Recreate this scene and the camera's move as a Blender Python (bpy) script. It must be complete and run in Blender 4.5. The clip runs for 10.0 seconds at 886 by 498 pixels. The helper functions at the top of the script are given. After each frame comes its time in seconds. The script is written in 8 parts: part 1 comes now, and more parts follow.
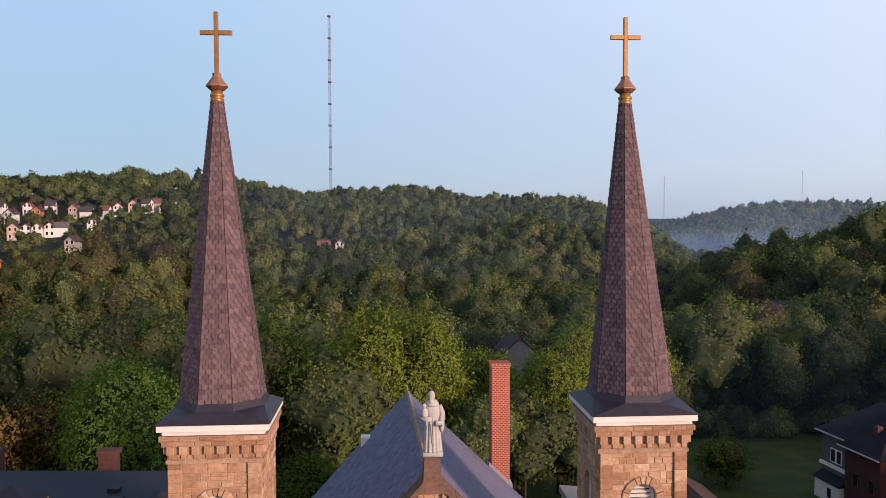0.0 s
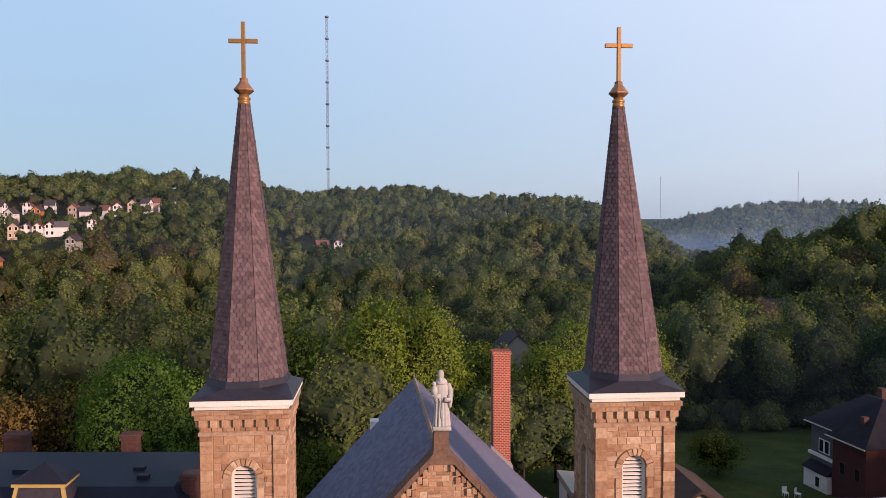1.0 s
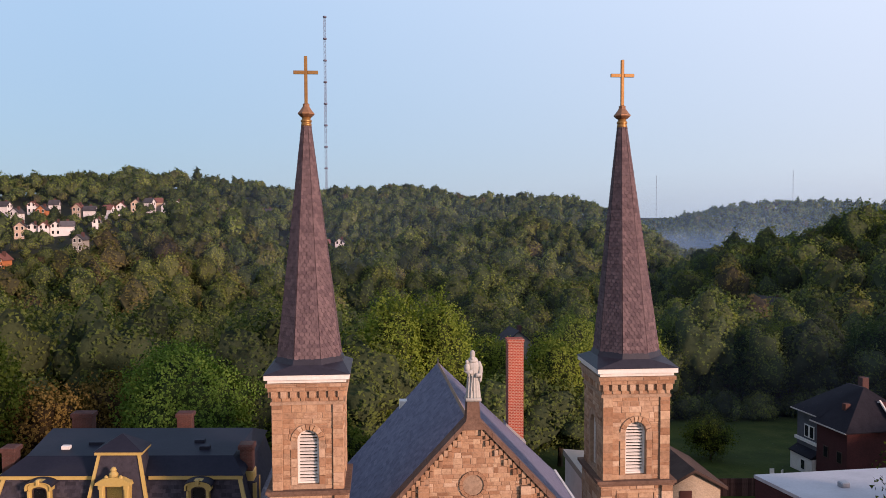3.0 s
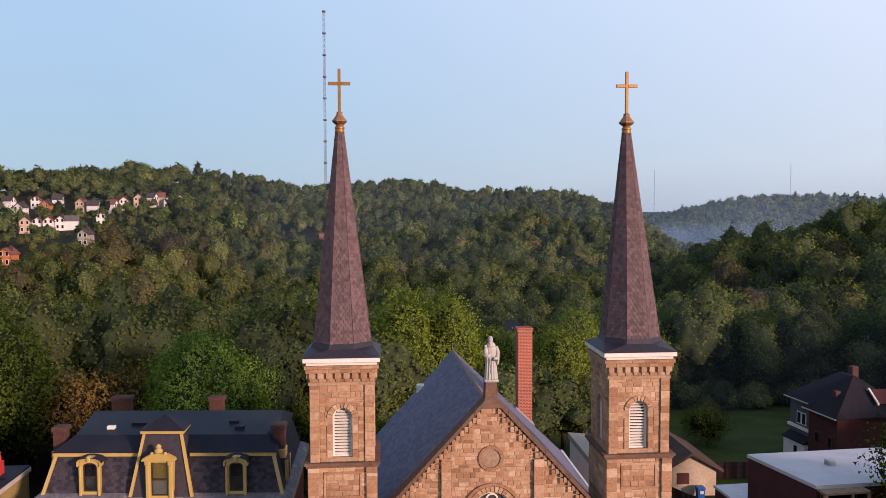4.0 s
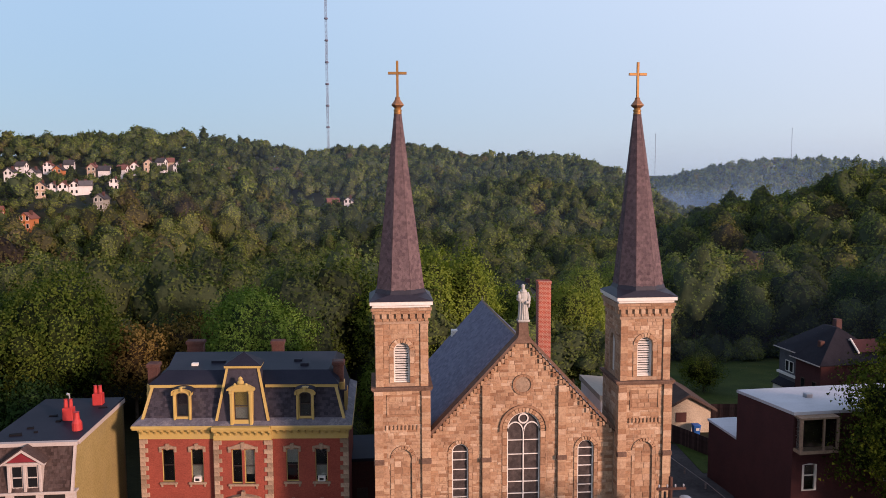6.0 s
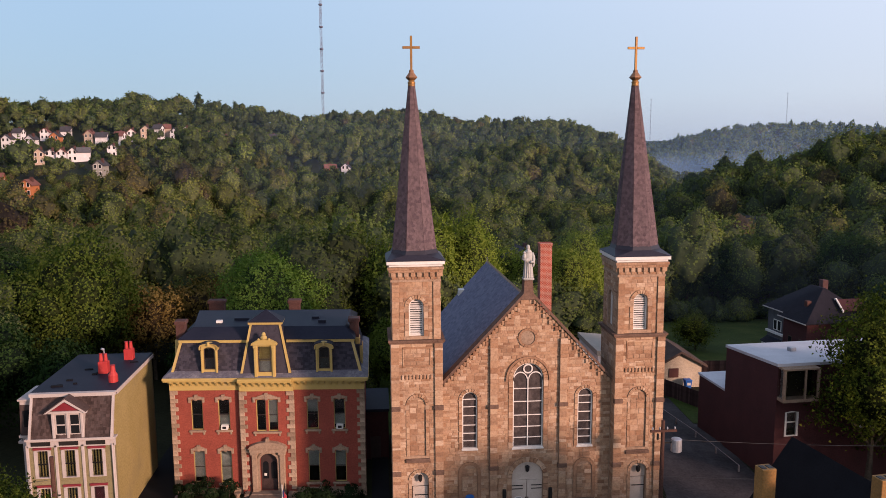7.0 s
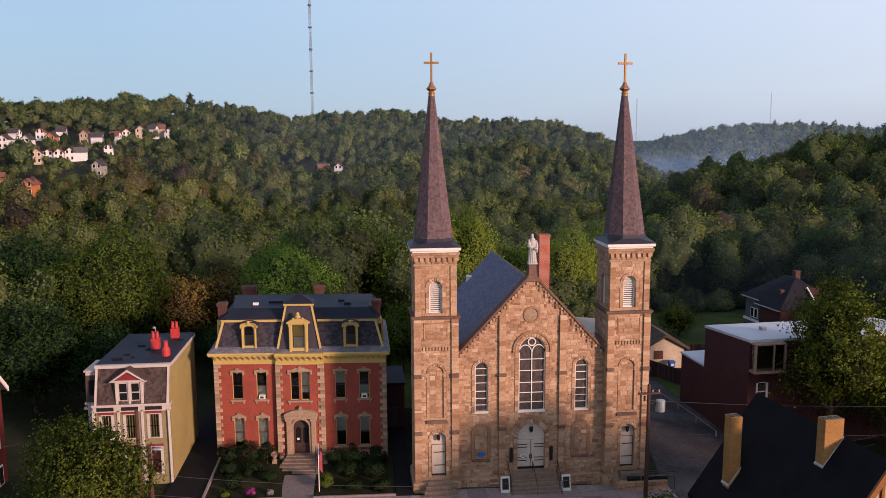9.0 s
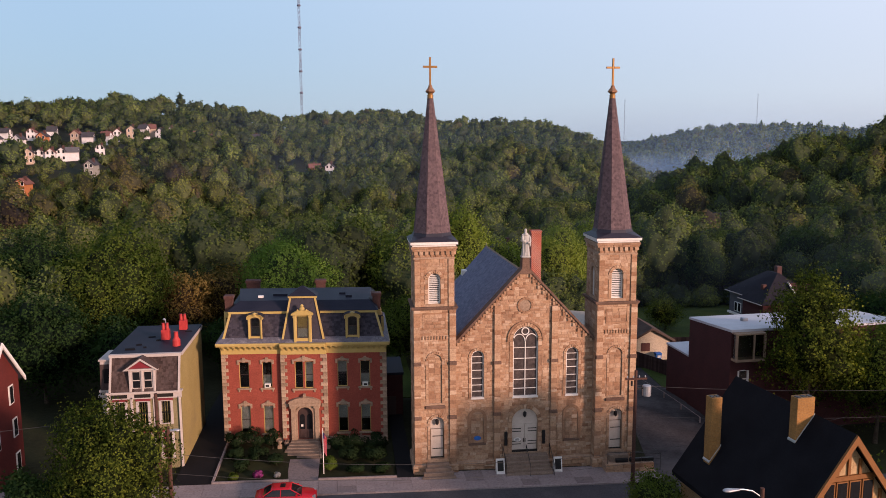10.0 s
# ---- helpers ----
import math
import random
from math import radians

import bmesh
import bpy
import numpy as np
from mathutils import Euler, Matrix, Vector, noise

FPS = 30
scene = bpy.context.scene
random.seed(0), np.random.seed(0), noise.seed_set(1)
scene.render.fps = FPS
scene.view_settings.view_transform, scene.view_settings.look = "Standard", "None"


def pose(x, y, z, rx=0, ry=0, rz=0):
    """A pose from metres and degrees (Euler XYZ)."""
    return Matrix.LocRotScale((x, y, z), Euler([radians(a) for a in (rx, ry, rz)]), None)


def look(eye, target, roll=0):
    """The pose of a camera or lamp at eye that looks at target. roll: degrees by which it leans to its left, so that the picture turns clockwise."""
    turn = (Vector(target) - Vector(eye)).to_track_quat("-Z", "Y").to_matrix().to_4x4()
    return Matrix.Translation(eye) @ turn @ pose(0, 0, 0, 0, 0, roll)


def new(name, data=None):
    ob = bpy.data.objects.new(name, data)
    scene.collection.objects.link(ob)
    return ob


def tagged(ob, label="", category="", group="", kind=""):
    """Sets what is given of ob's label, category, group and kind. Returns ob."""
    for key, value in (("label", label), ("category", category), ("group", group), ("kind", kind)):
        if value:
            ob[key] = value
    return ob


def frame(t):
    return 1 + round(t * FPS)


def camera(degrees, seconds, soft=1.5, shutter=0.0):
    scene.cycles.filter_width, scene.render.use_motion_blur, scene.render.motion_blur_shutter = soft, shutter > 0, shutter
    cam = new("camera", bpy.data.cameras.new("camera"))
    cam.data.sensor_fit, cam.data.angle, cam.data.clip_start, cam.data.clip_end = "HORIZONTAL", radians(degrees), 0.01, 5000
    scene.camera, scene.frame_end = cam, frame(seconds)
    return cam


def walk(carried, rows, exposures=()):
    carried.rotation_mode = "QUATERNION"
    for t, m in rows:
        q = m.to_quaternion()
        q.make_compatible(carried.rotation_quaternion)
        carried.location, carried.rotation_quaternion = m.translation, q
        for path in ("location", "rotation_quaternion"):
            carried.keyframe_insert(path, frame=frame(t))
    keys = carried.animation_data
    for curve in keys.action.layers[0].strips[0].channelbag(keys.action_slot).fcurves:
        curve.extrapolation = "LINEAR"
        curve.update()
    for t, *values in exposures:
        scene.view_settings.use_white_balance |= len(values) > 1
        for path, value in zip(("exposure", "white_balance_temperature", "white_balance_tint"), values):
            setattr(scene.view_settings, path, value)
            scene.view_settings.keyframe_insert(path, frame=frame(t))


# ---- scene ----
cam = camera(58.4, 10.0, 0.72)
PATH = [
    (0, (-1.577, -30.073, 27.51), (-1.439, -28.08, 27.414), -0.2),
    (0.5, (-1.878, -31.449, 27.348), (-1.737, -29.456, 27.252), -0.15),
    (1, (-2.227, -32.677, 27.25), (-2.081, -30.685, 27.155), -0.17),
    (1.5, (-2.643, -33.947, 27.297), (-2.493, -31.955, 27.201), -0.17),
    (2, (-3.167, -35.361, 27.381), (-3.012, -33.37, 27.286), -0.17),
    (2.5, (-3.752, -36.842, 27.484), (-3.595, -34.85, 27.387), -0.2),
    (2.7, (-3.978, -37.455, 27.489), (-3.822, -35.463, 27.393), -0.2),
    (3.8, (-5.517, -41.361, 27.775), (-5.358, -39.371, 27.665), -0.2),
    (4, (-5.843, -42.145, 27.79), (-5.682, -40.154, 27.677), -0.2),
    (4.5, (-6.639, -44.094, 27.853), (-6.479, -42.106, 27.711), -0.22),
    (5, (-7.436, -46.152, 27.943), (-7.277, -44.164, 27.795), -0.25),
    (5.2, (-7.764, -46.985, 27.96), (-7.606, -44.997, 27.805), -0.3),
    (6.3, (-9.548, -51.565, 28.292), (-9.385, -49.585, 28.064), -0.3),
    (6.5, (-9.811, -52.294, 28.334), (-9.643, -50.317, 28.087), -0.3),
    (7, (-10.527, -54.128, 28.411), (-10.355, -52.157, 28.123), -0.38),
    (7.5, (-11.377, -56.202, 28.525), (-11.204, -54.231, 28.236), -0.4),
    (8, (-12.125, -58.165, 28.62), (-11.947, -56.194, 28.33), -0.4),
    (8.5, (-12.848, -60.176, 28.667), (-12.659, -58.206, 28.377), -0.38),
    (9, (-13.497, -62.121, 28.737), (-13.292, -60.153, 28.448), -0.33),
    (9.5, (-14.078, -63.867, 28.724), (-13.854, -61.901, 28.435), -0.3),
    (10, (-14.636, -65.506, 28.753), (-14.403, -63.541, 28.464), -0.3),
]
walk(cam, [(t, look(e, g, r)) for t, e, g, r in PATH])

# ---- world and sun ----
SUN_AZ, SUN_EL = 138.0, 13.0        # clockwise from +y, above the horizon
world = bpy.data.worlds.new("world")
scene.world = world
world.use_nodes = True
wn = world.node_tree.nodes
sky = wn.new("ShaderNodeTexSky")
sky.sky_type, sky.sun_disc = "NISHITA", False
sky.sun_elevation, sky.sun_rotation = radians(SUN_EL), radians(SUN_AZ)
sky.air_density, sky.dust_density, sky.ozone_density = 1.0, 0.3, 3.0
wn["Background"].inputs[1].default_value = 0.1
haze = wn.new("ShaderNodeMix")           # thin even morning haze over the clear sky
haze.data_type = "RGBA"
haze.inputs[0].default_value = 0.88
way = wn.new("ShaderNodeVectorMath")     # the haze is brighter towards the sun's side
way.operation = "DOT_PRODUCT"
way.inputs[1].default_value = (math.sin(radians(SUN_AZ)), math.cos(radians(SUN_AZ)), 0.0)
side_ = wn.new("ShaderNodeMapRange")
side_.inputs["From Min"].default_value, side_.inputs["From Max"].default_value = -0.9, 1.15
glow = wn.new("ShaderNodeMix")
glow.data_type = "RGBA"
glow.inputs[6].default_value, glow.inputs[7].default_value = (1.95, 2.65, 3.65, 1), (6.7, 6.2, 6.7, 1)
for a_, b_ in ((wn.new("ShaderNodeTexCoord").outputs["Generated"], way.inputs[0]), (way.outputs["Value"], side_.inputs["Value"]), (side_.outputs[0], glow.inputs[0]), (glow.outputs[2], haze.inputs[7])):
    world.node_tree.links.new(a_, b_)
world.node_tree.links.new(sky.outputs[0], haze.inputs[6])
lift = wn.new("ShaderNodeValToRGB")          # greyer and duller towards the horizon, clearer above, deep blue overhead
stops_ = [(0.0, (0.90, 0.90, 0.90)), (0.12, (1.02, 1.02, 1.02)), (0.26, (1.16, 1.16, 1.16)), (0.5, (0.86, 0.91, 1.0)), (1.0, (0.50, 0.58, 0.74))]
while len(lift.color_ramp.elements) < len(stops_):
    lift.color_ramp.elements.new(0.5)
for el_, (p_, c_) in zip(lift.color_ramp.elements, stops_):
    el_.position, el_.color = p_, (*c_, 1)
height = wn.new("ShaderNodeSeparateXYZ")
scaled = wn.new("ShaderNodeVectorMath")
scaled.operation = "MULTIPLY"
for a_, b_ in ((way.inputs[0].links[0].from_socket, height.inputs[0]), (height.outputs["Z"], lift.inputs[0]), (haze.outputs[2], scaled.inputs[0]), (lift.outputs[0], scaled.inputs[1]), (scaled.outputs[0], wn["Background"].inputs[0])):
    world.node_tree.links.new(a_, b_)
sun = new("sun", bpy.data.lights.new("sun", "SUN"))
sun.data.energy, sun.data.angle, sun.data.color = 3.4, radians(7.0), (1.0, 0.645, 0.53)
sx, sy, sz = math.sin(radians(SUN_AZ)), math.cos(radians(SUN_AZ)), math.tan(radians(SUN_EL))
sun.matrix_world = look((80 * sx, 80 * sy, 80 * sz), (0, 0, 0))
scene.view_settings.exposure = 1.0


# ---- materials ----
BASE_SCALE = 0.66          # one scale on all base colours but white paints, leaves and glass


def rescaled(c):
    return tuple(BASE_SCALE * v for v in c)


def mat_base(name):
    m = bpy.data.materials.new(name)
    m.use_nodes = True
    nt = m.node_tree
    b = nt.nodes["Principled BSDF"]
    return m, nt, b


def noise_node(nt, co, scale, detail=5.0, rough=0.6):
    n = nt.nodes.new("ShaderNodeTexNoise")
    n.inputs["Scale"].default_value = scale
    n.inputs["Detail"].default_value = detail
    n.inputs["Roughness"].default_value = rough
    nt.links.new(co, n.inputs["Vector"])
    return n.outputs["Fac"]


def ramp(nt, fac, stops):
    r = nt.nodes.new("ShaderNodeValToRGB")
    e = r.color_ramp.elements
    while len(e) < len(stops):
        e.new(0.5)
    for el, (p, c) in zip(e, stops):
        el.position = p
        el.color = (*c, 1)
    nt.links.new(fac, r.inputs[0])
    return r.outputs[0]


def mixc(nt, a, b, fac, how="MIX"):
    n = nt.nodes.new("ShaderNodeMix")
    n.data_type, n.blend_type = "RGBA", how
    for sock, v in ((n.inputs[0], fac), (n.inputs[6], a), (n.inputs[7], b)):
        if isinstance(v, (int, float)):
            sock.default_value = v
        elif isinstance(v, tuple):
            sock.default_value = (*v, 1)
        else:
            nt.links.new(v, sock)
    return n.outputs[2]


def mathn(nt, op, a, b=0.0):
    n = nt.nodes.new("ShaderNodeMath")
    n.operation = op
    for sock, v in ((n.inputs[0], a), (n.inputs[1], b)):
        if isinstance(v, (int, float)):
            sock.default_value = v
        else:
            nt.links.new(v, sock)
    return n.outputs[0]


def bump(nt, b, h, strength, dist=0.02):
    n = nt.nodes.new("ShaderNodeBump")
    n.inputs["Strength"].default_value = strength
    n.inputs["Distance"].default_value = dist
    nt.links.new(h, n.inputs["Height"])
    nt.links.new(n.outputs[0], b.inputs["Normal"])


def surf(name, ca, cb, rough=0.85, big=0.6, fine=14.0, relief=0.3, metal=0.0, rnd="", stain=None, tones=None, dist=0.02):
    """Two colours by a coarse and a fine noise; rnd: "object" or "island" shifts each piece; tones: piece colours."""
    m, nt, b = mat_base(name)
    if "white" not in name and metal < 0.8:
        ca, cb, stain, tones = rescaled(ca), rescaled(cb), stain and rescaled(stain), tones and [rescaled(c) for c in tones]
    co = nt.nodes.new("ShaderNodeTexCoord").outputs["Object"]
    if rnd == "object":
        ri = nt.nodes.new("ShaderNodeObjectInfo").outputs["Random"]
    elif rnd == "island":
        ri = nt.nodes.new("ShaderNodeNewGeometry").outputs["Random Per Island"]
    n1, n2 = noise_node(nt, co, big, 4), noise_node(nt, co, fine, 6)
    f = mathn(nt, "ADD", mathn(nt, "MULTIPLY", n1, 0.6), mathn(nt, "MULTIPLY", n2, 0.4))
    col = ramp(nt, f, [(0.36, ca), (0.64, cb)])
    if rnd:
        k = tones or [tuple(0.7 * c for c in ca), ca, cb, tuple(min(1, 1.15 * c) for c in cb)]
        col = mixc(nt, col, ramp(nt, ri, [(i / (len(k) - 1), c) for i, c in enumerate(k)]), 0.78)
    if relief >= 0.25:          # grain and grime
        col = mixc(nt, col, ramp(nt, noise_node(nt, co, fine * 0.45, 8, 0.75), [(0.34, (0.55, 0.52, 0.5)), (0.5, (0.95, 0.95, 0.95)), (0.68, (1.22, 1.2, 1.17))]), 0.75, "MULTIPLY")
    if stain:
        s = noise_node(nt, co, big * 0.5, 8, 0.7)
        sf = nt.nodes.new("ShaderNodeMapRange")
        sf.inputs["From Min"].default_value, sf.inputs["From Max"].default_value = 0.52, 0.7
        nt.links.new(s, sf.inputs["Value"])
        col = mixc(nt, col, stain, mathn(nt, "MULTIPLY", sf.outputs[0], 0.7))
    nt.links.new(col, b.inputs["Base Color"])
    b.inputs["Roughness"].default_value = rough
    b.inputs["Metallic"].default_value = metal
    b.inputs["Specular IOR Level"].default_value = 0.3 if rough < 0.8 else 0.12
    bump(nt, b, n2, relief, dist)
    return m


def bricks(name, ca, cb, mortar, w=0.22, h=0.075, rough=0.9, stain=None, joint=0.009):
    m, nt, b = mat_base(name)
    ca, cb, mortar = rescaled(ca), rescaled(cb), rescaled(mortar)
    co = nt.nodes.new("ShaderNodeTexCoord").outputs["Object"]
    sep = nt.nodes.new("ShaderNodeSeparateXYZ")
    nt.links.new(co, sep.inputs[0])
    cmb = nt.nodes.new("ShaderNodeCombineXYZ")
    nt.links.new(mathn(nt, "ADD", sep.outputs[0], sep.outputs[1]), cmb.inputs[0])
    nt.links.new(sep.outputs[2], cmb.inputs[1])
    br = nt.nodes.new("ShaderNodeTexBrick")
    nt.links.new(cmb.outputs[0], br.inputs["Vector"])
    for k, v in (("Color1", ca), ("Color2", cb), ("Mortar", mortar)):
        br.inputs[k].default_value = (*v, 1)
    br.inputs["Scale"].default_value = 1.0
    br.inputs["Brick Width"].default_value, br.inputs["Row Height"].default_value = w, h
    br.inputs["Mortar Size"].default_value = joint
    n1, n2 = noise_node(nt, co, 0.5, 6, 0.65), noise_node(nt, co, 9, 5)
    col = mixc(nt, br.outputs[0], ramp(nt, n1, [(0.35, tuple(0.55 * c for c in ca)), (0.65, tuple(min(1, 1.25 * c) for c in cb))]), 0.28)
    col = mixc(nt, col, ramp(nt, n2, [(0.3, (0.45, 0.45, 0.45)), (0.7, (1.1, 1.1, 1.1))]), 0.6, "MULTIPLY")
    if stain:
        sf = nt.nodes.new("ShaderNodeMapRange")
        sf.inputs["From Min"].default_value, sf.inputs["From Max"].default_value = 0.55, 0.72
        nt.links.new(noise_node(nt, co, 0.35, 8, 0.7), sf.inputs["Value"])
        col = mixc(nt, col, stain, mathn(nt, "MULTIPLY", sf.outputs[0], 0.6))
    nt.links.new(col, b.inputs["Base Color"])
    b.inputs["Roughness"].default_value = rough
    b.inputs["Specular IOR Level"].default_value = 0.25
    bump(nt, b, br.outputs["Fac"], -0.5, 0.01)
    return m


INNER_SHADE = {}           # for each kind of leaves, a darkened copy for the shade inside its crowns


def leaf_mat(name, stops, attr, deep):
    m, nt, b = mat_base(name)
    isl = nt.nodes.new("ShaderNodeNewGeometry").outputs["Random Per Island"]
    co = nt.nodes.new("ShaderNodeTexCoord").outputs["Object"]
    if attr:
        a = nt.nodes.new("ShaderNodeAttribute")
        a.attribute_name = attr
        f = mathn(nt, "ADD", mathn(nt, "MULTIPLY", a.outputs["Fac"], 0.9), mathn(nt, "MULTIPLY", isl, 0.1))
    else:
        f = mathn(nt, "ADD", mathn(nt, "MULTIPLY", noise_node(nt, co, 0.8, 3), 0.6), mathn(nt, "MULTIPLY", isl, 0.3 if not deep else 0.0))
        f = mathn(nt, "ADD", f, 0.0 if not deep else 0.12)
    # inner masses darkened and blued: crown shade put into their colour
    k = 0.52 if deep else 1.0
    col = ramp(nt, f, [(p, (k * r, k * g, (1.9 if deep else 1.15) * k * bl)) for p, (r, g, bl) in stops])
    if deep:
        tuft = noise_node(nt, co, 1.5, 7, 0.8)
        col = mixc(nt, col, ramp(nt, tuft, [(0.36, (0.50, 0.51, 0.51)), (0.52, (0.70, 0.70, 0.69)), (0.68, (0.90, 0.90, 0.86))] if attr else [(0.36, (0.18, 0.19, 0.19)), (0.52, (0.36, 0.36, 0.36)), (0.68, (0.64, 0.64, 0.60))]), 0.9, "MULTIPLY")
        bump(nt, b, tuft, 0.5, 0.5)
    else:
        col = mixc(nt, col, ramp(nt, isl, [(0.0, (0.88, 0.88, 0.90)), (1.0, (1.07, 1.06, 1.04))]), 0.9, "MULTIPLY")
    if attr:                 # some trees are in fuller leaf than others
        a = nt.nodes.new("ShaderNodeAttribute")
        a.attribute_name = "vigour"
        full = nt.nodes.new("ShaderNodeVectorMath")
        full.operation = "SCALE"
        nt.links.new(col, full.inputs[0])
        nt.links.new(a.outputs["Fac"], full.inputs["Scale"])
        col = full.outputs[0]
    nt.links.new(col, b.inputs["Base Color"])
    b.inputs["Roughness"].default_value = 0.9
    b.inputs["Specular IOR Level"].default_value = 0.05
    if not deep:
        tr = nt.nodes.new("ShaderNodeBsdfTranslucent")
        nt.links.new(mixc(nt, col, (1.0, 1.08, 0.55), 1.0, "MULTIPLY"), tr.inputs[0])
        mx = nt.nodes.new("ShaderNodeMixShader")
        mx.inputs[0].default_value = 0.42
        nt.links.new(b.outputs[0], mx.inputs[1])
        nt.links.new(tr.outputs[0], mx.inputs[2])
        nt.links.new(mx.outputs[0], nt.nodes["Material Output"].inputs[0])
    return m


def foliage(name, stops, attr=""):
    """Leaves: colour by tree and by leaf, a little light through them; and a darkened copy for the shaded inner mass of
    the crowns.
    """
    m = leaf_mat(name, stops, attr, False)
    INNER_SHADE[m] = leaf_mat(name + "_inner_shade", stops, attr, True)
    return m


def glass_mat(name):
    m, nt, b = mat_base(name)
    b.inputs["Base Color"].default_value = (0.75, 0.8, 0.8, 1)
    b.inputs["Roughness"].default_value = 0.03
    b.inputs["Transmission Weight"].default_value = 1.0
    b.inputs["IOR"].default_value = 1.45
    n = noise_node(nt, nt.nodes.new("ShaderNodeTexCoord").outputs["Object"], 1.5, 2)
    bump(nt, b, n, 0.05, 0.02)
    return m


STONE_TONES = [(0.324, 0.171, 0.095), (0.450, 0.266, 0.155), (0.558, 0.369, 0.225), (0.387, 0.216, 0.126), (0.666, 0.477, 0.310), (0.261, 0.135, 0.077), (0.594, 0.405, 0.257), (0.477, 0.293, 0.180), (0.720, 0.540, 0.378), (0.423, 0.243, 0.140)]
M_BLOCK = surf("sandstone_block", (0.381, 0.214, 0.124), (0.521, 0.319, 0.194), 0.92, 1.2, 13, 0.7, rnd="object", stain=(0.240, 0.132, 0.078), tones=STONE_TONES)
M_STONE = surf("sandstone", (0.381, 0.214, 0.124), (0.521, 0.319, 0.194), 0.92, 1.2, 13, 0.7, rnd="island", stain=(0.240, 0.132, 0.078), tones=STONE_TONES)
M_MORTAR = surf("mortar", (0.386, 0.260, 0.170), (0.502, 0.350, 0.239), 0.95, 0.8, 9, 0.4, stain=(0.290, 0.177, 0.110))
M_BROWN = surf("brownstone", (0.15, 0.090, 0.064), (0.235, 0.150, 0.108), 0.92, 1.3, 9, 0.6, stain=(0.12, 0.08, 0.06))
M_SLATE = surf("slate", (0.119, 0.121, 0.187), (0.196, 0.194, 0.281), 0.74, 0.5, 9, 0.25, rnd="island", tones=[(0.111, 0.112, 0.173), (0.143, 0.143, 0.216), (0.175, 0.175, 0.255), (0.206, 0.202, 0.281)])
M_SLATE_P = surf("slate_piece", (0.119, 0.121, 0.187), (0.196, 0.194, 0.279), 0.74, 0.5, 9, 0.25, rnd="object", tones=[(0.111, 0.112, 0.173), (0.143, 0.145, 0.218), (0.175, 0.172, 0.255), (0.206, 0.202, 0.279)])
M_MANSARD_P = surf("mansard_slate_piece", (0.040, 0.037, 0.050), (0.068, 0.062, 0.078), 0.8, 0.6, 8, 0.3, rnd="object", stain=(0.07, 0.06, 0.06))
M_SHINGLE = surf("spire_shingle", (0.128, 0.090, 0.098), (0.184, 0.130, 0.136), 0.8, 0.6, 10, 0.35, rnd="island", tones=[(0.102, 0.070, 0.080), (0.140, 0.099, 0.105), (0.172, 0.121, 0.126), (0.200, 0.141, 0.144)])
M_SHINGLE_P = surf("spire_shingle_piece", (0.128, 0.090, 0.098), (0.184, 0.130, 0.136), 0.8, 0.6, 10, 0.35, rnd="object", tones=[(0.102, 0.070, 0.080), (0.140, 0.099, 0.105), (0.172, 0.121, 0.126), (0.200, 0.141, 0.144)])
M_SKIRT = surf("dark_skirt_slate", (0.016, 0.014, 0.023), (0.030, 0.027, 0.040), 0.5, 0.6, 9, 0.3, rnd="island", tones=[(0.016, 0.014, 0.023), (0.026, 0.023, 0.034), (0.038, 0.034, 0.048)])
M_WHITE = surf("white_paint", (0.50, 0.475, 0.43), (0.64, 0.615, 0.57), 0.6, 0.8, 12, 0.12, stain=(0.36, 0.33, 0.29))
M_GOLD = surf("gilded_metal", (0.331, 0.166, 0.050), (0.446, 0.238, 0.079), 0.42, 2.0, 16, 0.15, metal=0.6, stain=(0.288, 0.158, 0.072))
M_COPPER = surf("copper", (0.30, 0.15, 0.085), (0.46, 0.25, 0.13), 0.5, 2.0, 14, 0.2, metal=0.55)
M_STATUE = surf("pale_stone", (0.42, 0.42, 0.39), (0.58, 0.57, 0.53), 0.85, 3.0, 18, 0.2, stain=(0.24, 0.26, 0.23))
M_CHIM = bricks("chimney_brick", (0.36, 0.045, 0.02), (0.47, 0.07, 0.03), (0.58, 0.42, 0.33), w=0.23, h=0.11, joint=0.02)
M_REDBRICK = bricks("painted_red_brick", (0.33, 0.07, 0.045), (0.39, 0.09, 0.058), (0.30, 0.075, 0.05))
M_DEEPRED = bricks("deep_red_painted_brick", (0.14, 0.020, 0.015), (0.175, 0.028, 0.02), (0.13, 0.023, 0.018))
M_DARKBRICK = bricks("dark_red_brick", (0.075, 0.022, 0.024), (0.10, 0.03, 0.03), (0.085, 0.04, 0.038))
M_OLDBRICK = bricks("old_brick", (0.088, 0.034, 0.028), (0.122, 0.049, 0.038), (0.116, 0.082, 0.070))
M_YBRICK = bricks("buff_brick", (0.381, 0.186, 0.050), (0.462, 0.234, 0.068), (0.340, 0.216, 0.100), h=0.1)
M_QUOIN = surf("quoin_stone", (0.35, 0.245, 0.165), (0.47, 0.345, 0.24), 0.9, 1.5, 12, 0.4, rnd="object", stain=(0.25, 0.18, 0.13))
M_TRIMSTONE = surf("trim_stone", (0.34, 0.235, 0.16), (0.44, 0.32, 0.22), 0.88, 1.5, 12, 0.35, stain=(0.26, 0.19, 0.14))
M_CREAM = surf("cream_yellow_paint", (0.488, 0.348, 0.102), (0.588, 0.436, 0.146), 0.55, 0.9, 14, 0.15, stain=(0.360, 0.274, 0.148))
M_MANSARD = surf("mansard_slate", (0.040, 0.037, 0.050), (0.068, 0.062, 0.078), 0.8, 0.6, 8, 0.3, rnd="island", stain=(0.07, 0.06, 0.06))
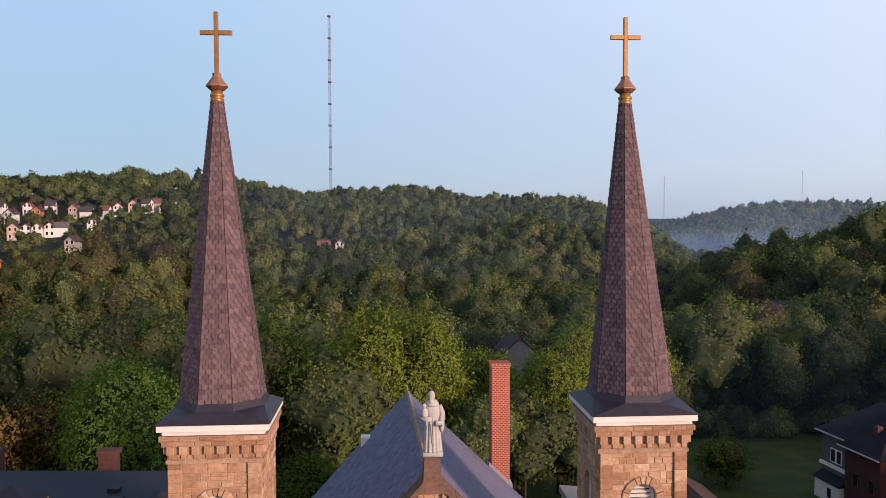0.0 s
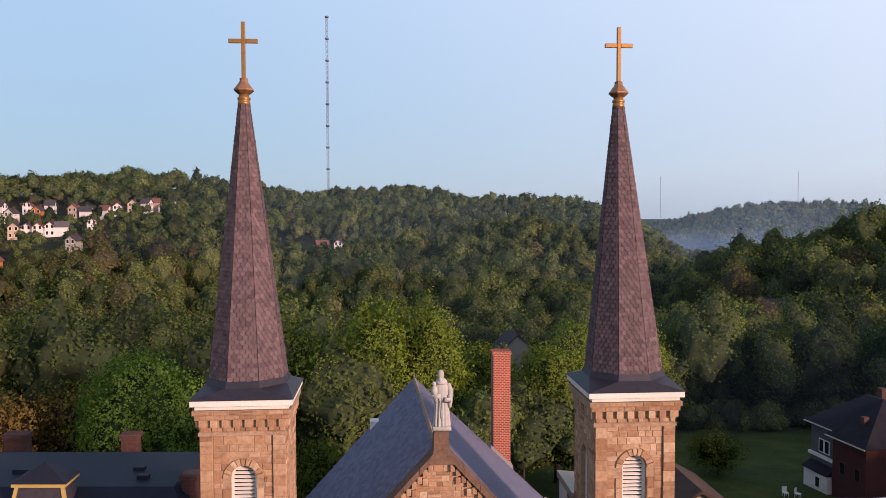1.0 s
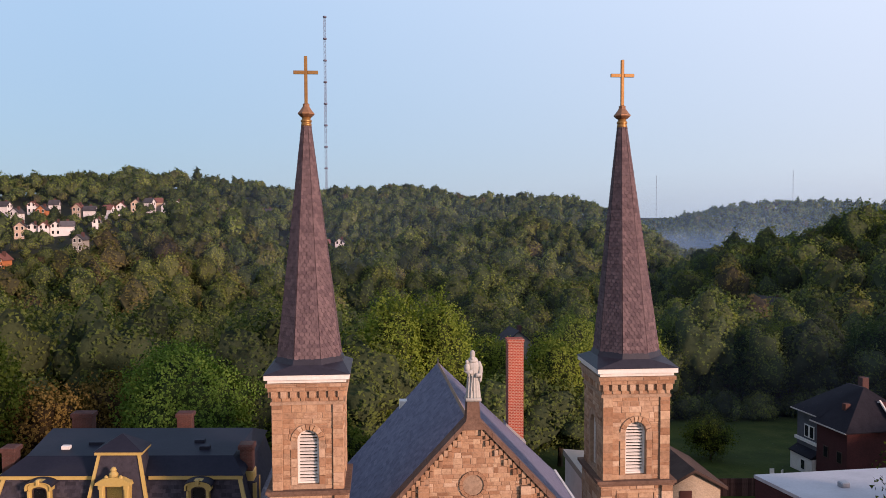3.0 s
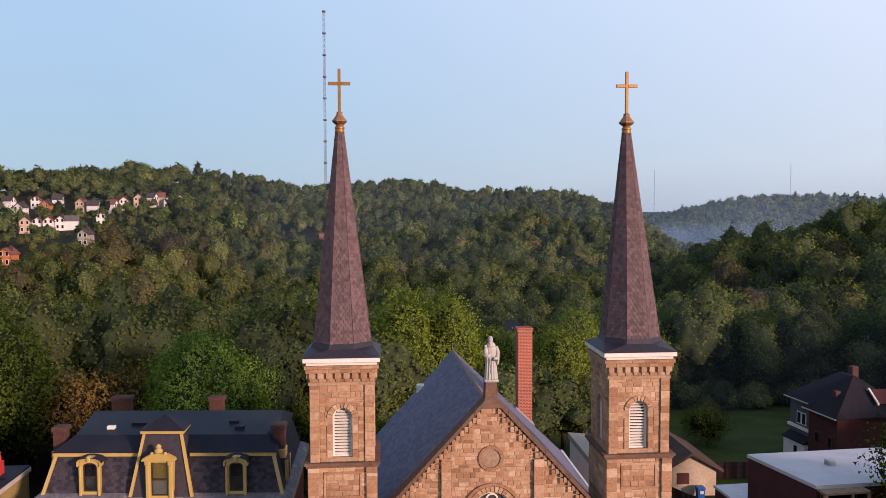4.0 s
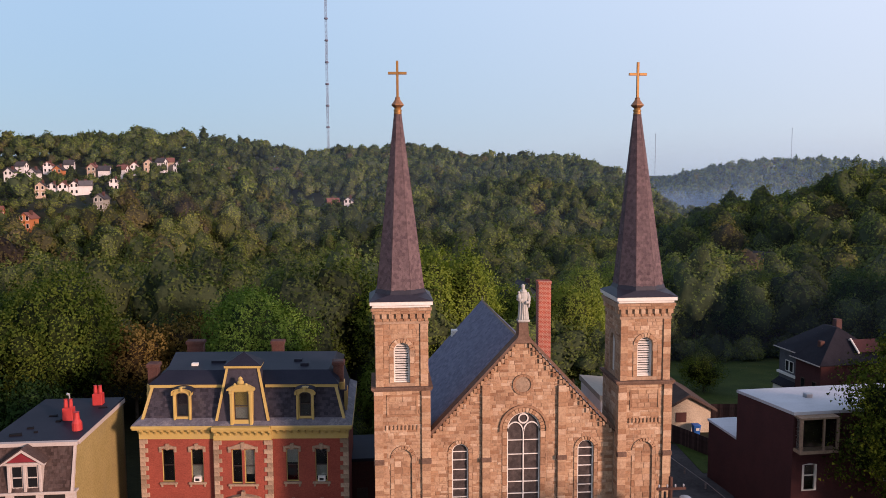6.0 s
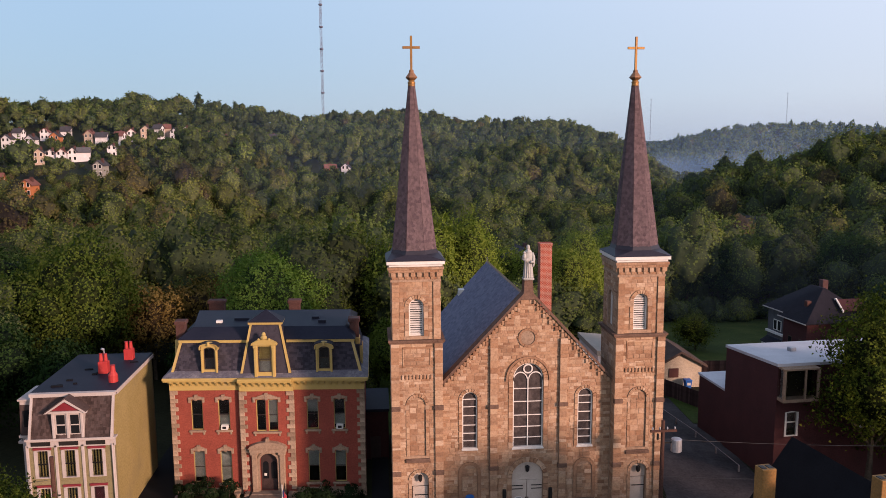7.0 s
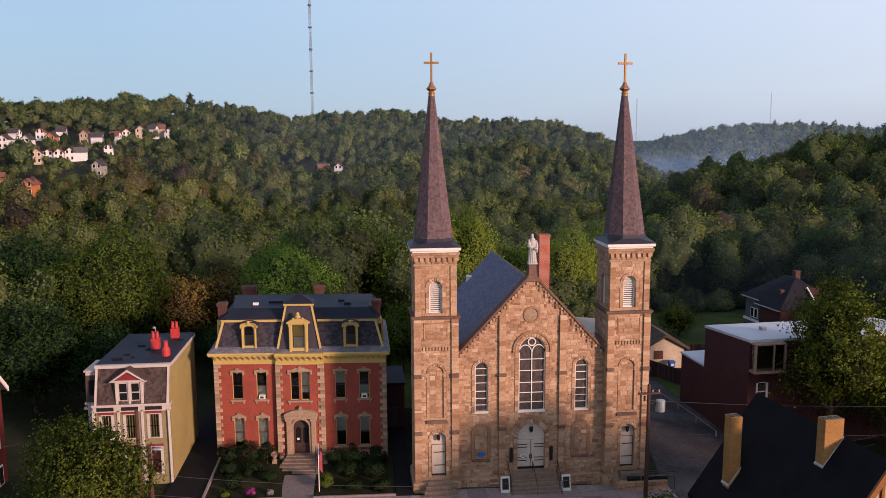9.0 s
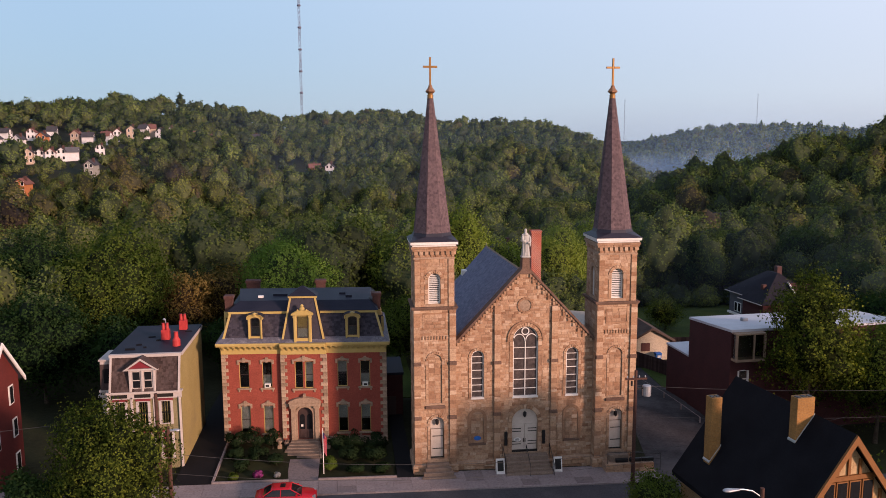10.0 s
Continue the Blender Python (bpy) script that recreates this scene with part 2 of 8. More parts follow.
M_TAR = surf("rolled_roofing", (0.015, 0.017, 0.029), (0.025, 0.027, 0.043), 0.55, 0.35, 6, 0.2, stain=(0.025, 0.026, 0.035))
M_TAR.node_tree.nodes["Principled BSDF"].inputs["Specular IOR Level"].default_value = 0.1
M_LEAD = surf("weathered_lead_roofing", (0.115, 0.11, 0.135), (0.19, 0.18, 0.205), 0.7, 1.6, 10, 0.3, stain=(0.42, 0.38, 0.36))
M_GLASS = glass_mat("window_glass")
# near-black: its sheets stand for unlit rooms; also real dark rails and panels
M_DARK = surf("near_black", (0.02, 0.018, 0.016), (0.03, 0.027, 0.024), 0.95, 1.0, 8, 0.1)
M_BLIND = surf("window_blind", (0.40, 0.38, 0.33), (0.50, 0.48, 0.43), 0.85, 1.0, 20, 0.1)
M_DOORWHITE = surf("pale_door_paint", (0.58, 0.49, 0.40), (0.72, 0.62, 0.52), 0.7, 1.5, 14, 0.2, stain=(0.42, 0.34, 0.27))
M_LEADED = surf("leaded_glass", (0.050, 0.040, 0.038), (0.105, 0.085, 0.08), 0.32, 2.5, 9, 0.5, stain=(0.16, 0.13, 0.12))
M_IRON = surf("black_iron", (0.02, 0.02, 0.02), (0.035, 0.033, 0.032), 0.5, 2, 15, 0.2, metal=0.4)
M_DOORDARK = surf("dark_door_wood", (0.045, 0.028, 0.026), (0.075, 0.046, 0.04), 0.5, 1.5, 12, 0.2)
M_SIDING = surf("olive_yellow_siding", (0.24, 0.20, 0.10), (0.31, 0.265, 0.14), 0.8, 0.7, 14, 0.25, stain=(0.30, 0.26, 0.15))
M_SIDEYELLOW = surf("yellow_painted_brick", (0.34, 0.265, 0.10), (0.41, 0.325, 0.135), 0.85, 0.6, 16, 0.3, stain=(0.24, 0.185, 0.09))
M_BROWNSH = surf("brown_wood_shingles", (0.062, 0.042, 0.037), (0.099, 0.069, 0.062), 0.85, 1.2, 9, 0.4, rnd="island", stain=(0.136, 0.108, 0.099))
M_WINBROWN = surf("reddish_brown_boards", (0.075, 0.022, 0.018), (0.105, 0.034, 0.026), 0.7, 1, 12, 0.2)
M_GREYWOOD = surf("dark_grey_boards", (0.09, 0.09, 0.10), (0.14, 0.14, 0.155), 0.8, 1, 10, 0.2)
M_SLATEDARK = surf("dark_blue_grey_shingles", (0.013, 0.012, 0.018), (0.024, 0.022, 0.030), 0.8, 1, 10, 0.3)
M_MAROON = surf("maroon_paint", (0.20, 0.02, 0.03), (0.27, 0.035, 0.045), 0.5, 1, 12, 0.1)
M_REDPOT = surf("red_painted_chimney", (0.42, 0.03, 0.03), (0.52, 0.05, 0.045), 0.6, 2, 14, 0.2)
M_WHITEROOF = surf("white_roof_coating", (0.340, 0.348, 0.374), (0.442, 0.451, 0.476), 0.6, 0.4, 6, 0.15, stain=(0.255, 0.255, 0.272))
M_BLACKROOF = surf("black_asphalt_shingles", (0.006, 0.006, 0.008), (0.013, 0.013, 0.016), 0.95, 0.6, 22, 0.4)
M_BROWNROOF = surf("brown_asphalt_shingles", (0.075, 0.05, 0.04), (0.12, 0.085, 0.07), 0.9, 0.6, 22, 0.4)
M_TUDOR = surf("tan_stucco", (0.448, 0.299, 0.149), (0.535, 0.368, 0.197), 0.9, 1.0, 18, 0.25)
M_TIMBER = surf("orange_timber", (0.193, 0.075, 0.017), (0.248, 0.103, 0.024), 0.7, 2.0, 16, 0.2)
M_CREAMBLOCK = bricks("cream_block_wall", (0.58, 0.47, 0.33), (0.64, 0.53, 0.39), (0.50, 0.40, 0.29), w=0.4, h=0.2)
M_FENCE = surf("dark_wood_fence", (0.055, 0.03, 0.028), (0.095, 0.055, 0.048), 0.85, 1.0, 12, 0.3, rnd="object")
M_ASPHALT = surf("asphalt", (0.068, 0.068, 0.075), (0.111, 0.109, 0.114), 0.85, 0.3, 18, 0.3, stain=(0.153, 0.145, 0.139))
M_ALLEY = surf("worn_asphalt", (0.039, 0.035, 0.036), (0.090, 0.080, 0.080), 0.9, 0.22, 5, 0.4, stain=(0.128, 0.114, 0.111))
M_DRIVE = surf("dark_driveway_asphalt", (0.009, 0.009, 0.010), (0.016, 0.015, 0.016), 0.8, 0.4, 18, 0.3)
M_CONC = surf("concrete", (0.315, 0.258, 0.245), (0.345, 0.286, 0.272), 0.9, 0.6, 12, 0.25, rnd="object", stain=(0.250, 0.205, 0.195))
M_STEP = surf("stone_steps", (0.223, 0.162, 0.122), (0.324, 0.243, 0.183), 0.9, 1.0, 12, 0.3, stain=(0.142, 0.101, 0.081))
M_GRASS = surf("grass", (0.031, 0.053, 0.009), (0.060, 0.088, 0.015), 0.95, 0.25, 6, 0.6, stain=(0.093, 0.098, 0.023), dist=0.05)
M_SOIL = surf("woodland_floor", (0.017, 0.019, 0.007), (0.035, 0.036, 0.015), 0.95, 0.1, 3, 0.5, stain=(0.045, 0.054, 0.017), dist=0.1)
M_BARK = surf("bark", (0.055, 0.042, 0.030), (0.11, 0.088, 0.065), 0.95, 1.5, 12, 0.6)
M_POLE = surf("utility_pole_wood", (0.075, 0.038, 0.03), (0.12, 0.065, 0.05), 0.9, 1.0, 16, 0.4)
M_GREY = surf("galvanised_metal", (0.42, 0.43, 0.45), (0.55, 0.56, 0.58), 0.45, 2, 14, 0.1, metal=0.6)
M_CABLE = surf("cable", (0.050, 0.048, 0.045), (0.080, 0.075, 0.070), 0.6, 2, 14, 0.05)
M_CARRED = surf("red_car_paint", (0.50, 0.008, 0.02), (0.56, 0.012, 0.026), 0.25, 1, 8, 0.0)
M_CARGLASS = surf("dark_car_glass", (0.012, 0.013, 0.015), (0.018, 0.019, 0.021), 0.06, 1, 8, 0.0)
M_TYRE = surf("tyre_rubber", (0.018, 0.018, 0.018), (0.03, 0.03, 0.03), 0.85, 4, 18, 0.2)
M_BLUE = surf("blue_plastic", (0.02, 0.12, 0.42), (0.03, 0.17, 0.55), 0.5, 2, 12, 0.05)
M_FLAGRED = surf("red_cloth", (0.42, 0.03, 0.04), (0.52, 0.05, 0.06), 0.85, 3, 14, 0.1)
M_FLAGBLUE = surf("navy_cloth", (0.03, 0.035, 0.11), (0.045, 0.05, 0.15), 0.85, 3, 14, 0.1)
M_MAST = surf("mast_steel", (0.11, 0.11, 0.16), (0.16, 0.16, 0.21), 0.6, 0.2, 3, 0.1)
GREENS = [(0.0, (0.040, 0.056, 0.020)), (0.2, (0.066, 0.090, 0.026)), (0.42, (0.108, 0.142, 0.036)), (0.62, (0.158, 0.186, 0.042)), (0.8, (0.122, 0.112, 0.036)), (1.0, (0.078, 0.064, 0.030))]
M_FOREST = foliage("woodland_leaves", GREENS, "tint")
M_LEAF = foliage("leaves", [(0.2, (0.052, 0.088, 0.013)), (0.5, (0.086, 0.120, 0.018)), (0.8, (0.132, 0.152, 0.024))])
M_LEAFDARK = foliage("dark_maple_leaves", [(0.2, (0.018, 0.040, 0.011)), (0.5, (0.028, 0.056, 0.014)), (0.8, (0.044, 0.074, 0.019))])
M_LEAFGOLD = foliage("yellow_green_leaves", [(0.2, (0.112, 0.163, 0.022)), (0.5, (0.163, 0.215, 0.031)), (0.8, (0.220, 0.260, 0.043))])
M_OLIVE = foliage("fresh_olive_leaves", [(0.2, (0.105, 0.150, 0.022)), (0.5, (0.160, 0.205, 0.032)), (0.8, (0.225, 0.255, 0.045))])
M_STREETLEAF = foliage("olive_street_tree_leaves", [(0.25, (0.014, 0.022, 0.004)), (0.48, (0.056, 0.080, 0.011)), (0.7, (0.175, 0.205, 0.026))])
M_TRIM = surf("aged_trim_paint", (0.46, 0.40, 0.36), (0.62, 0.55, 0.50), 0.7, 0.8, 12, 0.15, stain=(0.34, 0.28, 0.25))
M_MAPLE = foliage("maple_leaves", [(0.2, (0.073, 0.138, 0.022)), (0.5, (0.120, 0.200, 0.033)), (0.8, (0.177, 0.256, 0.048))])
M_LEAFBROWN = foliage("budding_brown_leaves", [(0.2, (0.120, 0.086, 0.023)), (0.5, (0.174, 0.125, 0.034)), (0.8, (0.224, 0.166, 0.047))])
M_SHRUB = foliage("dark_shrub_leaves", [(0.2, (0.012, 0.024, 0.009)), (0.5, (0.020, 0.036, 0.012)), (0.8, (0.034, 0.050, 0.017))])
M_PINK = foliage("pink_blossom", [(0.2, (0.12, 0.05, 0.07)), (0.5, (0.30, 0.05, 0.18)), (0.8, (0.42, 0.10, 0.28))])
M_WHITEBLOOM = foliage("white_blossom", [(0.2, (0.203, 0.198, 0.171)), (0.5, (0.270, 0.270, 0.234)), (0.8, (0.338, 0.338, 0.315))])


# ---- mesh helpers ----
class Acc:
    """Collects vertices and faces of one mesh."""

    def __init__(self):
        self.v, self.f = [], []

    def add(self, vs, fs):
        k = len(self.v)
        self.v += [tuple(p) for p in vs]
        self.f += [tuple(i + k for i in f) for f in fs]
        return self

    def box(self, x0, x1, y0, y1, z0, z1):
        return self.add([(x0, y0, z0), (x1, y0, z0), (x1, y1, z0), (x0, y1, z0), (x0, y0, z1), (x1, y0, z1), (x1, y1, z1), (x0, y1, z1)],
                        [(0, 3, 2, 1), (4, 5, 6, 7), (0, 1, 5, 4), (1, 2, 6, 5), (2, 3, 7, 6), (3, 0, 4, 7)])

    def bbox(self, x0, x1, y0, y1, z0, z1, c=0.02):
        """A box with chamfered front (-y), left and right and top edges."""
        self.loft([[(x0, y1, z0), (x0, y0 + c, z0), (x0 + c, y0, z0), (x1 - c, y0, z0), (x1, y0 + c, z0), (x1, y1, z0)],
                   [(x0, y1, z1 - c), (x0, y0 + c, z1 - c), (x0 + c, y0, z1 - c), (x1 - c, y0, z1 - c), (x1, y0 + c, z1 - c), (x1, y1, z1 - c)],
                   [(x0 + c, y1, z1), (x0 + c, y0 + c, z1), (x0 + c, y0 + c, z1), (x1 - c, y0 + c, z1), (x1 - c, y0 + c, z1), (x1 - c, y1, z1)]])
        return self

    def loft(self, rings, caps=True, closed=True):
        n = len(rings[0])
        fs = []
        for i in range(len(rings) - 1):
            for j in range(n if closed else n - 1):
                k = (j + 1) % n
                fs.append((i * n + j, i * n + k, (i + 1) * n + k, (i + 1) * n + j))
        if caps:
            fs.append(tuple(range(n - 1, -1, -1)))
            m = (len(rings) - 1) * n
            fs.append(tuple(range(m, m + n)))
        return self.add([p for r in rings for p in r], fs)

    def lathe(self, prof, cx=0, cy=0, n=16, z0=0.0):
        return self.loft([[(cx + r * math.cos(2 * math.pi * (k + 0.5) / n), cy + r * math.sin(2 * math.pi * (k + 0.5) / n), z0 + z) for k in range(n)] for r, z in prof])

    def cyl(self, a, b, ra, rb=None, n=8):
        a, b = Vector(a), Vector(b)
        rb = ra if rb is None else rb
        d = (b - a).normalized()
        u = d.orthogonal().normalized()
        w = d.cross(u)
        return self.loft([[tuple(p + r * (math.cos(2 * math.pi * k / n) * u + math.sin(2 * math.pi * k / n) * w)) for k in range(n)] for p, r in ((a, ra), (b, rb))])

    def tube(self, pts, r, n=6):
        pts = [Vector(p) for p in pts]
        rings = []
        for i, p in enumerate(pts):
            d = (pts[min(i + 1, len(pts) - 1)] - pts[max(i - 1, 0)]).normalized()
            u = d.cross(Vector((0.3, 0.2, 0.1) if abs(d.z) > 0.9 else (0, 0, 1))).normalized()
            w = d.cross(u)
            rings.append([tuple(p + r * (math.cos(2 * math.pi * k / n) * u + math.sin(2 * math.pi * k / n) * w)) for k in range(n)])
        return self.loft(rings)

    def ext(self, poly, y0, y1):
        """A polygon of (x, z) given a depth from y0 to y1."""
        return self.loft([[(x, y0, z) for x, z in poly], [(x, y1, z) for x, z in poly]])

    def extx(self, poly, x0, x1):
        return self.loft([[(x0, y, z) for y, z in poly], [(x1, y, z) for y, z in poly]])

    def moved(self, m):
        self.v = [tuple(m @ Vector(p)) for p in self.v]
        return self


def mesh_of(name, acc, material, smooth=False):
    me = bpy.data.meshes.new(name)
    if isinstance(acc, Acc):
        me.from_pydata(acc.v, [], acc.f)
        bm = bmesh.new()
        bm.from_mesh(me)
        if name in ("wall", "front_wall"):
            bmesh.ops.remove_doubles(bm, verts=bm.verts, dist=1e-4)
        bmesh.ops.recalc_face_normals(bm, faces=bm.faces)
        bm.to_mesh(me)
        bm.free()
    else:
        acc.to_mesh(me)
        acc.free()
    me.materials.append(material)
    if smooth:
        me.polygons.foreach_set("use_smooth", [True] * len(me.polygons))
    return me


def part(name, acc, material, parent, label="", smooth=False, kind=""):
    ob = new(name, mesh_of(name, acc, material, smooth))
    ob.parent = parent
    if label:
        ob["label"] = label
    if kind:
        ob["kind"] = kind
    return ob


def same(name, me, parent, m):
    """One more piece on a shared mesh."""
    ob = new(name, me)
    ob.parent = parent
    ob.matrix_basis = m
    return ob


def thing(name, label, category, m=None, group="", kind=""):
    ob = new(name)
    if m is not None:
        ob.matrix_basis = m
    return tagged(ob, label, category, group, kind)


def solo(name, acc, material, label, category, m=None, group="", kind="", smooth=False):
    ob = new(name, mesh_of(name, acc, material, smooth))
    if m is not None:
        ob.matrix_basis = m
    return tagged(ob, label, category, group, kind)


def arch_top(h, x):
    """Height of an opening's head at x. h: (cx, half width, sill, spring, rise)."""
    cx, hw, z0, zs, rise = h
    d = max(0.0, 1 - ((x - cx) / hw) ** 2)
    return zs + rise * math.sqrt(d)


def wall(acc, x0, x1, z0, top, holes, y0, y1, cuts=()):
    """A wall in the xz plane from y0 to y1 with arched or square openings; top: height as a function of x."""
    xs = {x0, x1, *cuts}
    for h in holes:
        cx, hw = h[0], h[1]
        n = 8 if h[4] > 0 else 1
        for k in range(n + 1):
            a = math.pi * k / n
            xs.add(round(cx - hw * math.cos(a), 5))
    xs = sorted(x for x in xs if x0 - 1e-6 <= x <= x1 + 1e-6)
    for a, b in zip(xs, xs[1:]):
        if b - a < 1e-4:
            continue
        mid = (a + b) / 2
        lo = [(z0, z0)]
        spans = []
        for h in sorted((h for h in holes if abs(mid - h[0]) < h[1]), key=lambda q: q[2]):
            spans.append((*lo[-1], h[2], h[2]))
            lo.append((arch_top(h, a), arch_top(h, b)))
        spans.append((*lo[-1], top(a), top(b)))
        for la, lb, ha, hb in spans:
            if max(ha - la, hb - lb) > 1e-4:
                acc.ext([(a, la), (b, lb), (b, hb), (a, ha)], y0, y1)
    return acc


def arch_line(cx, z0, zs, hw, rise, n=12):
    pts = [(cx - hw, z0)]
    for k in range(n + 1):
        a = math.pi * k / n
        pts.append((cx - hw * math.cos(a), zs + rise * math.sin(a)))
    return pts + [(cx + hw, z0)]


def arch_frame(acc, h, inn, out, y0, y1, sill=True, n=12):
    """A frame round an opening h, from inn inside its edge to out beyond it."""
    cx, hw, z0, zs, rise = h
    a = arch_line(cx, z0, zs, hw - inn, max(0.001, rise - inn), n)
    b = arch_line(cx, z0, zs, hw + out, rise + out, n)
    acc.loft([[(p[0], y0, p[1]), (q[0], y0, q[1]), (q[0], y1, q[1]), (p[0], y1, p[1])] for p, q in zip(a, b)])
    if sill:
        acc.box(cx - hw + inn, cx + hw - inn, y0, y1, z0, z0 + max(inn, 0.05))
    return acc


def arch_pane(acc, h, y0, y1, inset=0.0):
    cx, hw, z0, zs, rise = h
    return acc.ext(arch_line(cx, z0, zs, hw - inset, max(0.001, rise - inset)), y0, y1)


def clip(poly, nx, nz, d):
    """The part of a convex polygon where nx x + nz z <= d."""
    out = []
    for p, q in zip(poly, poly[1:] + poly[:1]):
        a, b = nx * p[0] + nz * p[1] - d, nx * q[0] + nz * q[1] - d
        if a <= 0:
            out.append(p)
        if a * b < 0:
            t = a / (a - b)
            out.append((p[0] + t * (q[0] - p[0]), p[1] + t * (q[1] - p[1])))
    return out


def area(poly):
    return abs(sum(p[0] * q[1] - q[0] * p[1] for p, q in zip(poly, poly[1:] + poly[:1]))) / 2


def ashlar(x0, x1, z0, z1, holes, planes, rng, hs=(0.17, 0.31), ws=(0.22, 0.62)):
    """Stones of uneven courses round openings (cx, half width, sill, spring, rise) and below planes."""
    out = []
    z = z0
    while z < z1 - 0.05:
        h = rng.uniform(*hs)
        if z + h > z1 - 0.15:
            h = z1 - z
        x = x0
        while x < x1 - 0.02:
            w = rng.uniform(*ws)
            if x + w > x1 - 0.22:
                w = x1 - x
            rects = [(x, x + w, z, z + h)] if w < 0.5 or rng.random() > 0.22 else [(x, x + w, z, z + h * 0.5), (x, x + w, z + h * 0.5, z + h)]
            x += w
            for hx, hw, hz, hs_, rise in holes:
                nxt = []
                for a, b, c, d in rects:
                    l, r, lo, hi = hx - hw, hx + hw, hz, hs_
                    if b <= l or a >= r or d <= lo or c >= hi:
                        nxt.append((a, b, c, d))
                        continue
                    if a < l - 0.03:
                        nxt.append((a, l, c, d))
                    if b > r + 0.03:
                        nxt.append((r, b, c, d))
                    a2, b2 = max(a, l), min(b, r)
                    if c < lo - 0.03:
                        nxt.append((a2, b2, c, lo))
                    if d > hi + 0.03:
                        nxt.append((a2, b2, hi, d))
                rects = nxt
            for a, b, c, d in rects:
                p = [(a, c), (b, c), (b, d), (a, d)]
                for hx, hw, hz, hs_, rise in holes:
                    if rise <= 0 or not p or d <= hs_:
                        continue
                    mx, mz = sum(q[0] for q in p) / len(p) - hx, (sum(q[1] for q in p) / len(p) - hs_) * hw / rise
                    r = math.hypot(mx, mz)
                    if r < hw * 1.9 and r > 1e-6:
                        nx, nz = -mx / r, -mz / r * hw / rise
                        p = clip(p, nx, nz, nx * hx + nz * hs_ - hw)
                for pl in planes:
                    if p:
                        p = clip(p, *pl)
                if len(p) > 2 and area(p) > 0.012:
                    out.append(p)
        z += h
    return out


def stone(acc, poly, put, depth, gap=0.007, ch=0.018):
    """One stone: its outline drawn in by the joint, its face by a chamfer. put(u, v, d): the place at depth d out of the wall."""
    cx, cz = sum(p[0] for p in poly) / len(poly), sum(p[1] for p in poly) / len(poly)

    def shrink(g):
        res = []
        for x, z in poly:
            dx, dz = x - cx, z - cz
            res.append((cx + dx - math.copysign(min(g, abs(dx) * 0.6), dx), cz + dz - math.copysign(min(g, abs(dz) * 0.6), dz)))
        return res
    a, b = shrink(gap), shrink(gap + ch)
    k = len(poly)
    fs = [tuple(range(k, 2 * k))] + [(i, (i + 1) % k, k + (i + 1) % k, k + i) for i in range(k)]
    acc.add([put(x, z, 0.0) for x, z in a] + [put(x, z, depth) for x, z in b], fs)
    return acc


def voussoirs(h, width, n):
    """Wedge stones round the head of an opening."""
    cx, hw, z0, zs, rise = h
    out = []
    for k in range(n):
        a, b = math.pi * k / n, math.pi * (k + 1) / n
        out.append([(cx - hw * math.cos(a), zs + rise * math.sin(a)), (cx - (hw + width) * math.cos(a), zs + (rise + width) * math.sin(a)),
                    (cx - (hw + width) * math.cos(b), zs + (rise + width) * math.sin(b)), (cx - hw * math.cos(b), zs + rise * math.sin(b))])
    return out


# ---- terrain: the street terrace, a wooded valley behind it and the hills beyond ----
HUB = (-12.0, -58.0)


def interp(x, table):
    if x <= table[0][0]:
        return table[0][1]
    for (a, p), (b, q) in zip(table, table[1:]):
        if x <= b:
            return p + (q - p) * (x - a) / (b - a)
    return table[-1][1]


# bearing from +y in degrees, distance to the crest, height of the ground there
HILL = [(-70, 560, 30), (-45, 560, 32), (-30, 550, 34), (-23, 550, 37), (-15, 590, 45), (-8, 640, 40), (-5, 720, 33), (2, 800, 41),
        (7, 760, 31), (13, 700, 28), (16, 640, 19), (18, 600, 11), (21, 520, -14), (26, 520, -22), (70, 600, -20)]
RIGHT = [(14, 300, -24), (18.5, 300, -17), (20.5, 290, -9), (22.5, 300, -0.5), (27, 310, 4.5), (31, 320, 11), (36, 330, 20), (45, 340, 28), (80, 340, 28)]
FAR = [(10, 1700, -26), (18, 1700, -15), (20.5, 1700, -8), (22, 1700, 4), (24, 1700, 17), (26, 1720, 25), (28, 1750, 29), (30.5, 1760, 28), (33, 1780, 22), (36, 1800, 20), (50, 1800, 20), (80, 1800, 20)]
BACK = [(15, 0.0), (50, -1.5), (90, -4.5), (150, -12.0), (210, -19.0), (260, -21.0), (400, -22.0)]


def ease(t):
    return t * t * (3 - 2 * t)


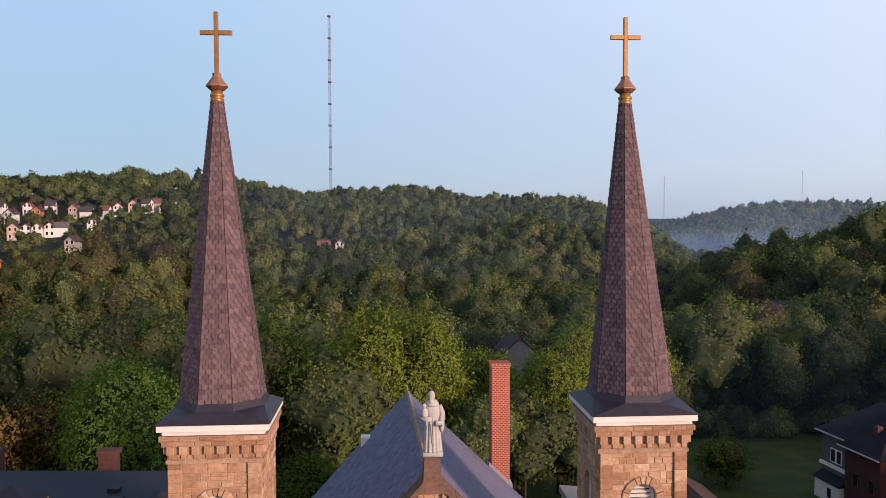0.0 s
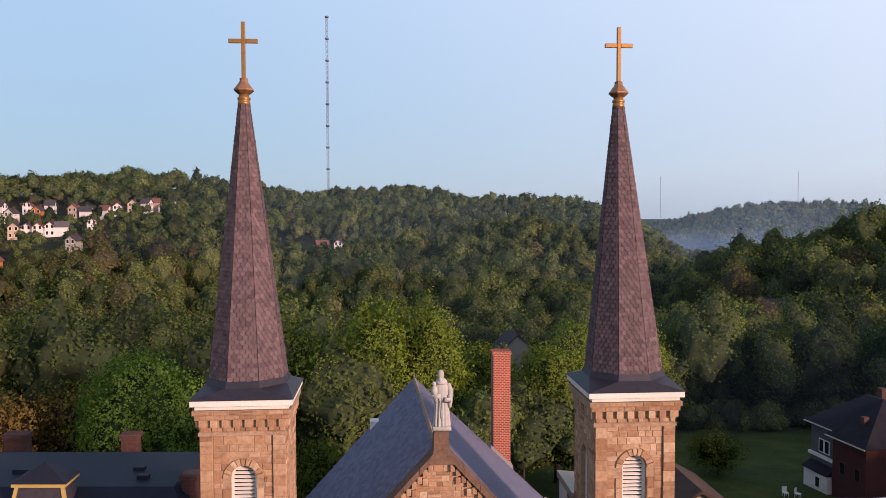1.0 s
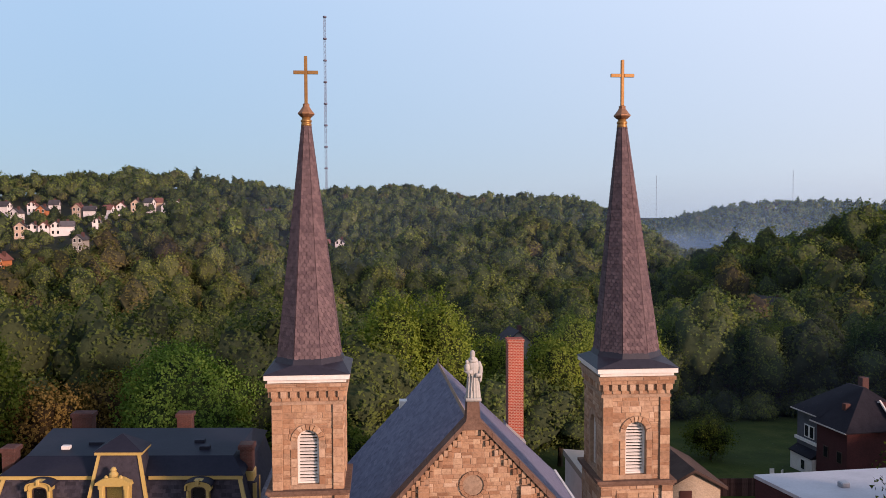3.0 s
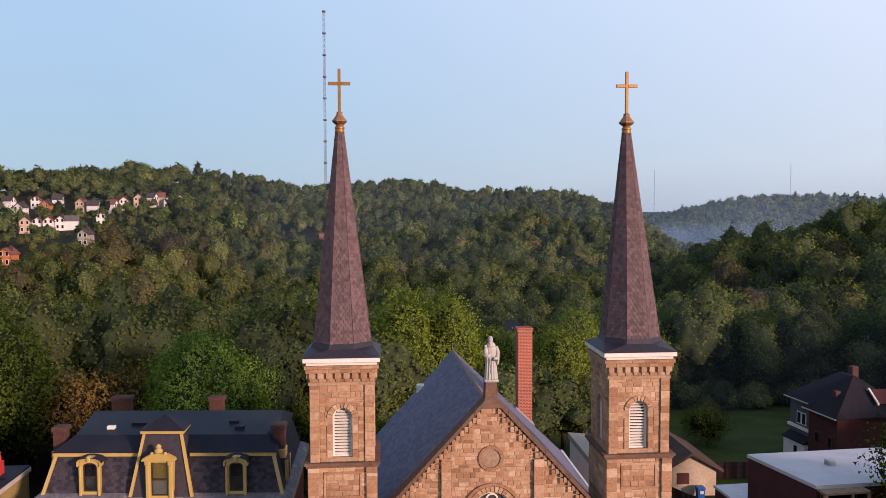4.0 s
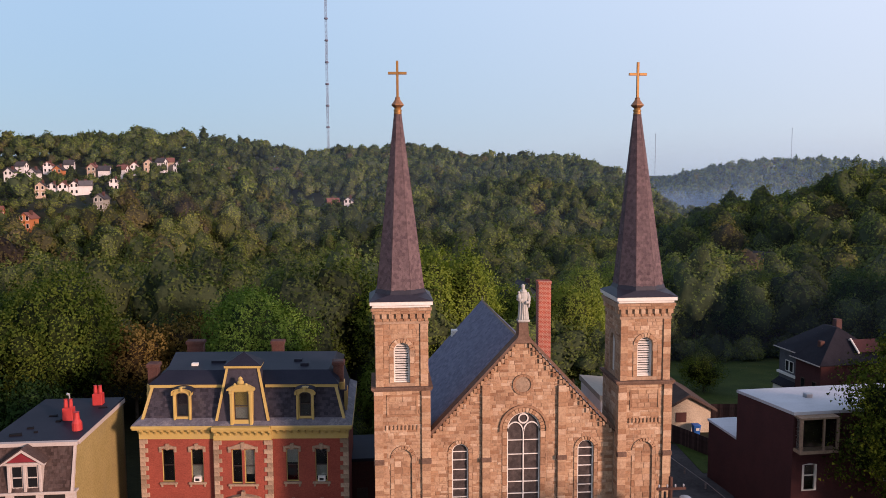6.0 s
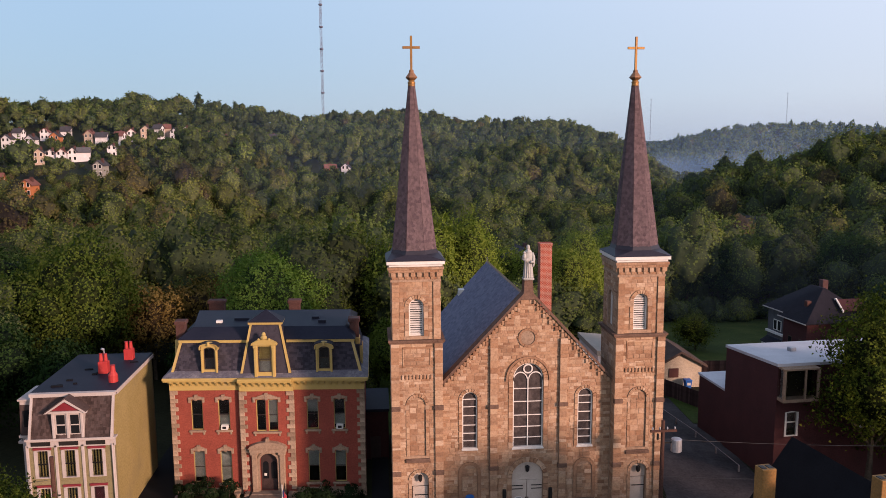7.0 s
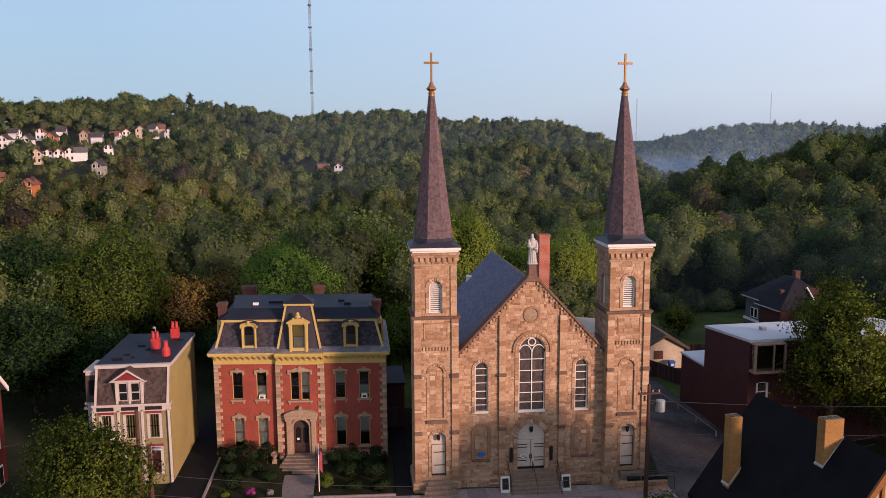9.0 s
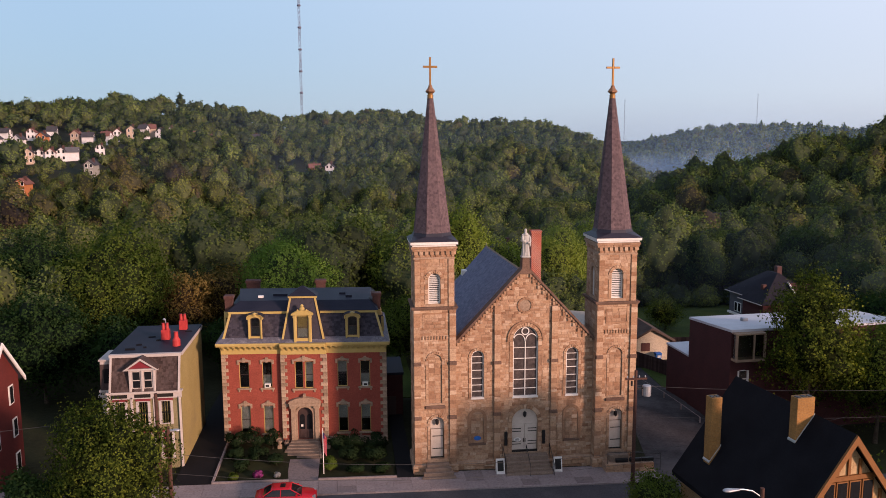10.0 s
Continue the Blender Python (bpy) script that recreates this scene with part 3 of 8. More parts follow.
def ground_z(x, y):
    base = -0.02 * max(-45.0, min(45.0, x)) - 0.1
    dx, dy = x - HUB[0], y - HUB[1]
    r, az = math.hypot(dx, dy), math.degrees(math.atan2(dx, dy))
    if abs(az) > 85:
        return base
    z = base + interp(y, BACK)
    low = z
    for table, r0, fall in ((HILL, 240, 500), (RIGHT, 200, 130), (FAR, 1100, 900)):
        if az < table[0][0] - 4:
            continue
        R = interp(az, [(a, b) for a, b, c in table])
        Z = interp(az, [(a, c) for a, b, c in table])
        if r < r0:
            continue
        t = (r - r0) / (R - r0)
        h = (t ** 0.65 if table is HILL else 0.45 * t + 0.55 * ease(t)) if t < 1 else max(0.0, 1 - ((r - R) / fall) ** 2)
        z = max(z, low + (Z - low) * h) if Z > low else z
    side = min(1.0, max(0.0, (85 - abs(az)) / 20))
    wob = noise.noise(Vector((x / 60.0, y / 60.0, 0.0))) * min(3.0, max(0.0, (r - 170) / 60.0))
    if 230 < r < 560:        # folds of the hillside, and a spur that runs down into the hollow behind the church
        fade = min(1.0, (r - 230) / 60.0) * min(1.0, (560 - r) / 120.0)
        wob += 5.0 * fade * noise.noise(Vector((x / 95.0, y / 130.0, 7.0)))
        ridge = 430 - 9.0 * (az - 8.0)
        across = math.exp(-((az - 11.0) / 5.0) ** 2)
        wob += across * (8.0 * math.exp(-((r - ridge) / 45.0) ** 2) - 9.0 * math.exp(-((r - ridge - 95) / 55.0) ** 2))
    return base + (z - base) * side + wob


rings = [0, 8, 16, 24, 32, 40, 48, 56, 64, 72, 80, 90, 100, 110, 120, 135, 150, 165, 180, 200, 220, 240, 265, 290, 320, 350, 385, 420, 460, 500, 550, 600,
         660, 720, 800, 900, 1000, 1150, 1300, 1450, 1600, 1800, 2000, 2400, 3000, 4000, 4900]
angs = [a for a in range(-180, -60, 10)] + [a * 1.5 for a in range(-40, 54)] + [a for a in range(82, 180, 10)]
ga = Acc()
gv = [(HUB[0], HUB[1], ground_z(*HUB))]
for r in rings[1:]:
    for a in angs:
        x, y = HUB[0] + r * math.sin(radians(a)), HUB[1] + r * math.cos(radians(a))
        gv.append((x, y, ground_z(x, y)))
gn = len(angs)
gf = [(0, 1 + k, 1 + (k + 1) % gn) for k in range(gn)]
for i in range(len(rings) - 2):
    for k in range(gn):
        a, b = 1 + i * gn + k, 1 + i * gn + (k + 1) % gn
        gf.append((a, a + gn, b + gn, b))
ga.add(gv, gf)
ground = solo("ground", ga, M_SOIL, "dark woodland floor of a valley and its hills", "ground", kind="structure", smooth=True)


# ---- trees ----
def leaf_cloud(rng, n, clusters, rx, rz, size, droop=0.0, core=0.55, whole=0.5):
    """Centres, facings and sizes of n leaf sprays on a crown of uneven clumps round the origin."""
    k = clusters
    u = rng.normal(size=(k, 3))
    u /= np.linalg.norm(u, axis=1)[:, None]
    rad = core + (1 - core) * rng.random((k, 1)) ** 0.6
    cc = u * rad * np.array([rx, rx, rz]) * 0.74
    cc[:, 2] *= np.where(cc[:, 2] < 0, 0.85, 1.0)
    cr = rx * rng.uniform(0.24, 0.44, k)
    who = rng.choice(k, n, p=cr ** 2 / (cr ** 2).sum())
    d = rng.normal(size=(n, 3))
    d[:, 2] += 0.25
    d += 0.5 * u[who]
    d /= np.linalg.norm(d, axis=1)[:, None]
    shell = cr[who] * rng.uniform(0.72, 1.12, n)
    pos = cc[who] + d * shell[:, None] * np.array([1, 1, 0.85])
    pos[:, 2] -= droop * np.hypot(pos[:, 0], pos[:, 1]) ** 2 / max(rx, 0.1)
    out = pos / np.array([rx, rx, rz])
    out /= np.linalg.norm(out, axis=1)[:, None] + 1e-6
    nor = (1 - whole) * d + whole * out + rng.normal(scale=0.4, size=(n, 3))
    nor /= np.linalg.norm(nor, axis=1)[:, None]
    soft = 0.42 * d + 0.75 * out
    soft /= np.linalg.norm(soft, axis=1)[:, None] + 1e-6
    return pos, nor, soft, size * rng.uniform(0.6, 1.35, n)


def ico(sub):
    bm = bmesh.new()
    bmesh.ops.create_icosphere(bm, subdivisions=sub, radius=1.0)
    v = np.array([p.co[:] for p in bm.verts])
    f = np.array([[q.index for q in p.verts] for p in bm.faces])
    bm.free()
    return v, f


ICO = {k: ico(k) for k in (1, 2, 3, 4, 5)}


def crown_kind(rng, sub, n, k, rz, size, lift=0.13, spread=0.62, rough=0.09, body=0.93, coarse=2, clump=(0.18, 0.42), ruffle=0.5):
    """A crown of round clumps about the origin, one metre in radius: its inner body, and n leaf sprays that stand on it."""
    d, f = ICO[sub]
    u = rng.normal(size=(k, 3))
    u[:, 2] += 0.2
    u /= np.linalg.norm(u, axis=1)[:, None]
    c = u * (spread * rng.uniform(0.55, 1.12, (k, 1)))
    cr = rng.uniform(*clump, k)
    dc = d @ c.T
    disc = dc ** 2 - (c ** 2).sum(1) + cr ** 2
    hit = np.where(disc > 0, dc + np.sqrt(np.maximum(disc, 0)), 0.4)
    r = hit.max(axis=1)
    v = d * r[:, None]
    cn = np.where((r > 0.401)[:, None], (v - c[hit.argmax(axis=1)]) / cr[hit.argmax(axis=1)][:, None], d)    # the way each clump faces
    cn = cn / np.array([1, 1, rz])
    cn /= np.linalg.norm(cn, axis=1)[:, None] + 1e-9
    v = v * (1 + rng.normal(size=len(d)) * rough)[:, None] * np.array([1, 1, rz])
    fn = np.cross(v[f[:, 1]] - v[f[:, 0]], v[f[:, 2]] - v[f[:, 0]])
    ar = np.linalg.norm(fn, axis=1)
    ar = ar * np.where(cn[f[:, 0], 2] < -0.35, 0.45, 1.0)       # few leaves under the crown
    w = rng.choice(len(f), n, p=ar / ar.sum())
    bc = rng.dirichlet((1, 1, 1), n)
    pos = (v[f[w]] * bc[:, :, None]).sum(1)
    nn = (cn[f[w]] * bc[:, :, None]).sum(1)
    nn /= np.linalg.norm(nn, axis=1)[:, None] + 1e-9
    pos = pos * 0.95 + nn * (lift * rng.uniform(-0.2, 1.0, (n, 1)) ** 3 + 0.05)
    face = nn + rng.normal(scale=ruffle, size=(n, 3))
    face /= np.linalg.norm(face, axis=1)[:, None]
    face *= np.where((face * nn).sum(axis=1) < 0, -1.0, 1.0)[:, None]       # upper sides outward
    soft = 0.8 * nn + rng.normal(scale=0.13, size=(n, 3)) + 0.35 * pos + np.array([0, 0, 0.2])
    soft /= np.linalg.norm(soft, axis=1)[:, None]
    bd, bf = ICO[coarse]
    inner = v[(bd @ d.T).argmax(axis=1)] * body
    vn = 0.8 * cn[(bd @ d.T).argmax(axis=1)] + 0.3 * inner + np.array([0, 0, 0.2])
    vn /= np.linalg.norm(vn, axis=1)[:, None] + 1e-9
    return inner, bf, vn, pos, face, soft, size * rng.uniform(0.6, 1.3, n)


def leaf_blades(rng, pos, nor, size):
    """Leaf sprays as three-cornered blades."""
    t = np.cross(nor, rng.normal(size=nor.shape))
    t /= np.linalg.norm(t, axis=1)[:, None] + 1e-9
    b = np.cross(nor, t)
    s = size[:, None]
    asp = rng.uniform(0.32, 0.52, (len(pos), 1))
    q = np.stack([pos - t * s * 0.45, pos + t * s * 0.4 - b * s * asp + nor * s * 0.1, pos + t * s * 0.4 + b * s * asp - nor * s * 0.1], axis=1)
    return q.reshape(-1, 3)


def leaf_mesh(name, blades, soft, material, body=None, faces=None, body_n=None, tint=None, vigour=None):
    """One mesh of three-cornered leaf sprays, soft: the way that each one's light falls, and of the crown bodies under them."""
    n = len(blades) // 3
    co, vn = blades, np.repeat(soft, 3, axis=0)
    idx = np.arange(3 * n, dtype=np.int32)
    start = np.arange(0, 3 * n, 3, dtype=np.int32)
    if body is not None:
        co, vn = np.concatenate([co, body]), np.concatenate([vn, body_n])
        idx = np.concatenate([idx, (faces + 3 * n).astype(np.int32).ravel()])
        start = np.concatenate([start, 3 * n + np.arange(0, 3 * len(faces), 3, dtype=np.int32)])
    me = bpy.data.meshes.new(name)
    me.vertices.add(len(co))
    me.vertices.foreach_set("co", np.ascontiguousarray(co, dtype=np.float32).ravel())
    me.loops.add(len(idx))
    me.loops.foreach_set("vertex_index", idx.astype(np.int32))
    me.polygons.add(len(start))
    me.polygons.foreach_set("loop_start", start.astype(np.int32))
    me.update(calc_edges=True)
    if tint is not None:
        at = me.attributes.new("tint", "FLOAT", "POINT")
        at.data.foreach_set("value", np.ascontiguousarray(tint, dtype=np.float32))
        at = me.attributes.new("vigour", "FLOAT", "POINT")
        at.data.foreach_set("value", np.ascontiguousarray(vigour, dtype=np.float32))
    me.materials.append(material)
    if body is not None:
        me.materials.append(INNER_SHADE[material])
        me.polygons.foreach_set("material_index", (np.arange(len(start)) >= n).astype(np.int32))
    me.polygons.foreach_set("use_smooth", np.ones(len(start), dtype=bool))
    me.normals_split_custom_set_from_vertices(vn)
    return me


def limbs(acc, rng, h, base, rx, r0, n=7):
    """A trunk with limbs up into a crown whose foot is at base and whose top is at h."""
    lean = rng.uniform(-0.03, 0.03, 2) * h
    mid = (lean[0] * 0.5, lean[1] * 0.5, base)
    acc.cyl((0, 0, -0.6), mid, r0 * 1.25, r0 * 0.8, 8)
    top = (lean[0], lean[1], base + (h - base) * 0.7)
    acc.cyl(mid, top, r0 * 0.8, r0 * 0.2, 6)
    for k in range(n):
        a = 2 * math.pi * (k + rng.random()) / n
        s = rng.uniform(0.0, 0.55)
        p = (mid[0] + (top[0] - mid[0]) * s, mid[1] + (top[1] - mid[1]) * s, mid[2] + (top[2] - mid[2]) * s)
        q = (p[0] + math.cos(a) * rx * 0.42, p[1] + math.sin(a) * rx * 0.42, p[2] + (h - base) * rng.uniform(0.14, 0.28))
        e = (p[0] + math.cos(a) * rx * 0.6, p[1] + math.sin(a) * rx * 0.6, q[2] + (h - base) * rng.uniform(0.05, 0.2))
        acc.cyl(p, q, r0 * 0.42, r0 * 0.24, 5)
        acc.cyl(q, e, r0 * 0.24, r0 * 0.07, 4)
    return acc


def tree(x, y, h, rx, material, label, seed, leaves=5000, size=0.42, base=0.28, clusters=34, core=0.55, group="", bark=M_BARK):
    rng = np.random.default_rng(seed)
    z = ground_z(x, y)
    t = thing("tree", label, "tree", Matrix.Translation((x, y, z)), group)
    b = h * base
    part("trunk", limbs(Acc(), rng, h, b, rx, max(0.16, h * 0.018)), bark, t, "grey-brown bark")
    rz = (h - b) / 2
    dense = core >= 0.5
    v, f, vn, pos, nor, soft, sz = crown_kind(rng, 5 if dense else 4, int(leaves * (1.3 if dense else 1.7)), int(clusters * 1.5), rz / rx, size * 0.8 / rx,
                                              0.2 if dense else 0.32, 0.74, 0.06 if dense else 0.12, 0.82 if dense else 0.7, 4, (0.15, 0.29), 0.8)
    lift = np.array([0, 0, b + rz])
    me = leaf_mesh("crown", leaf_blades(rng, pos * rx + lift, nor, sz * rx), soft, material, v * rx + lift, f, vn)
    c = new("crown", me)
    c.parent = t
    return t


# woods: many crowns in one sheet of leaves
wr = np.random.default_rng(11)
LOD = []
for n, k, sub, size, coarse in ((2000, 46, 4, 0.078, 3), (680, 40, 4, 0.135, 2), (215, 26, 3, 0.21, 2), (78, 18, 3, 0.30, 2), (36, 12, 2, 0.44, 1)):
    kinds = []
    for j in range(9):
        rng = np.random.default_rng(100 + j)
        kinds.append(crown_kind(rng, sub, n, k, 1.0, size, 0.17, 0.74, 0.05, 0.93, coarse, (0.14, 0.32)))
    LOD.append(kinds)

CLEAR = [(-48, 48, -200, 42), (18, 66, 20, 78), (21, 32, 112, 146)]
HOUSES = []          # places on the hillside: x, y, width, depth, eaves height, turn, wall, roof


def add_house(az, r, w, d, h, turn, wall_c, roof_c):
    x, y = HUB[0] + r * math.sin(radians(az)), HUB[1] + r * math.cos(radians(az))
    HOUSES.append((x, y, w, d, h, turn, wall_c, roof_c))


hr = random.Random(5)
for az, r, c in ((-21.6, 394, 3), (-20.95, 396, 1), (-20.3, 394, 1), (-19.65, 396, 1), (-19.0, 395, 1), (-17.3, 398, 1), (-24.0, 330, 2), (-18.0, 347, 0), (-22.2, 322, 2),
                 (-23.3, 440, 1), (-22.7, 455, 1), (-22.0, 438, 1), (-21.2, 460, 1), (-20.6, 445, 2), (-20.0, 462, 1), (-18.6, 450, 3), (-17.9, 446, 1), (-16.8, 440, 1),
                 (-16.1, 448, 1), (-15.2, 452, 3), (-14.4, 458, 1), (-13.9, 464, 3), (-13.3, 458, 1), (-12.7, 466, 1), (-12.1, 460, 3), (-10.9, 452, 2), (-10.0, 450, 2),
                 (-7.6, 520, 1), (-6.9, 523, 1), (-3.0, 400, 2), (-1.9, 404, 1)):
    add_house(az + 0.2, r, hr.uniform(3.8, 4.8), hr.uniform(4.2, 5.6), hr.uniform(4.4, 5.6), (hr.choice((0, 0, 90)) + hr.uniform(-14, 14)) if r > 400 or r < 360 else hr.choice((14.0, 104.0)), c, hr.choice((0, 1, 2)))
HX = [(h[0], h[1]) for h in HOUSES]

quads, softs, qtint, bodies, bfaces, bnorm, btint, qfresh, bfresh, stems = [], [], [], [], [], [], [], [], [], Acc()
base_i = 0


def plant(x, y, rad, hh, lod, lift=1.8):
    """One crown of the woods, set on the ground."""
    global base_i
    v, f, vn, p, nn, sf, s = LOD[lod][wr.integers(9)]
    th = wr.uniform(0, 2 * math.pi)
    rot = np.array([[math.cos(th), -math.sin(th), 0], [math.sin(th), math.cos(th), 0], [0, 0, 1]])
    gz = ground_z(x, y)
    grow, seat = np.array([rad, rad, hh * 0.5]), np.array([x, y, gz + hh * 0.5 + lift])
    quads.append(leaf_blades(wr, (p @ rot.T) * grow + seat, nn @ rot.T, s * rad))
    softs.append(sf @ rot.T)
    bodies.append((v @ rot.T) * grow + seat)
    bnorm.append(vn @ rot.T)
    bfaces.append(f + base_i)
    base_i += len(v)
    patch = 0.5 + 0.5 * noise.noise(Vector((x / 45.0, y / 45.0, 3.0)))
    bare = 0.22 if x < -55 and y < 270 else 0.0        # tint pushed towards brown on the near left slope
    tv = min(1.0, max(0.0, 0.42 * patch + 0.2 + bare + wr.normal() * 0.17))
    fresh = min(1.35, max(0.6, 0.92 + wr.normal() * 0.18))
    qtint.append(np.full(3 * len(p), tv))
    btint.append(np.full(len(v), tv))
    qfresh.append(np.full(3 * len(p), fresh))
    bfresh.append(np.full(len(v), fresh))
    if lod == 0:
        stems.cyl((x, y, gz - 0.5), (x, y, gz + hh * 0.6), 0.22, 0.1, 5)


for ring0, ring1, gap, lod in ((98, 190, 6.6, 0), (190, 330, 7.2, 1), (330, 560, 8.2, 2), (560, 920, 9.5, 3), (1120, 1840, 16.0, 4)):
    r = ring0
    while r < ring1:
        da = math.degrees(gap / r)
        az = -32.0 + wr.random() * da
        while az < 43:
            a2, r2 = az + wr.normal() * da * 0.28, r + wr.normal() * gap * 0.28
            az += da
            x, y = HUB[0] + r2 * math.sin(radians(a2)), HUB[1] + r2 * math.cos(radians(a2))
            if any(c[0] < x < c[1] and c[2] < y < c[3] for c in CLEAR):
                continue
            if r2 > interp(a2, [(a, b + (22 if a < 15 else 190)) for a, b, c in HILL]) and r2 < 1100:
                continue
            if r2 > 420 and r2 < 1100 and a2 > 27:
                continue
            if 1100 < r2 and not 17 < a2 < 42:
                continue
            if any(abs(x - hx) < 8.2 and (-19 if hy < 330 else -13) < y - hy < 6 for hx, hy in HX):
                continue
            near_house = any(abs(x - hx) < 26 and abs(y - hy) < 26 for hx, hy in HX)
            big = r2 > 1100
            rad = (8.0 if big else 4.9) * wr.uniform(0.55, 1.25) * (0.54 if near_house else 1.0)
            if 6 < x < 36 and 68 < y < 146:      # young growth before the valley house
                rad *= 0.5
            hh = rad * (wr.uniform(1.5, 2.6) if lod > 1 else wr.uniform(1.8, 3.0))
            plant(x, y, rad, hh, lod)
        r += gap * 0.9
# undergrowth along the lawn's edge and in the hollow beside the church
for k in range(90):
    x, y = wr.uniform(14, 70), 76.0 + wr.exponential(4.0)
    rad = wr.uniform(1.3, 2.6)
    plant(x, y, rad, rad * wr.uniform(1.3, 2.2), 1, -0.2)
for k in range(14):
    x, y = wr.uniform(-14.5, -10.2), wr.uniform(24, 36)
    rad = wr.uniform(0.8, 1.6)
    plant(x, y, rad, rad * wr.uniform(1.3, 2.2), 1, -0.2)
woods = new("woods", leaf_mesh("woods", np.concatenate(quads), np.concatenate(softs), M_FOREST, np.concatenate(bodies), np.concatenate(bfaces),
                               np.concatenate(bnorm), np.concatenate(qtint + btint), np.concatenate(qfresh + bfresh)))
tagged(woods, "dense spring woods in mixed greens covering the hills", "woods", kind="stuff")
tagged(new("woodland_trunks", mesh_of("woodland_trunks", stems, M_BARK)), "slim grey-brown trunks standing under the woods", "trunks", kind="stuff")
del quads, softs, bodies, bfaces, bnorm, qtint, btint, qfresh, bfresh

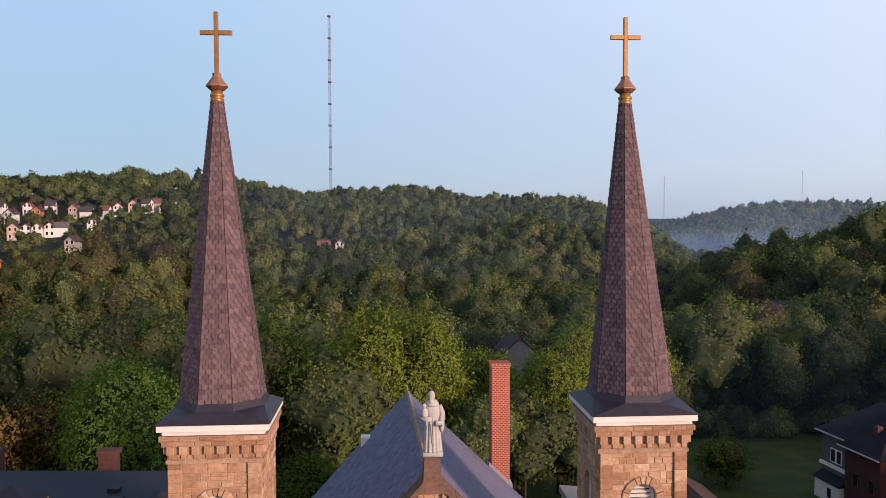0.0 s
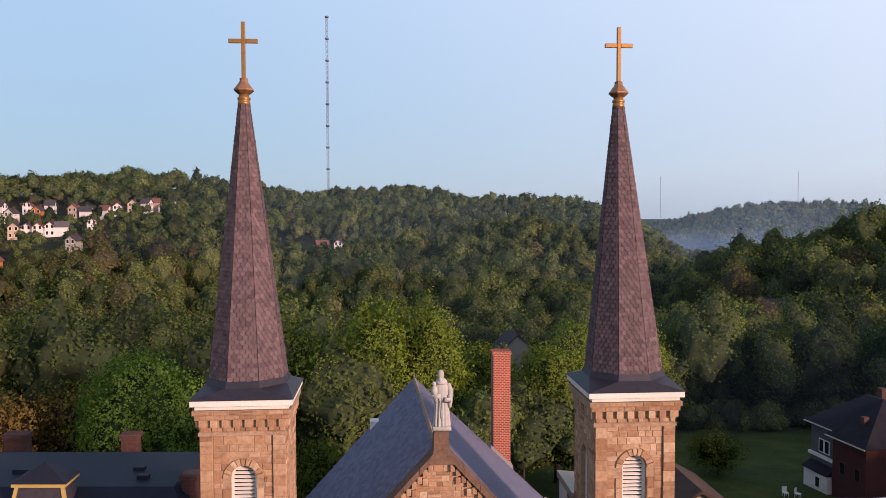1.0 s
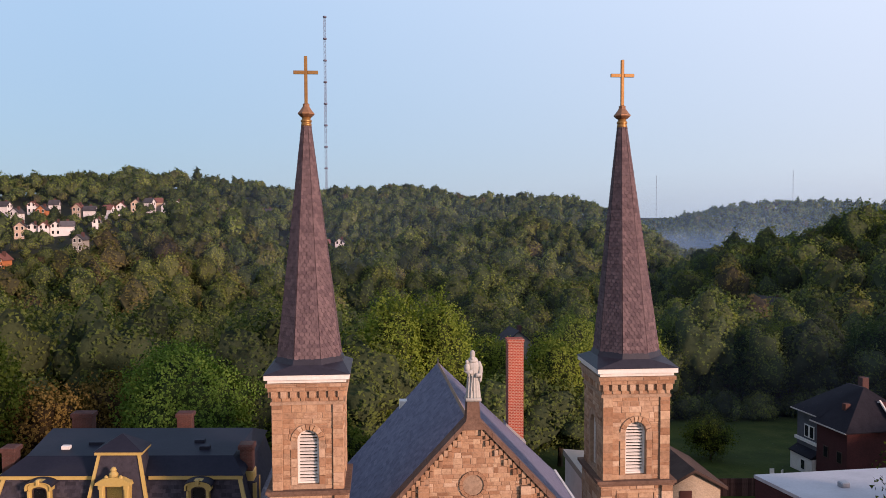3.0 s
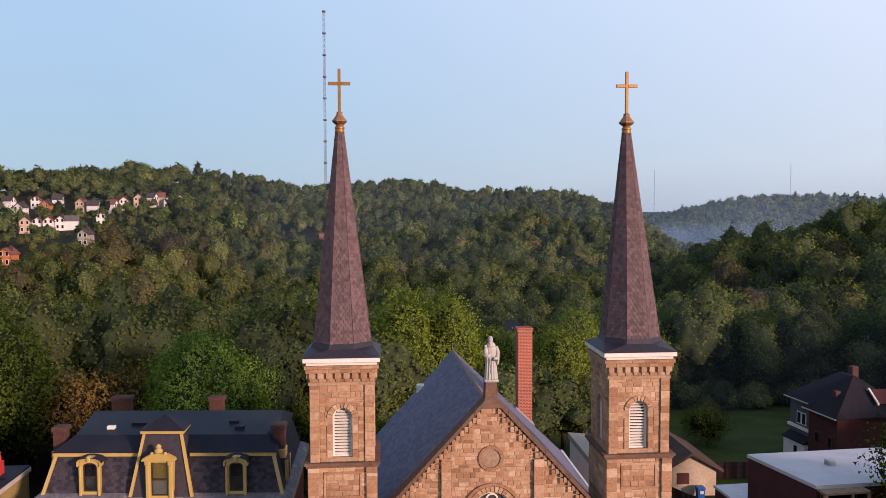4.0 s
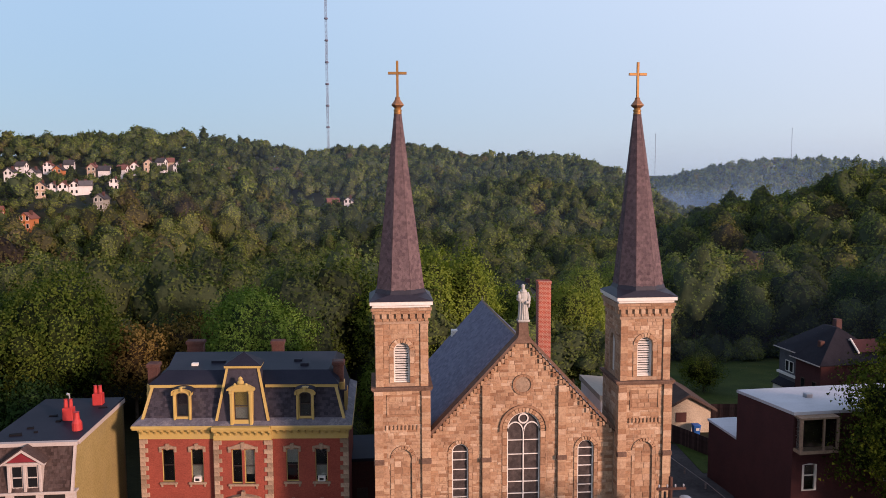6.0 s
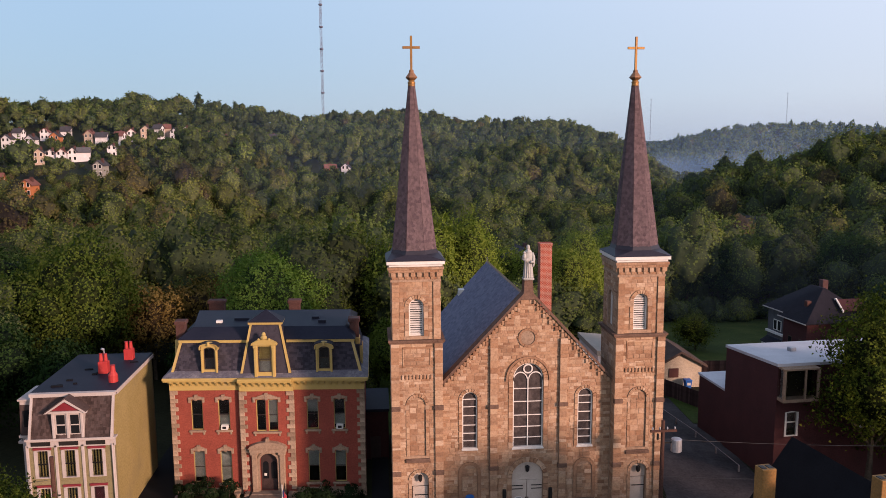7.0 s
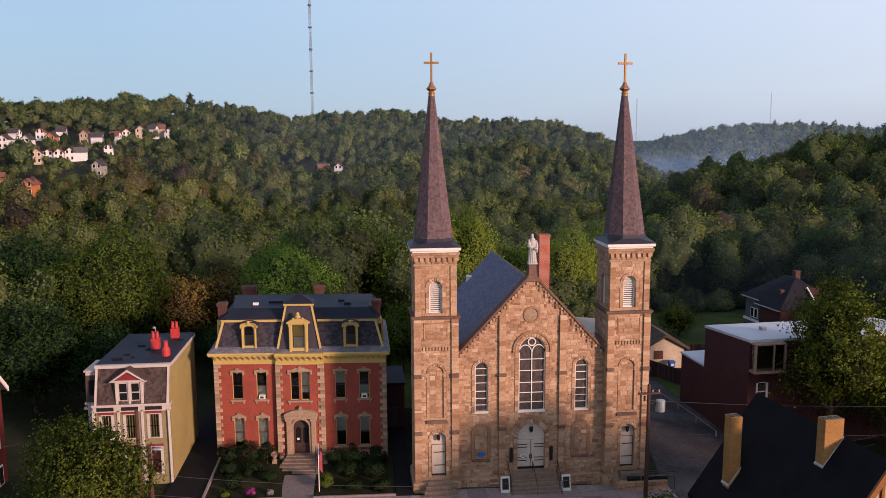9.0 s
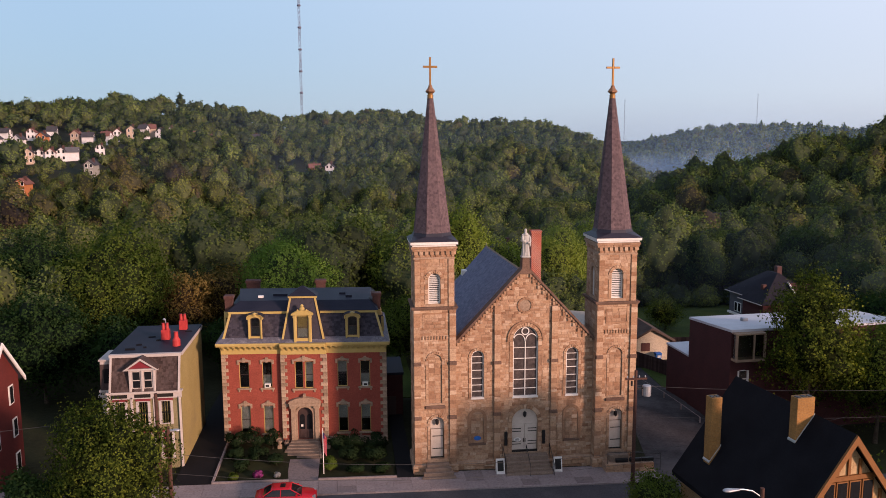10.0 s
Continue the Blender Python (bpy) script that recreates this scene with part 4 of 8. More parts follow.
# trees of the valley edge, each its own
near_trees = [
    (-21.9, 36.3, 15.9, 6.3, M_MAPLE, "round dense dark-green maple behind the brick rectory", 1, 17000, 0.30, 0.16, 70, 0.8),
    (-13.0, 52.0, 17.5, 5.2, M_LEAF, "tall mid-green tree with loose crown on the valley edge", 2, 5500, 0.34, 0.25, 40, 0.4),
    (-7.5, 44.0, 16.0, 4.4, M_LEAFGOLD, "slender green tree behind the church roof", 3, 4500, 0.34, 0.2, 36, 0.4),
    (-3.4, 47.0, 19.6, 4.3, M_LEAFGOLD, "tall yellow-green tree with airy young leaves", 4, 7000, 0.34, 0.22, 44, 0.4),
    (2.2, 50.0, 19.2, 4.4, M_LEAFGOLD, "airy olive-green tree with young leaves behind the church", 5, 7000, 0.34, 0.22, 44, 0.4),
    (9.5, 56.0, 14.5, 4.8, M_LEAFGOLD, "bright green tree behind the brick chimney", 6, 8500, 0.32, 0.2, 34, 0.5),
    (16.0, 50.0, 16.0, 4.8, M_OLIVE, "dense green tree at the edge of the lawn", 7, 10200, 0.32, 0.18, 36, 0.55),
    (24.5, 78.0, 15.2, 6.0, M_LEAFGOLD, "broad mid-green tree at the edge of the lawn", 8, 11050, 0.33, 0.15, 38, 0.5),
    (34.0, 83.0, 17.0, 6.4, M_LEAFGOLD, "broad yellow-green tree with loose crown", 9, 5500, 0.44, 0.15, 38, 0.42),
    (43.0, 88.0, 14.5, 5.6, M_LEAF, "mid-green tree at the wood's edge", 10, 8840, 0.33, 0.12, 34, 0.5),
    (53.0, 84.0, 13.0, 5.2, M_LEAFDARK, "dark green tree at the wood's edge", 12, 8840, 0.33, 0.12, 34, 0.5),
    (63.0, 86.0, 14.5, 6.0, M_LEAF, "mid-green tree behind the dark brick house", 13, 8840, 0.33, 0.12, 34, 0.5),
    (75.0, 80.0, 15.5, 6.4, M_LEAFDARK, "dark green broad tree behind the dark brick house", 14, 8840, 0.35, 0.12, 34, 0.5),
    (34.9, 52.5, 5.2, 3.1, M_STREETLEAF, "twiggy dark olive bush standing on the lawn", 15, 4200, 0.2, 0.05, 30, 0.4),
    (-43.0, 34.0, 17.4, 7.0, M_LEAF, "broad mid-green tree behind the row house", 16, 12750, 0.35, 0.15, 44, 0.55),
    (-54.0, 38.0, 16.5, 7.4, M_LEAFDARK, "broad dark-green tree behind the row houses", 17, 11050, 0.35, 0.15, 40, 0.5),
    (-36.8, 40.0, 11.8, 4.6, M_LEAFBROWN, "brownish budding tree with thin crown", 18, 3400, 0.36, 0.2, 30, 0.4),
    (-30.5, 43.0, 12.2, 4.6, M_LEAFBROWN, "brown budding tree with bare twigs showing", 19, 3200, 0.36, 0.2, 30, 0.4),
    (-47.0, 20.0, 12.0, 6.0, M_LEAFDARK, "dark-green tree in the yards behind the row houses", 20, 8840, 0.33, 0.1, 36, 0.5),
    (-38.5, 19.0, 9.0, 4.6, M_LEAFDARK, "low dark-green tree in a back yard", 21, 7140, 0.32, 0.08, 32, 0.5),
    (-62.0, 30.0, 15.0, 7.0, M_LEAF, "broad mid-green tree behind the yards", 22, 9520, 0.35, 0.12, 36, 0.5),
    (-17.5, 42.0, 11.0, 4.6, M_LEAF, "mid-green tree beside the maple", 23, 8160, 0.32, 0.15, 32, 0.5),
    (-28.5, 30.0, 8.0, 4.0, M_LEAFDARK, "low dark-green tree behind the rectory", 24, 7140, 0.30, 0.08, 30, 0.5),
    (-8.5, 33.0, 9.0, 3.6, M_LEAF, "small green tree beside the church's far end", 25, 7140, 0.29, 0.1, 30, 0.5),
    (28.0, 2.2, 16.0, 4.8, M_STREETLEAF, "tall street tree with drooping olive-green leaves", 26, 9000, 0.30, 0.2, 20, 0.3),
    (34.8, 1.5, 11.5, 4.6, M_LEAF, "leafy street tree in front of the brick building", 27, 9000, 0.26, 0.18, 40, 0.35),
    (42.5, 3.0, 12.0, 5.6, M_LEAFDARK, "dark-green street tree beside the brick buildings", 28, 11050, 0.32, 0.15, 38, 0.5),
    (-30.5, -15.2, 11.9, 4.2, M_STREETLEAF, "full green street tree across from the row house", 29, 20000, 0.20, 0.10, 24, 0.5),
    (-35.9, -14.5, 6.6, 2.9, M_LEAFDARK, "smaller dark-green street tree beside a taller one", 30, 7000, 0.24, 0.12, 30, 0.5),
    # out of view: two trees added to cast shade on the church front
    (25.5, -23.0, 12.5, 5.4, M_LEAF, "unseen tree added to shade the lower church front", 31, 4200, 0.35, 0.2, 30, 0.4),
    (34.0, -22.0, 15.0, 5.4, M_LEAF, "unseen second tree added for shade on the church front", 32, 4200, 0.35, 0.2, 30, 0.4),
    # below the view: low trees added to shade the pavement before the rectory
    (-10.0, -21.0, 5.6, 3.0, M_LEAF, "unseen small tree added to shade the pavement and beds", 41, 2400, 0.35, 0.2, 30, 0.5),
    (-3.5, -21.2, 5.6, 3.1, M_LEAF, "unseen small tree added to shade the pavement and beds", 42, 2400, 0.35, 0.2, 30, 0.5),
    (3.0, -21.5, 5.7, 3.0, M_LEAF, "unseen small tree added to shade the pavement and beds", 43, 2400, 0.35, 0.2, 30, 0.5),
    # unseen trees added towards the sun, to darken the alley and brick building
    (50.0, -20.5, 13.8, 6.2, M_LEAF, "unseen tall tree added to shade the alley and brick building", 36, 2600, 0.6, 0.14, 36, 0.5),
    (57.5, -21.5, 13.8, 6.4, M_LEAF, "unseen tall tree added to shade the alley and brick building", 37, 2600, 0.6, 0.14, 36, 0.5),
    (65.0, -22.0, 14.0, 6.4, M_LEAF, "unseen tall tree added to shade the alley and brick building", 38, 2600, 0.6, 0.14, 36, 0.5),
    (6.2, -15.6, 5.6, 2.3, M_LEAF, "flowering bushy tree beside the half-timbered house", 33, 6000, 0.18, 0.12, 40, 0.5),
    (67.0, 52.0, 11.0, 6.0, M_LEAFDARK, "dark tree beside the brick house", 34, 7820, 0.35, 0.12, 34, 0.5),
    (58.0, 30.0, 10.0, 5.4, M_LEAFDARK, "dark-green tree behind the street buildings", 35, 7820, 0.33, 0.12, 34, 0.5),
]
for x, y, h, rx, m, label, seed, leaves, size, base, cl, core in near_trees:
    tree(x, y, h, rx, m, label, seed, leaves, size, base, cl, core, "trees round the church")


# ---- far houses on the hillside ----
M_HWALL = [surf("grey_siding", (0.32, 0.30, 0.26), (0.38, 0.36, 0.31), 0.85, 0.5, 3, 0.1), surf("white_siding", (0.44, 0.42, 0.41), (0.54, 0.52, 0.51), 0.8, 0.5, 3, 0.1),
           surf("orange_brick", (0.46, 0.17, 0.07), (0.56, 0.215, 0.09), 0.9, 0.5, 3, 0.1), surf("tan_siding", (0.48, 0.36, 0.26), (0.56, 0.43, 0.32), 0.85, 0.5, 3, 0.1)]
M_HROOF = [surf("grey_shingle_roof", (0.10, 0.095, 0.10), (0.15, 0.145, 0.15), 0.9, 0.5, 3, 0.1), surf("dark_shingle_roof", (0.05, 0.045, 0.05), (0.08, 0.075, 0.08), 0.9, 0.5, 3, 0.1),
           surf("reddish_shingle_roof", (0.17, 0.075, 0.06), (0.22, 0.10, 0.08), 0.9, 0.5, 3, 0.1)]
HNAMES = ["grey-sided", "white-sided", "orange brick", "tan-sided"]
RNAMES = ["grey shingle", "dark shingle", "reddish shingle"]
def far_house(x, y, w, d, h, turn, wc, rc):
    t = thing("house", "%s gabled house with %s roof on the hillside" % (HNAMES[wc], RNAMES[rc]), "house",
              pose(x, y, ground_z(x, y) - 0.3, 0, 0, turn), "houses on the hillside")
    pk = h + w * 0.42
    part("wall", Acc().ext([(-w / 2, -3), (w / 2, -3), (w / 2, h), (0, pk), (-w / 2, h)], -d / 2, d / 2), M_HWALL[wc], t)
    roof = Acc()
    for s in (-1, 1):
        roof.ext([(0, pk + 0.05), (0, pk + 0.35), (s * (w / 2 + 0.5), h - 0.12), (s * (w / 2 + 0.5), h - 0.42)], -d / 2 - 0.4, d / 2 + 0.4)
    rf = part("roof", roof, M_HROOF[rc], t)
    part("chimney", Acc().bbox(w * 0.12, w * 0.12 + 0.9, -0.5, 0.5, pk - 1.6, pk + 1.0), M_OLDBRICK, rf)
    for zz in (1.2, 4.0):
        for xx in (-w * 0.24, w * 0.24):
            wf = part("window", Acc().box(xx - 0.55, xx + 0.55, -d / 2 - 0.06, -d / 2 + 0.02, zz, zz + 1.6), M_WHITE, t)
            part("pane", Acc().box(xx - 0.42, xx + 0.42, -d / 2 - 0.09, -d / 2 - 0.062, zz + 0.12, zz + 1.48), M_CARGLASS, wf)


for h in HOUSES:
    far_house(*h)
far_house(26, 141, 6.6, 7.0, 9.0, 8, 0, 1)
far_house(103, 170, 10.0, 9.0, 5.0, 25, 1, 1)


# ---- radio masts ----
def mast(x, y, h, label, wide):
    z = ground_z(x, y)
    t = thing("radio_mast", label, "radio mast", Matrix.Translation((x, y, z)), "radio masts on the hills")
    a = Acc()
    w = wide
    for cx, cy in ((-w, -w), (w, -w), (0, w)):
        a.cyl((cx, cy, -2), (cx, cy, h), w * 0.16, w * 0.16, 5)
    n = int(h / (w * 5))
    for k in range(n):
        z0, z1 = h * k / n, h * (k + 1) / n
        c = [(-w, -w), (w, -w), (0, w)]
        for i in range(3):
            p, q = c[i], c[(i + 1) % 3]
            a.cyl((*p, z0), (*q, z1), w * 0.09, w * 0.09, 4)
    part("lattice", a, M_MAST, t)
    for k in range(1, 9):
        part("antenna_ring", Acc().lathe([(w * 1.5, 0), (w * 1.9, 0.4), (w * 1.9, 1.6), (w * 1.5, 2.0)], 0, 0, 8, h * (0.12 + 0.11 * k) - 1.0), M_MAST, t)


mast(-67.5, 900, 227, "tall dark lattice radio mast on the wooded crest", 1.2)
mast(612, 1700, 111, "thin pale radio mast on a far hill", 0.55)
mast(957, 1750, 93, "slim pale radio mast on a long far hill", 0.55)
# ---- church ----
rngc = random.Random(21)
church = thing("church", "tan sandstone church with twin shingled spires and slate roof", "church")
TX, TH = (-7.8, 7.8), 1.65               # tower axes, half width of the upper stage
EAVE = 19.62
block_left = [300]


def front(y):
    return lambda u, v, d: (u, y - d, v)


def side(x, s):
    return lambda u, v, d: (x + s * d, u, v)


def lay(polys, put, parent, singles=False, name="block"):
    """Stones as single pieces while the church's 300 last, the others joined."""
    rest = Acc()
    for p in polys:
        dep = rngc.uniform(0.008, 0.03)
        if singles and block_left[0] > 0 and area(p) > 0.05:
            block_left[0] -= 1
            part(name, stone(Acc(), p, put, dep), M_BLOCK, parent)
        else:
            stone(rest, p, put, dep)
    if rest.v:
        part("stonework", rest, M_STONE, parent, "rough tan sandstone ashlar", kind="stuff")


def louvre(tower, cx, cy, face, z0, zs, hw):
    """White louvred belfry window with an arched head. face: turn about z."""
    m = pose(cx, cy, 0, 0, 0, face)
    h = (0.0, hw, z0, zs, hw)
    fr = part("louvre_frame", arch_frame(Acc(), h, 0.09, 0.0, 0.14, 0.30).moved(m), M_WHITE, tower, "white arched louvre frame")
    # black sheet in place of the dark inside the belfry
    part("backing", arch_pane(Acc(), h, 0.45, 0.47).moved(m), M_DARK, tower)
    n = 15
    top = zs + hw
    for k in range(n):
        z = z0 + 0.12 + (top - z0 - 0.2) * k / n
        half = hw - 0.08 if z < zs else math.sqrt(max(0.01, (hw - 0.06) ** 2 - (z + 0.08 - zs) ** 2))
        a = Acc().loft([[(-half, 0.15, z), (half, 0.15, z), (half, 0.16, z + 0.025), (-half, 0.16, z + 0.025)],
                        [(-half, 0.26, z + 0.055), (half, 0.26, z + 0.055), (half, 0.26, z + 0.08), (-half, 0.26, z + 0.08)]])
        part("slat", a.moved(m), M_WHITE, tower)


def plain_door(parent, x, y, z0, hw, zs):
    """White boarded tower door with strap hinges under an arched panel."""
    h = (x, hw, z0, zs, hw * 0.95)
    part("tympanum", arch_pane(Acc(), (x, hw, zs - 0.55, zs, hw * 0.95), y - 0.05, y + 0.05), M_DOORWHITE, parent, "white panel above a door")
    d = part("door", Acc().bbox(x - hw + 0.05, x + hw - 0.05, y - 0.08, y, z0 + 0.12, zs - 0.6), M_DOORWHITE, parent, "white boarded door with black hinges")
    for z in (z0 + 0.8, zs - 1.25):
        part("hinge", Acc().box(x - hw + 0.2, x + hw - 0.05, y - 0.105, y - 0.082, z, z + 0.07), M_IRON, d)
    part("threshold", Acc().box(x - hw, x + hw, y - 0.1, y + 0.1, z0, z0 + 0.11), M_IRON, parent)


def lantern(parent, x, y, z):
    a = Acc().lathe([(0.03, 0.42), (0.16, 0.32), (0.14, 0.02), (0.05, -0.1)], x, y, 8, z)
    part("lantern", a, M_IRON, parent, "small black hanging lantern")


def tower(tx, lean):
    s = 1 if tx > 0 else -1
    w = TH
    base = ground_z(tx, -1.65) - 0.4
    lw = 1.74                                # lower stage
    yf, yl = -w, -lw
    lou = (tx, 0.5, 14.78, 16.85, 0.5)
    nic = (tx, 0.56, 6.25, 9.95, 0.56)
    door = (tx + 0.15, 0.58, 1.35, 4.5, 0.55)
    core = Acc()
    # front walls with openings, then the other three sides
    wall(core, tx - w, tx + w, 14.55, lambda x: 18.7, [lou], yf, yf + 0.5)
    wall(core, tx - lw, tx + lw, base, lambda x: 14.35, [door, nic], yl, yl + 0.55)
    core.box(tx - w, tx + w, w - 0.5, w, 14.55, 18.7)
    core.box(tx - lw, tx + lw, lw - 0.5, lw, base, 14.35)
    for sx in (-1, 1):
        a, b = sorted((tx + sx * w, tx + sx * (w - 0.5)))
        if sx == -s:
            sw = Acc()
            wall(sw, -w + 0.5, w - 0.5, 14.55, lambda x: 18.7, [(0.0, 0.5, 14.78, 16.85, 0.5)], 0, 0.5)
            sw.moved(Matrix.Translation((tx + sx * w, 0, 0)) @ (pose(0, 0, 0, 0, 0, -90) if sx < 0 else pose(0, 0, 0, 0, 0, 90)))
            core.add(sw.v, sw.f)
        else:
            core.box(a, b, -w + 0.5, w - 0.5, 14.55, 18.7)
        a, b = sorted((tx + sx * lw, tx + sx * (lw - 0.5)))
        core.box(a, b, -lw + 0.55, lw - 0.5, base, 14.35)
    core.box(tx - w + 0.05, tx + w - 0.05, -w + 0.05, w - 0.05, 18.7, 19.6)
    core.box(tx - lw + 0.3, tx + lw - 0.3, -lw + 0.3 + 0.6, lw - 0.3, 4.9, 6.1)
    t = part("tower", core, M_MORTAR, church, "square sandstone bell tower")
    # niche and door backs
    part("niche_back", arch_pane(Acc(), nic, yl + 0.09, yl + 0.5), M_MORTAR, t)
    lay([p for p in ashlar(tx - 0.54, tx + 0.54, 6.27, 10.3, [], [], rngc, (0.3, 0.45), (0.4, 0.6))], front(yl + 0.09), t)
    # ashlar of the front; corner piers stand proud of the field
    ring = 0.3
    hole_u = [(lou[0], lou[1] + ring, 14.55, lou[3], lou[4] + ring)]
    pier = 0.5
    lay(ashlar(tx - w + pier, tx + w - pier, 14.55, 18.55, hole_u, [], rngc), front(yf), t, True)
    for a, b in ((tx - w, tx - w + pier), (tx + w - pier, tx + w)):
        part("pier", Acc().box(a + 0.02, b - 0.02, yf - 0.09, yf, 14.55, 18.55), M_MORTAR, t)
        lay(ashlar(a, b, 14.55, 18.55, [], [], rngc, (0.3, 0.5), (0.3, 0.5)), front(yf - 0.09), t, True)
    hole_l = [(nic[0], nic[1] + 0.24, 6.05, nic[3], nic[4] + 0.24), (door[0], door[1] + 0.26, base, door[3], door[4] + 0.26), (tx, 0.95, 12.72, 14.0, 0)]
    lay(ashlar(tx - lw + pier, tx + lw - pier, base + 0.7, 14.3, hole_l, [], rngc), front(yl), t)
    for a, b in ((tx - lw, tx - lw + pier), (tx + lw - pier, tx + lw)):
        part("pier", Acc().box(a + 0.02, b - 0.02, yl - 0.14, yl, base, 14.3), M_MORTAR, t)
        lay(ashlar(a - 0.04, b + 0.04, base, 14.3, [], [], rngc, (0.3, 0.5), (0.5, 0.6)), front(yl - 0.14), t)
        for z in (4.9, 9.6):
            part("pier_cap", Acc().bbox(a - 0.08, b + 0.08, yl - 0.26, yl, z, z + 0.32, 0.06), M_BROWN, t, "weathered brown stone cap")
    # inner and outer sides
    for sx in (-1, 1):
        hs = [(0.0, 0.8, 14.55, 16.85, 0.8)] if sx == -s else []
        lay(ashlar(-w, w, 14.55, 18.55, hs, [], rngc), side(tx + sx * w, sx), t)
        lay(ashlar(-lw, lw, base, 14.3, [], [], rngc, (0.3, 0.5), (0.5, 1.1)), side(tx + sx * lw, sx), t)
    for hh, n, wd, put, y in ((lou, 11, ring, front(yf), yf), (nic, 11, 0.24, front(yl), yl), (door, 11, 0.26, front(yl), yl)):
        for p in voussoirs(hh, wd, n):
            part("voussoir", stone(Acc(), p, put, 0.075, 0.008, 0.015), M_BLOCK, t)
        for k in range(int((hh[3] - hh[2]) / 0.42)):
            for sg in (-1, 1):
                wdk = wd if k % 2 else wd * 0.98
                x0, x1 = sorted((hh[0] + sg * hh[1], hh[0] + sg * (hh[1] + wdk)))
                z = hh[2] + 0.42 * k
                part("jamb_stone", stone(Acc(), [(x0, z), (x1, z), (x1, min(z + 0.42, hh[3])), (x0, min(z + 0.42, hh[3]))], put, 0.06, 0.008, 0.015), M_BLOCK, t)
    part("sill", Acc().bbox(tx - 0.85, tx + 0.85, yl - 0.16, yl, 5.82, 6.08, 0.04), M_BROWN, t)
    lay(ashlar(tx - 0.86, tx + 0.86, 12.78, 13.94, [], [], rngc, (0.26, 0.34), (0.4, 0.7)), front(yl - 0.004), t)
    for a, b, c, d in ((-0.98, 0.98, 13.94, 14.06), (-0.98, 0.98, 12.66, 12.78), (-0.98, -0.86, 12.78, 13.94), (0.86, 0.98, 12.78, 13.94)):
        part("panel_moulding", Acc().bbox(tx + a, tx + b, yl - 0.06, yl, c, d, 0.02), M_BLOCK, t)
    dent = mesh_of("dentil", Acc().bbox(-0.075, 0.075, -0.11, 0, 0, 0.3, 0.03), M_BLOCK)
    for k in range(9):
        same("dentil", dent, t, Matrix.Translation((tx - 0.98 + 0.245 * k, yl, 11.8)))
    # belt course and corbel table
    belt = Acc()
    for z0, z1, o in ((14.3, 14.42, 0.12), (14.42, 14.56, 0.2)):
        belt.box(tx - lw - o, tx + lw + o, -lw - o, lw + o, z0, z1)
    part("belt_course", belt, M_BROWN, t, "brown stone belt course")
    band = Acc()
    band.box(tx - w - 0.06, tx + w + 0.06, -w - 0.06, w + 0.06, 18.55, 18.68)
    band.box(tx - w - 0.02, tx + w + 0.02, -w - 0.02, w + 0.02, 18.68, 19.2)
    band.box(tx - w - 0.17, tx + w + 0.17, -w - 0.17, w + 0.17, 19.2, 19.4)
    band.box(tx - w - 0.24, tx + w + 0.24, -w - 0.24, w + 0.24, 19.4, 19.58)
    part("corbel_band", band, M_MORTAR, t, "stepped stone corbel table")
    lay(ashlar(tx - w - 0.2, tx + w + 0.2, 19.41, 19.57, [], [], rngc, (0.2, 0.2), (0.4, 0.8)), front(-w - 0.24), t)
    lay(ashlar(tx - w - 0.15, tx + w + 0.15, 19.21, 19.39, [], [], rngc, (0.2, 0.2), (0.4, 0.8)), front(-w - 0.17), t)
    lay(ashlar(tx - w, tx + w, 18.7, 18.93, [], [], rngc, (0.24, 0.24), (0.3, 0.7)), front(-w - 0.02), t)
    cb = mesh_of("corbel", Acc().bbox(-0.135, 0.135, -0.16, 0.02, 0.0, 0.30, 0.02), M_BLOCK)
    hang = mesh_of("corbel_foot", Acc().bbox(-0.09, 0.09, -0.09, 0.02, -0.16, 0.0, 0.02), M_BLOCK)
    for k in range(8):
        u = -w + 0.12 + (2 * w - 0.24) * k / 7
        same("corbel", cb, t, Matrix.Translation((tx + u, -w, 18.9)))
        same("corbel_foot", hang, t, Matrix.Translation((tx + u, -w, 18.9)))
        for sx in (-1, 1):
            same("corbel", cb, t, pose(tx + sx * w, u, 18.9, 0, 0, 90 * sx))
    louvre(t, tx, yf + 0.05, 0, 14.78, 16.85, 0.5)
    louvre(t, tx - s * (w - 0.05), 0, -90 if s > 0 else 90, 14.78, 16.85, 0.5)
    plain_door(t, door[0], yl + 0.35, door[2], door[1], door[3])
    lantern(t, door[0], yl + 0.05, 4.45)
    part("plinth", Acc().bbox(tx - lw - 0.2, tx + lw + 0.2, yl - 0.22, lw, base - 0.6, 0.95 if tx < 0 else 0.75, 0.12), M_MORTAR, t, "rough stone foundation course")
    fs = Acc()
    for p in ashlar(tx - lw - 0.2, tx + lw + 0.2, base - 0.3, 0.86 if tx < 0 else 0.66, [], [], random.Random(9), (0.28, 0.4), (0.4, 0.95)):
        stone(fs, p, lambda u, v, d: (u, yl - 0.22 - d, v), 0.06)
    part("stonework", fs, M_STONE, t, kind="stuff")
    # eaves, skirt roof, spire
    fa = Acc()
    for a, b, c, d in ((-1.95, 1.95, -1.95, -1.8), (-1.95, 1.95, 1.8, 1.95), (-1.95, -1.8, -1.8, 1.8), (1.8, 1.95, -1.8, 1.8)):
        fa.box(tx + a, tx + b, c, d, 19.76, 19.98)
    fa.box(tx - 1.8, tx + 1.8, -1.8, 1.8, 19.6, 19.75)
    part("fascia", fa, M_WHITE, church, "white painted eaves board")
    ap0, z0, ap1, z1 = 1.49, 20.6, 0.21, 31.65
    t8 = math.tan(math.pi / 8)

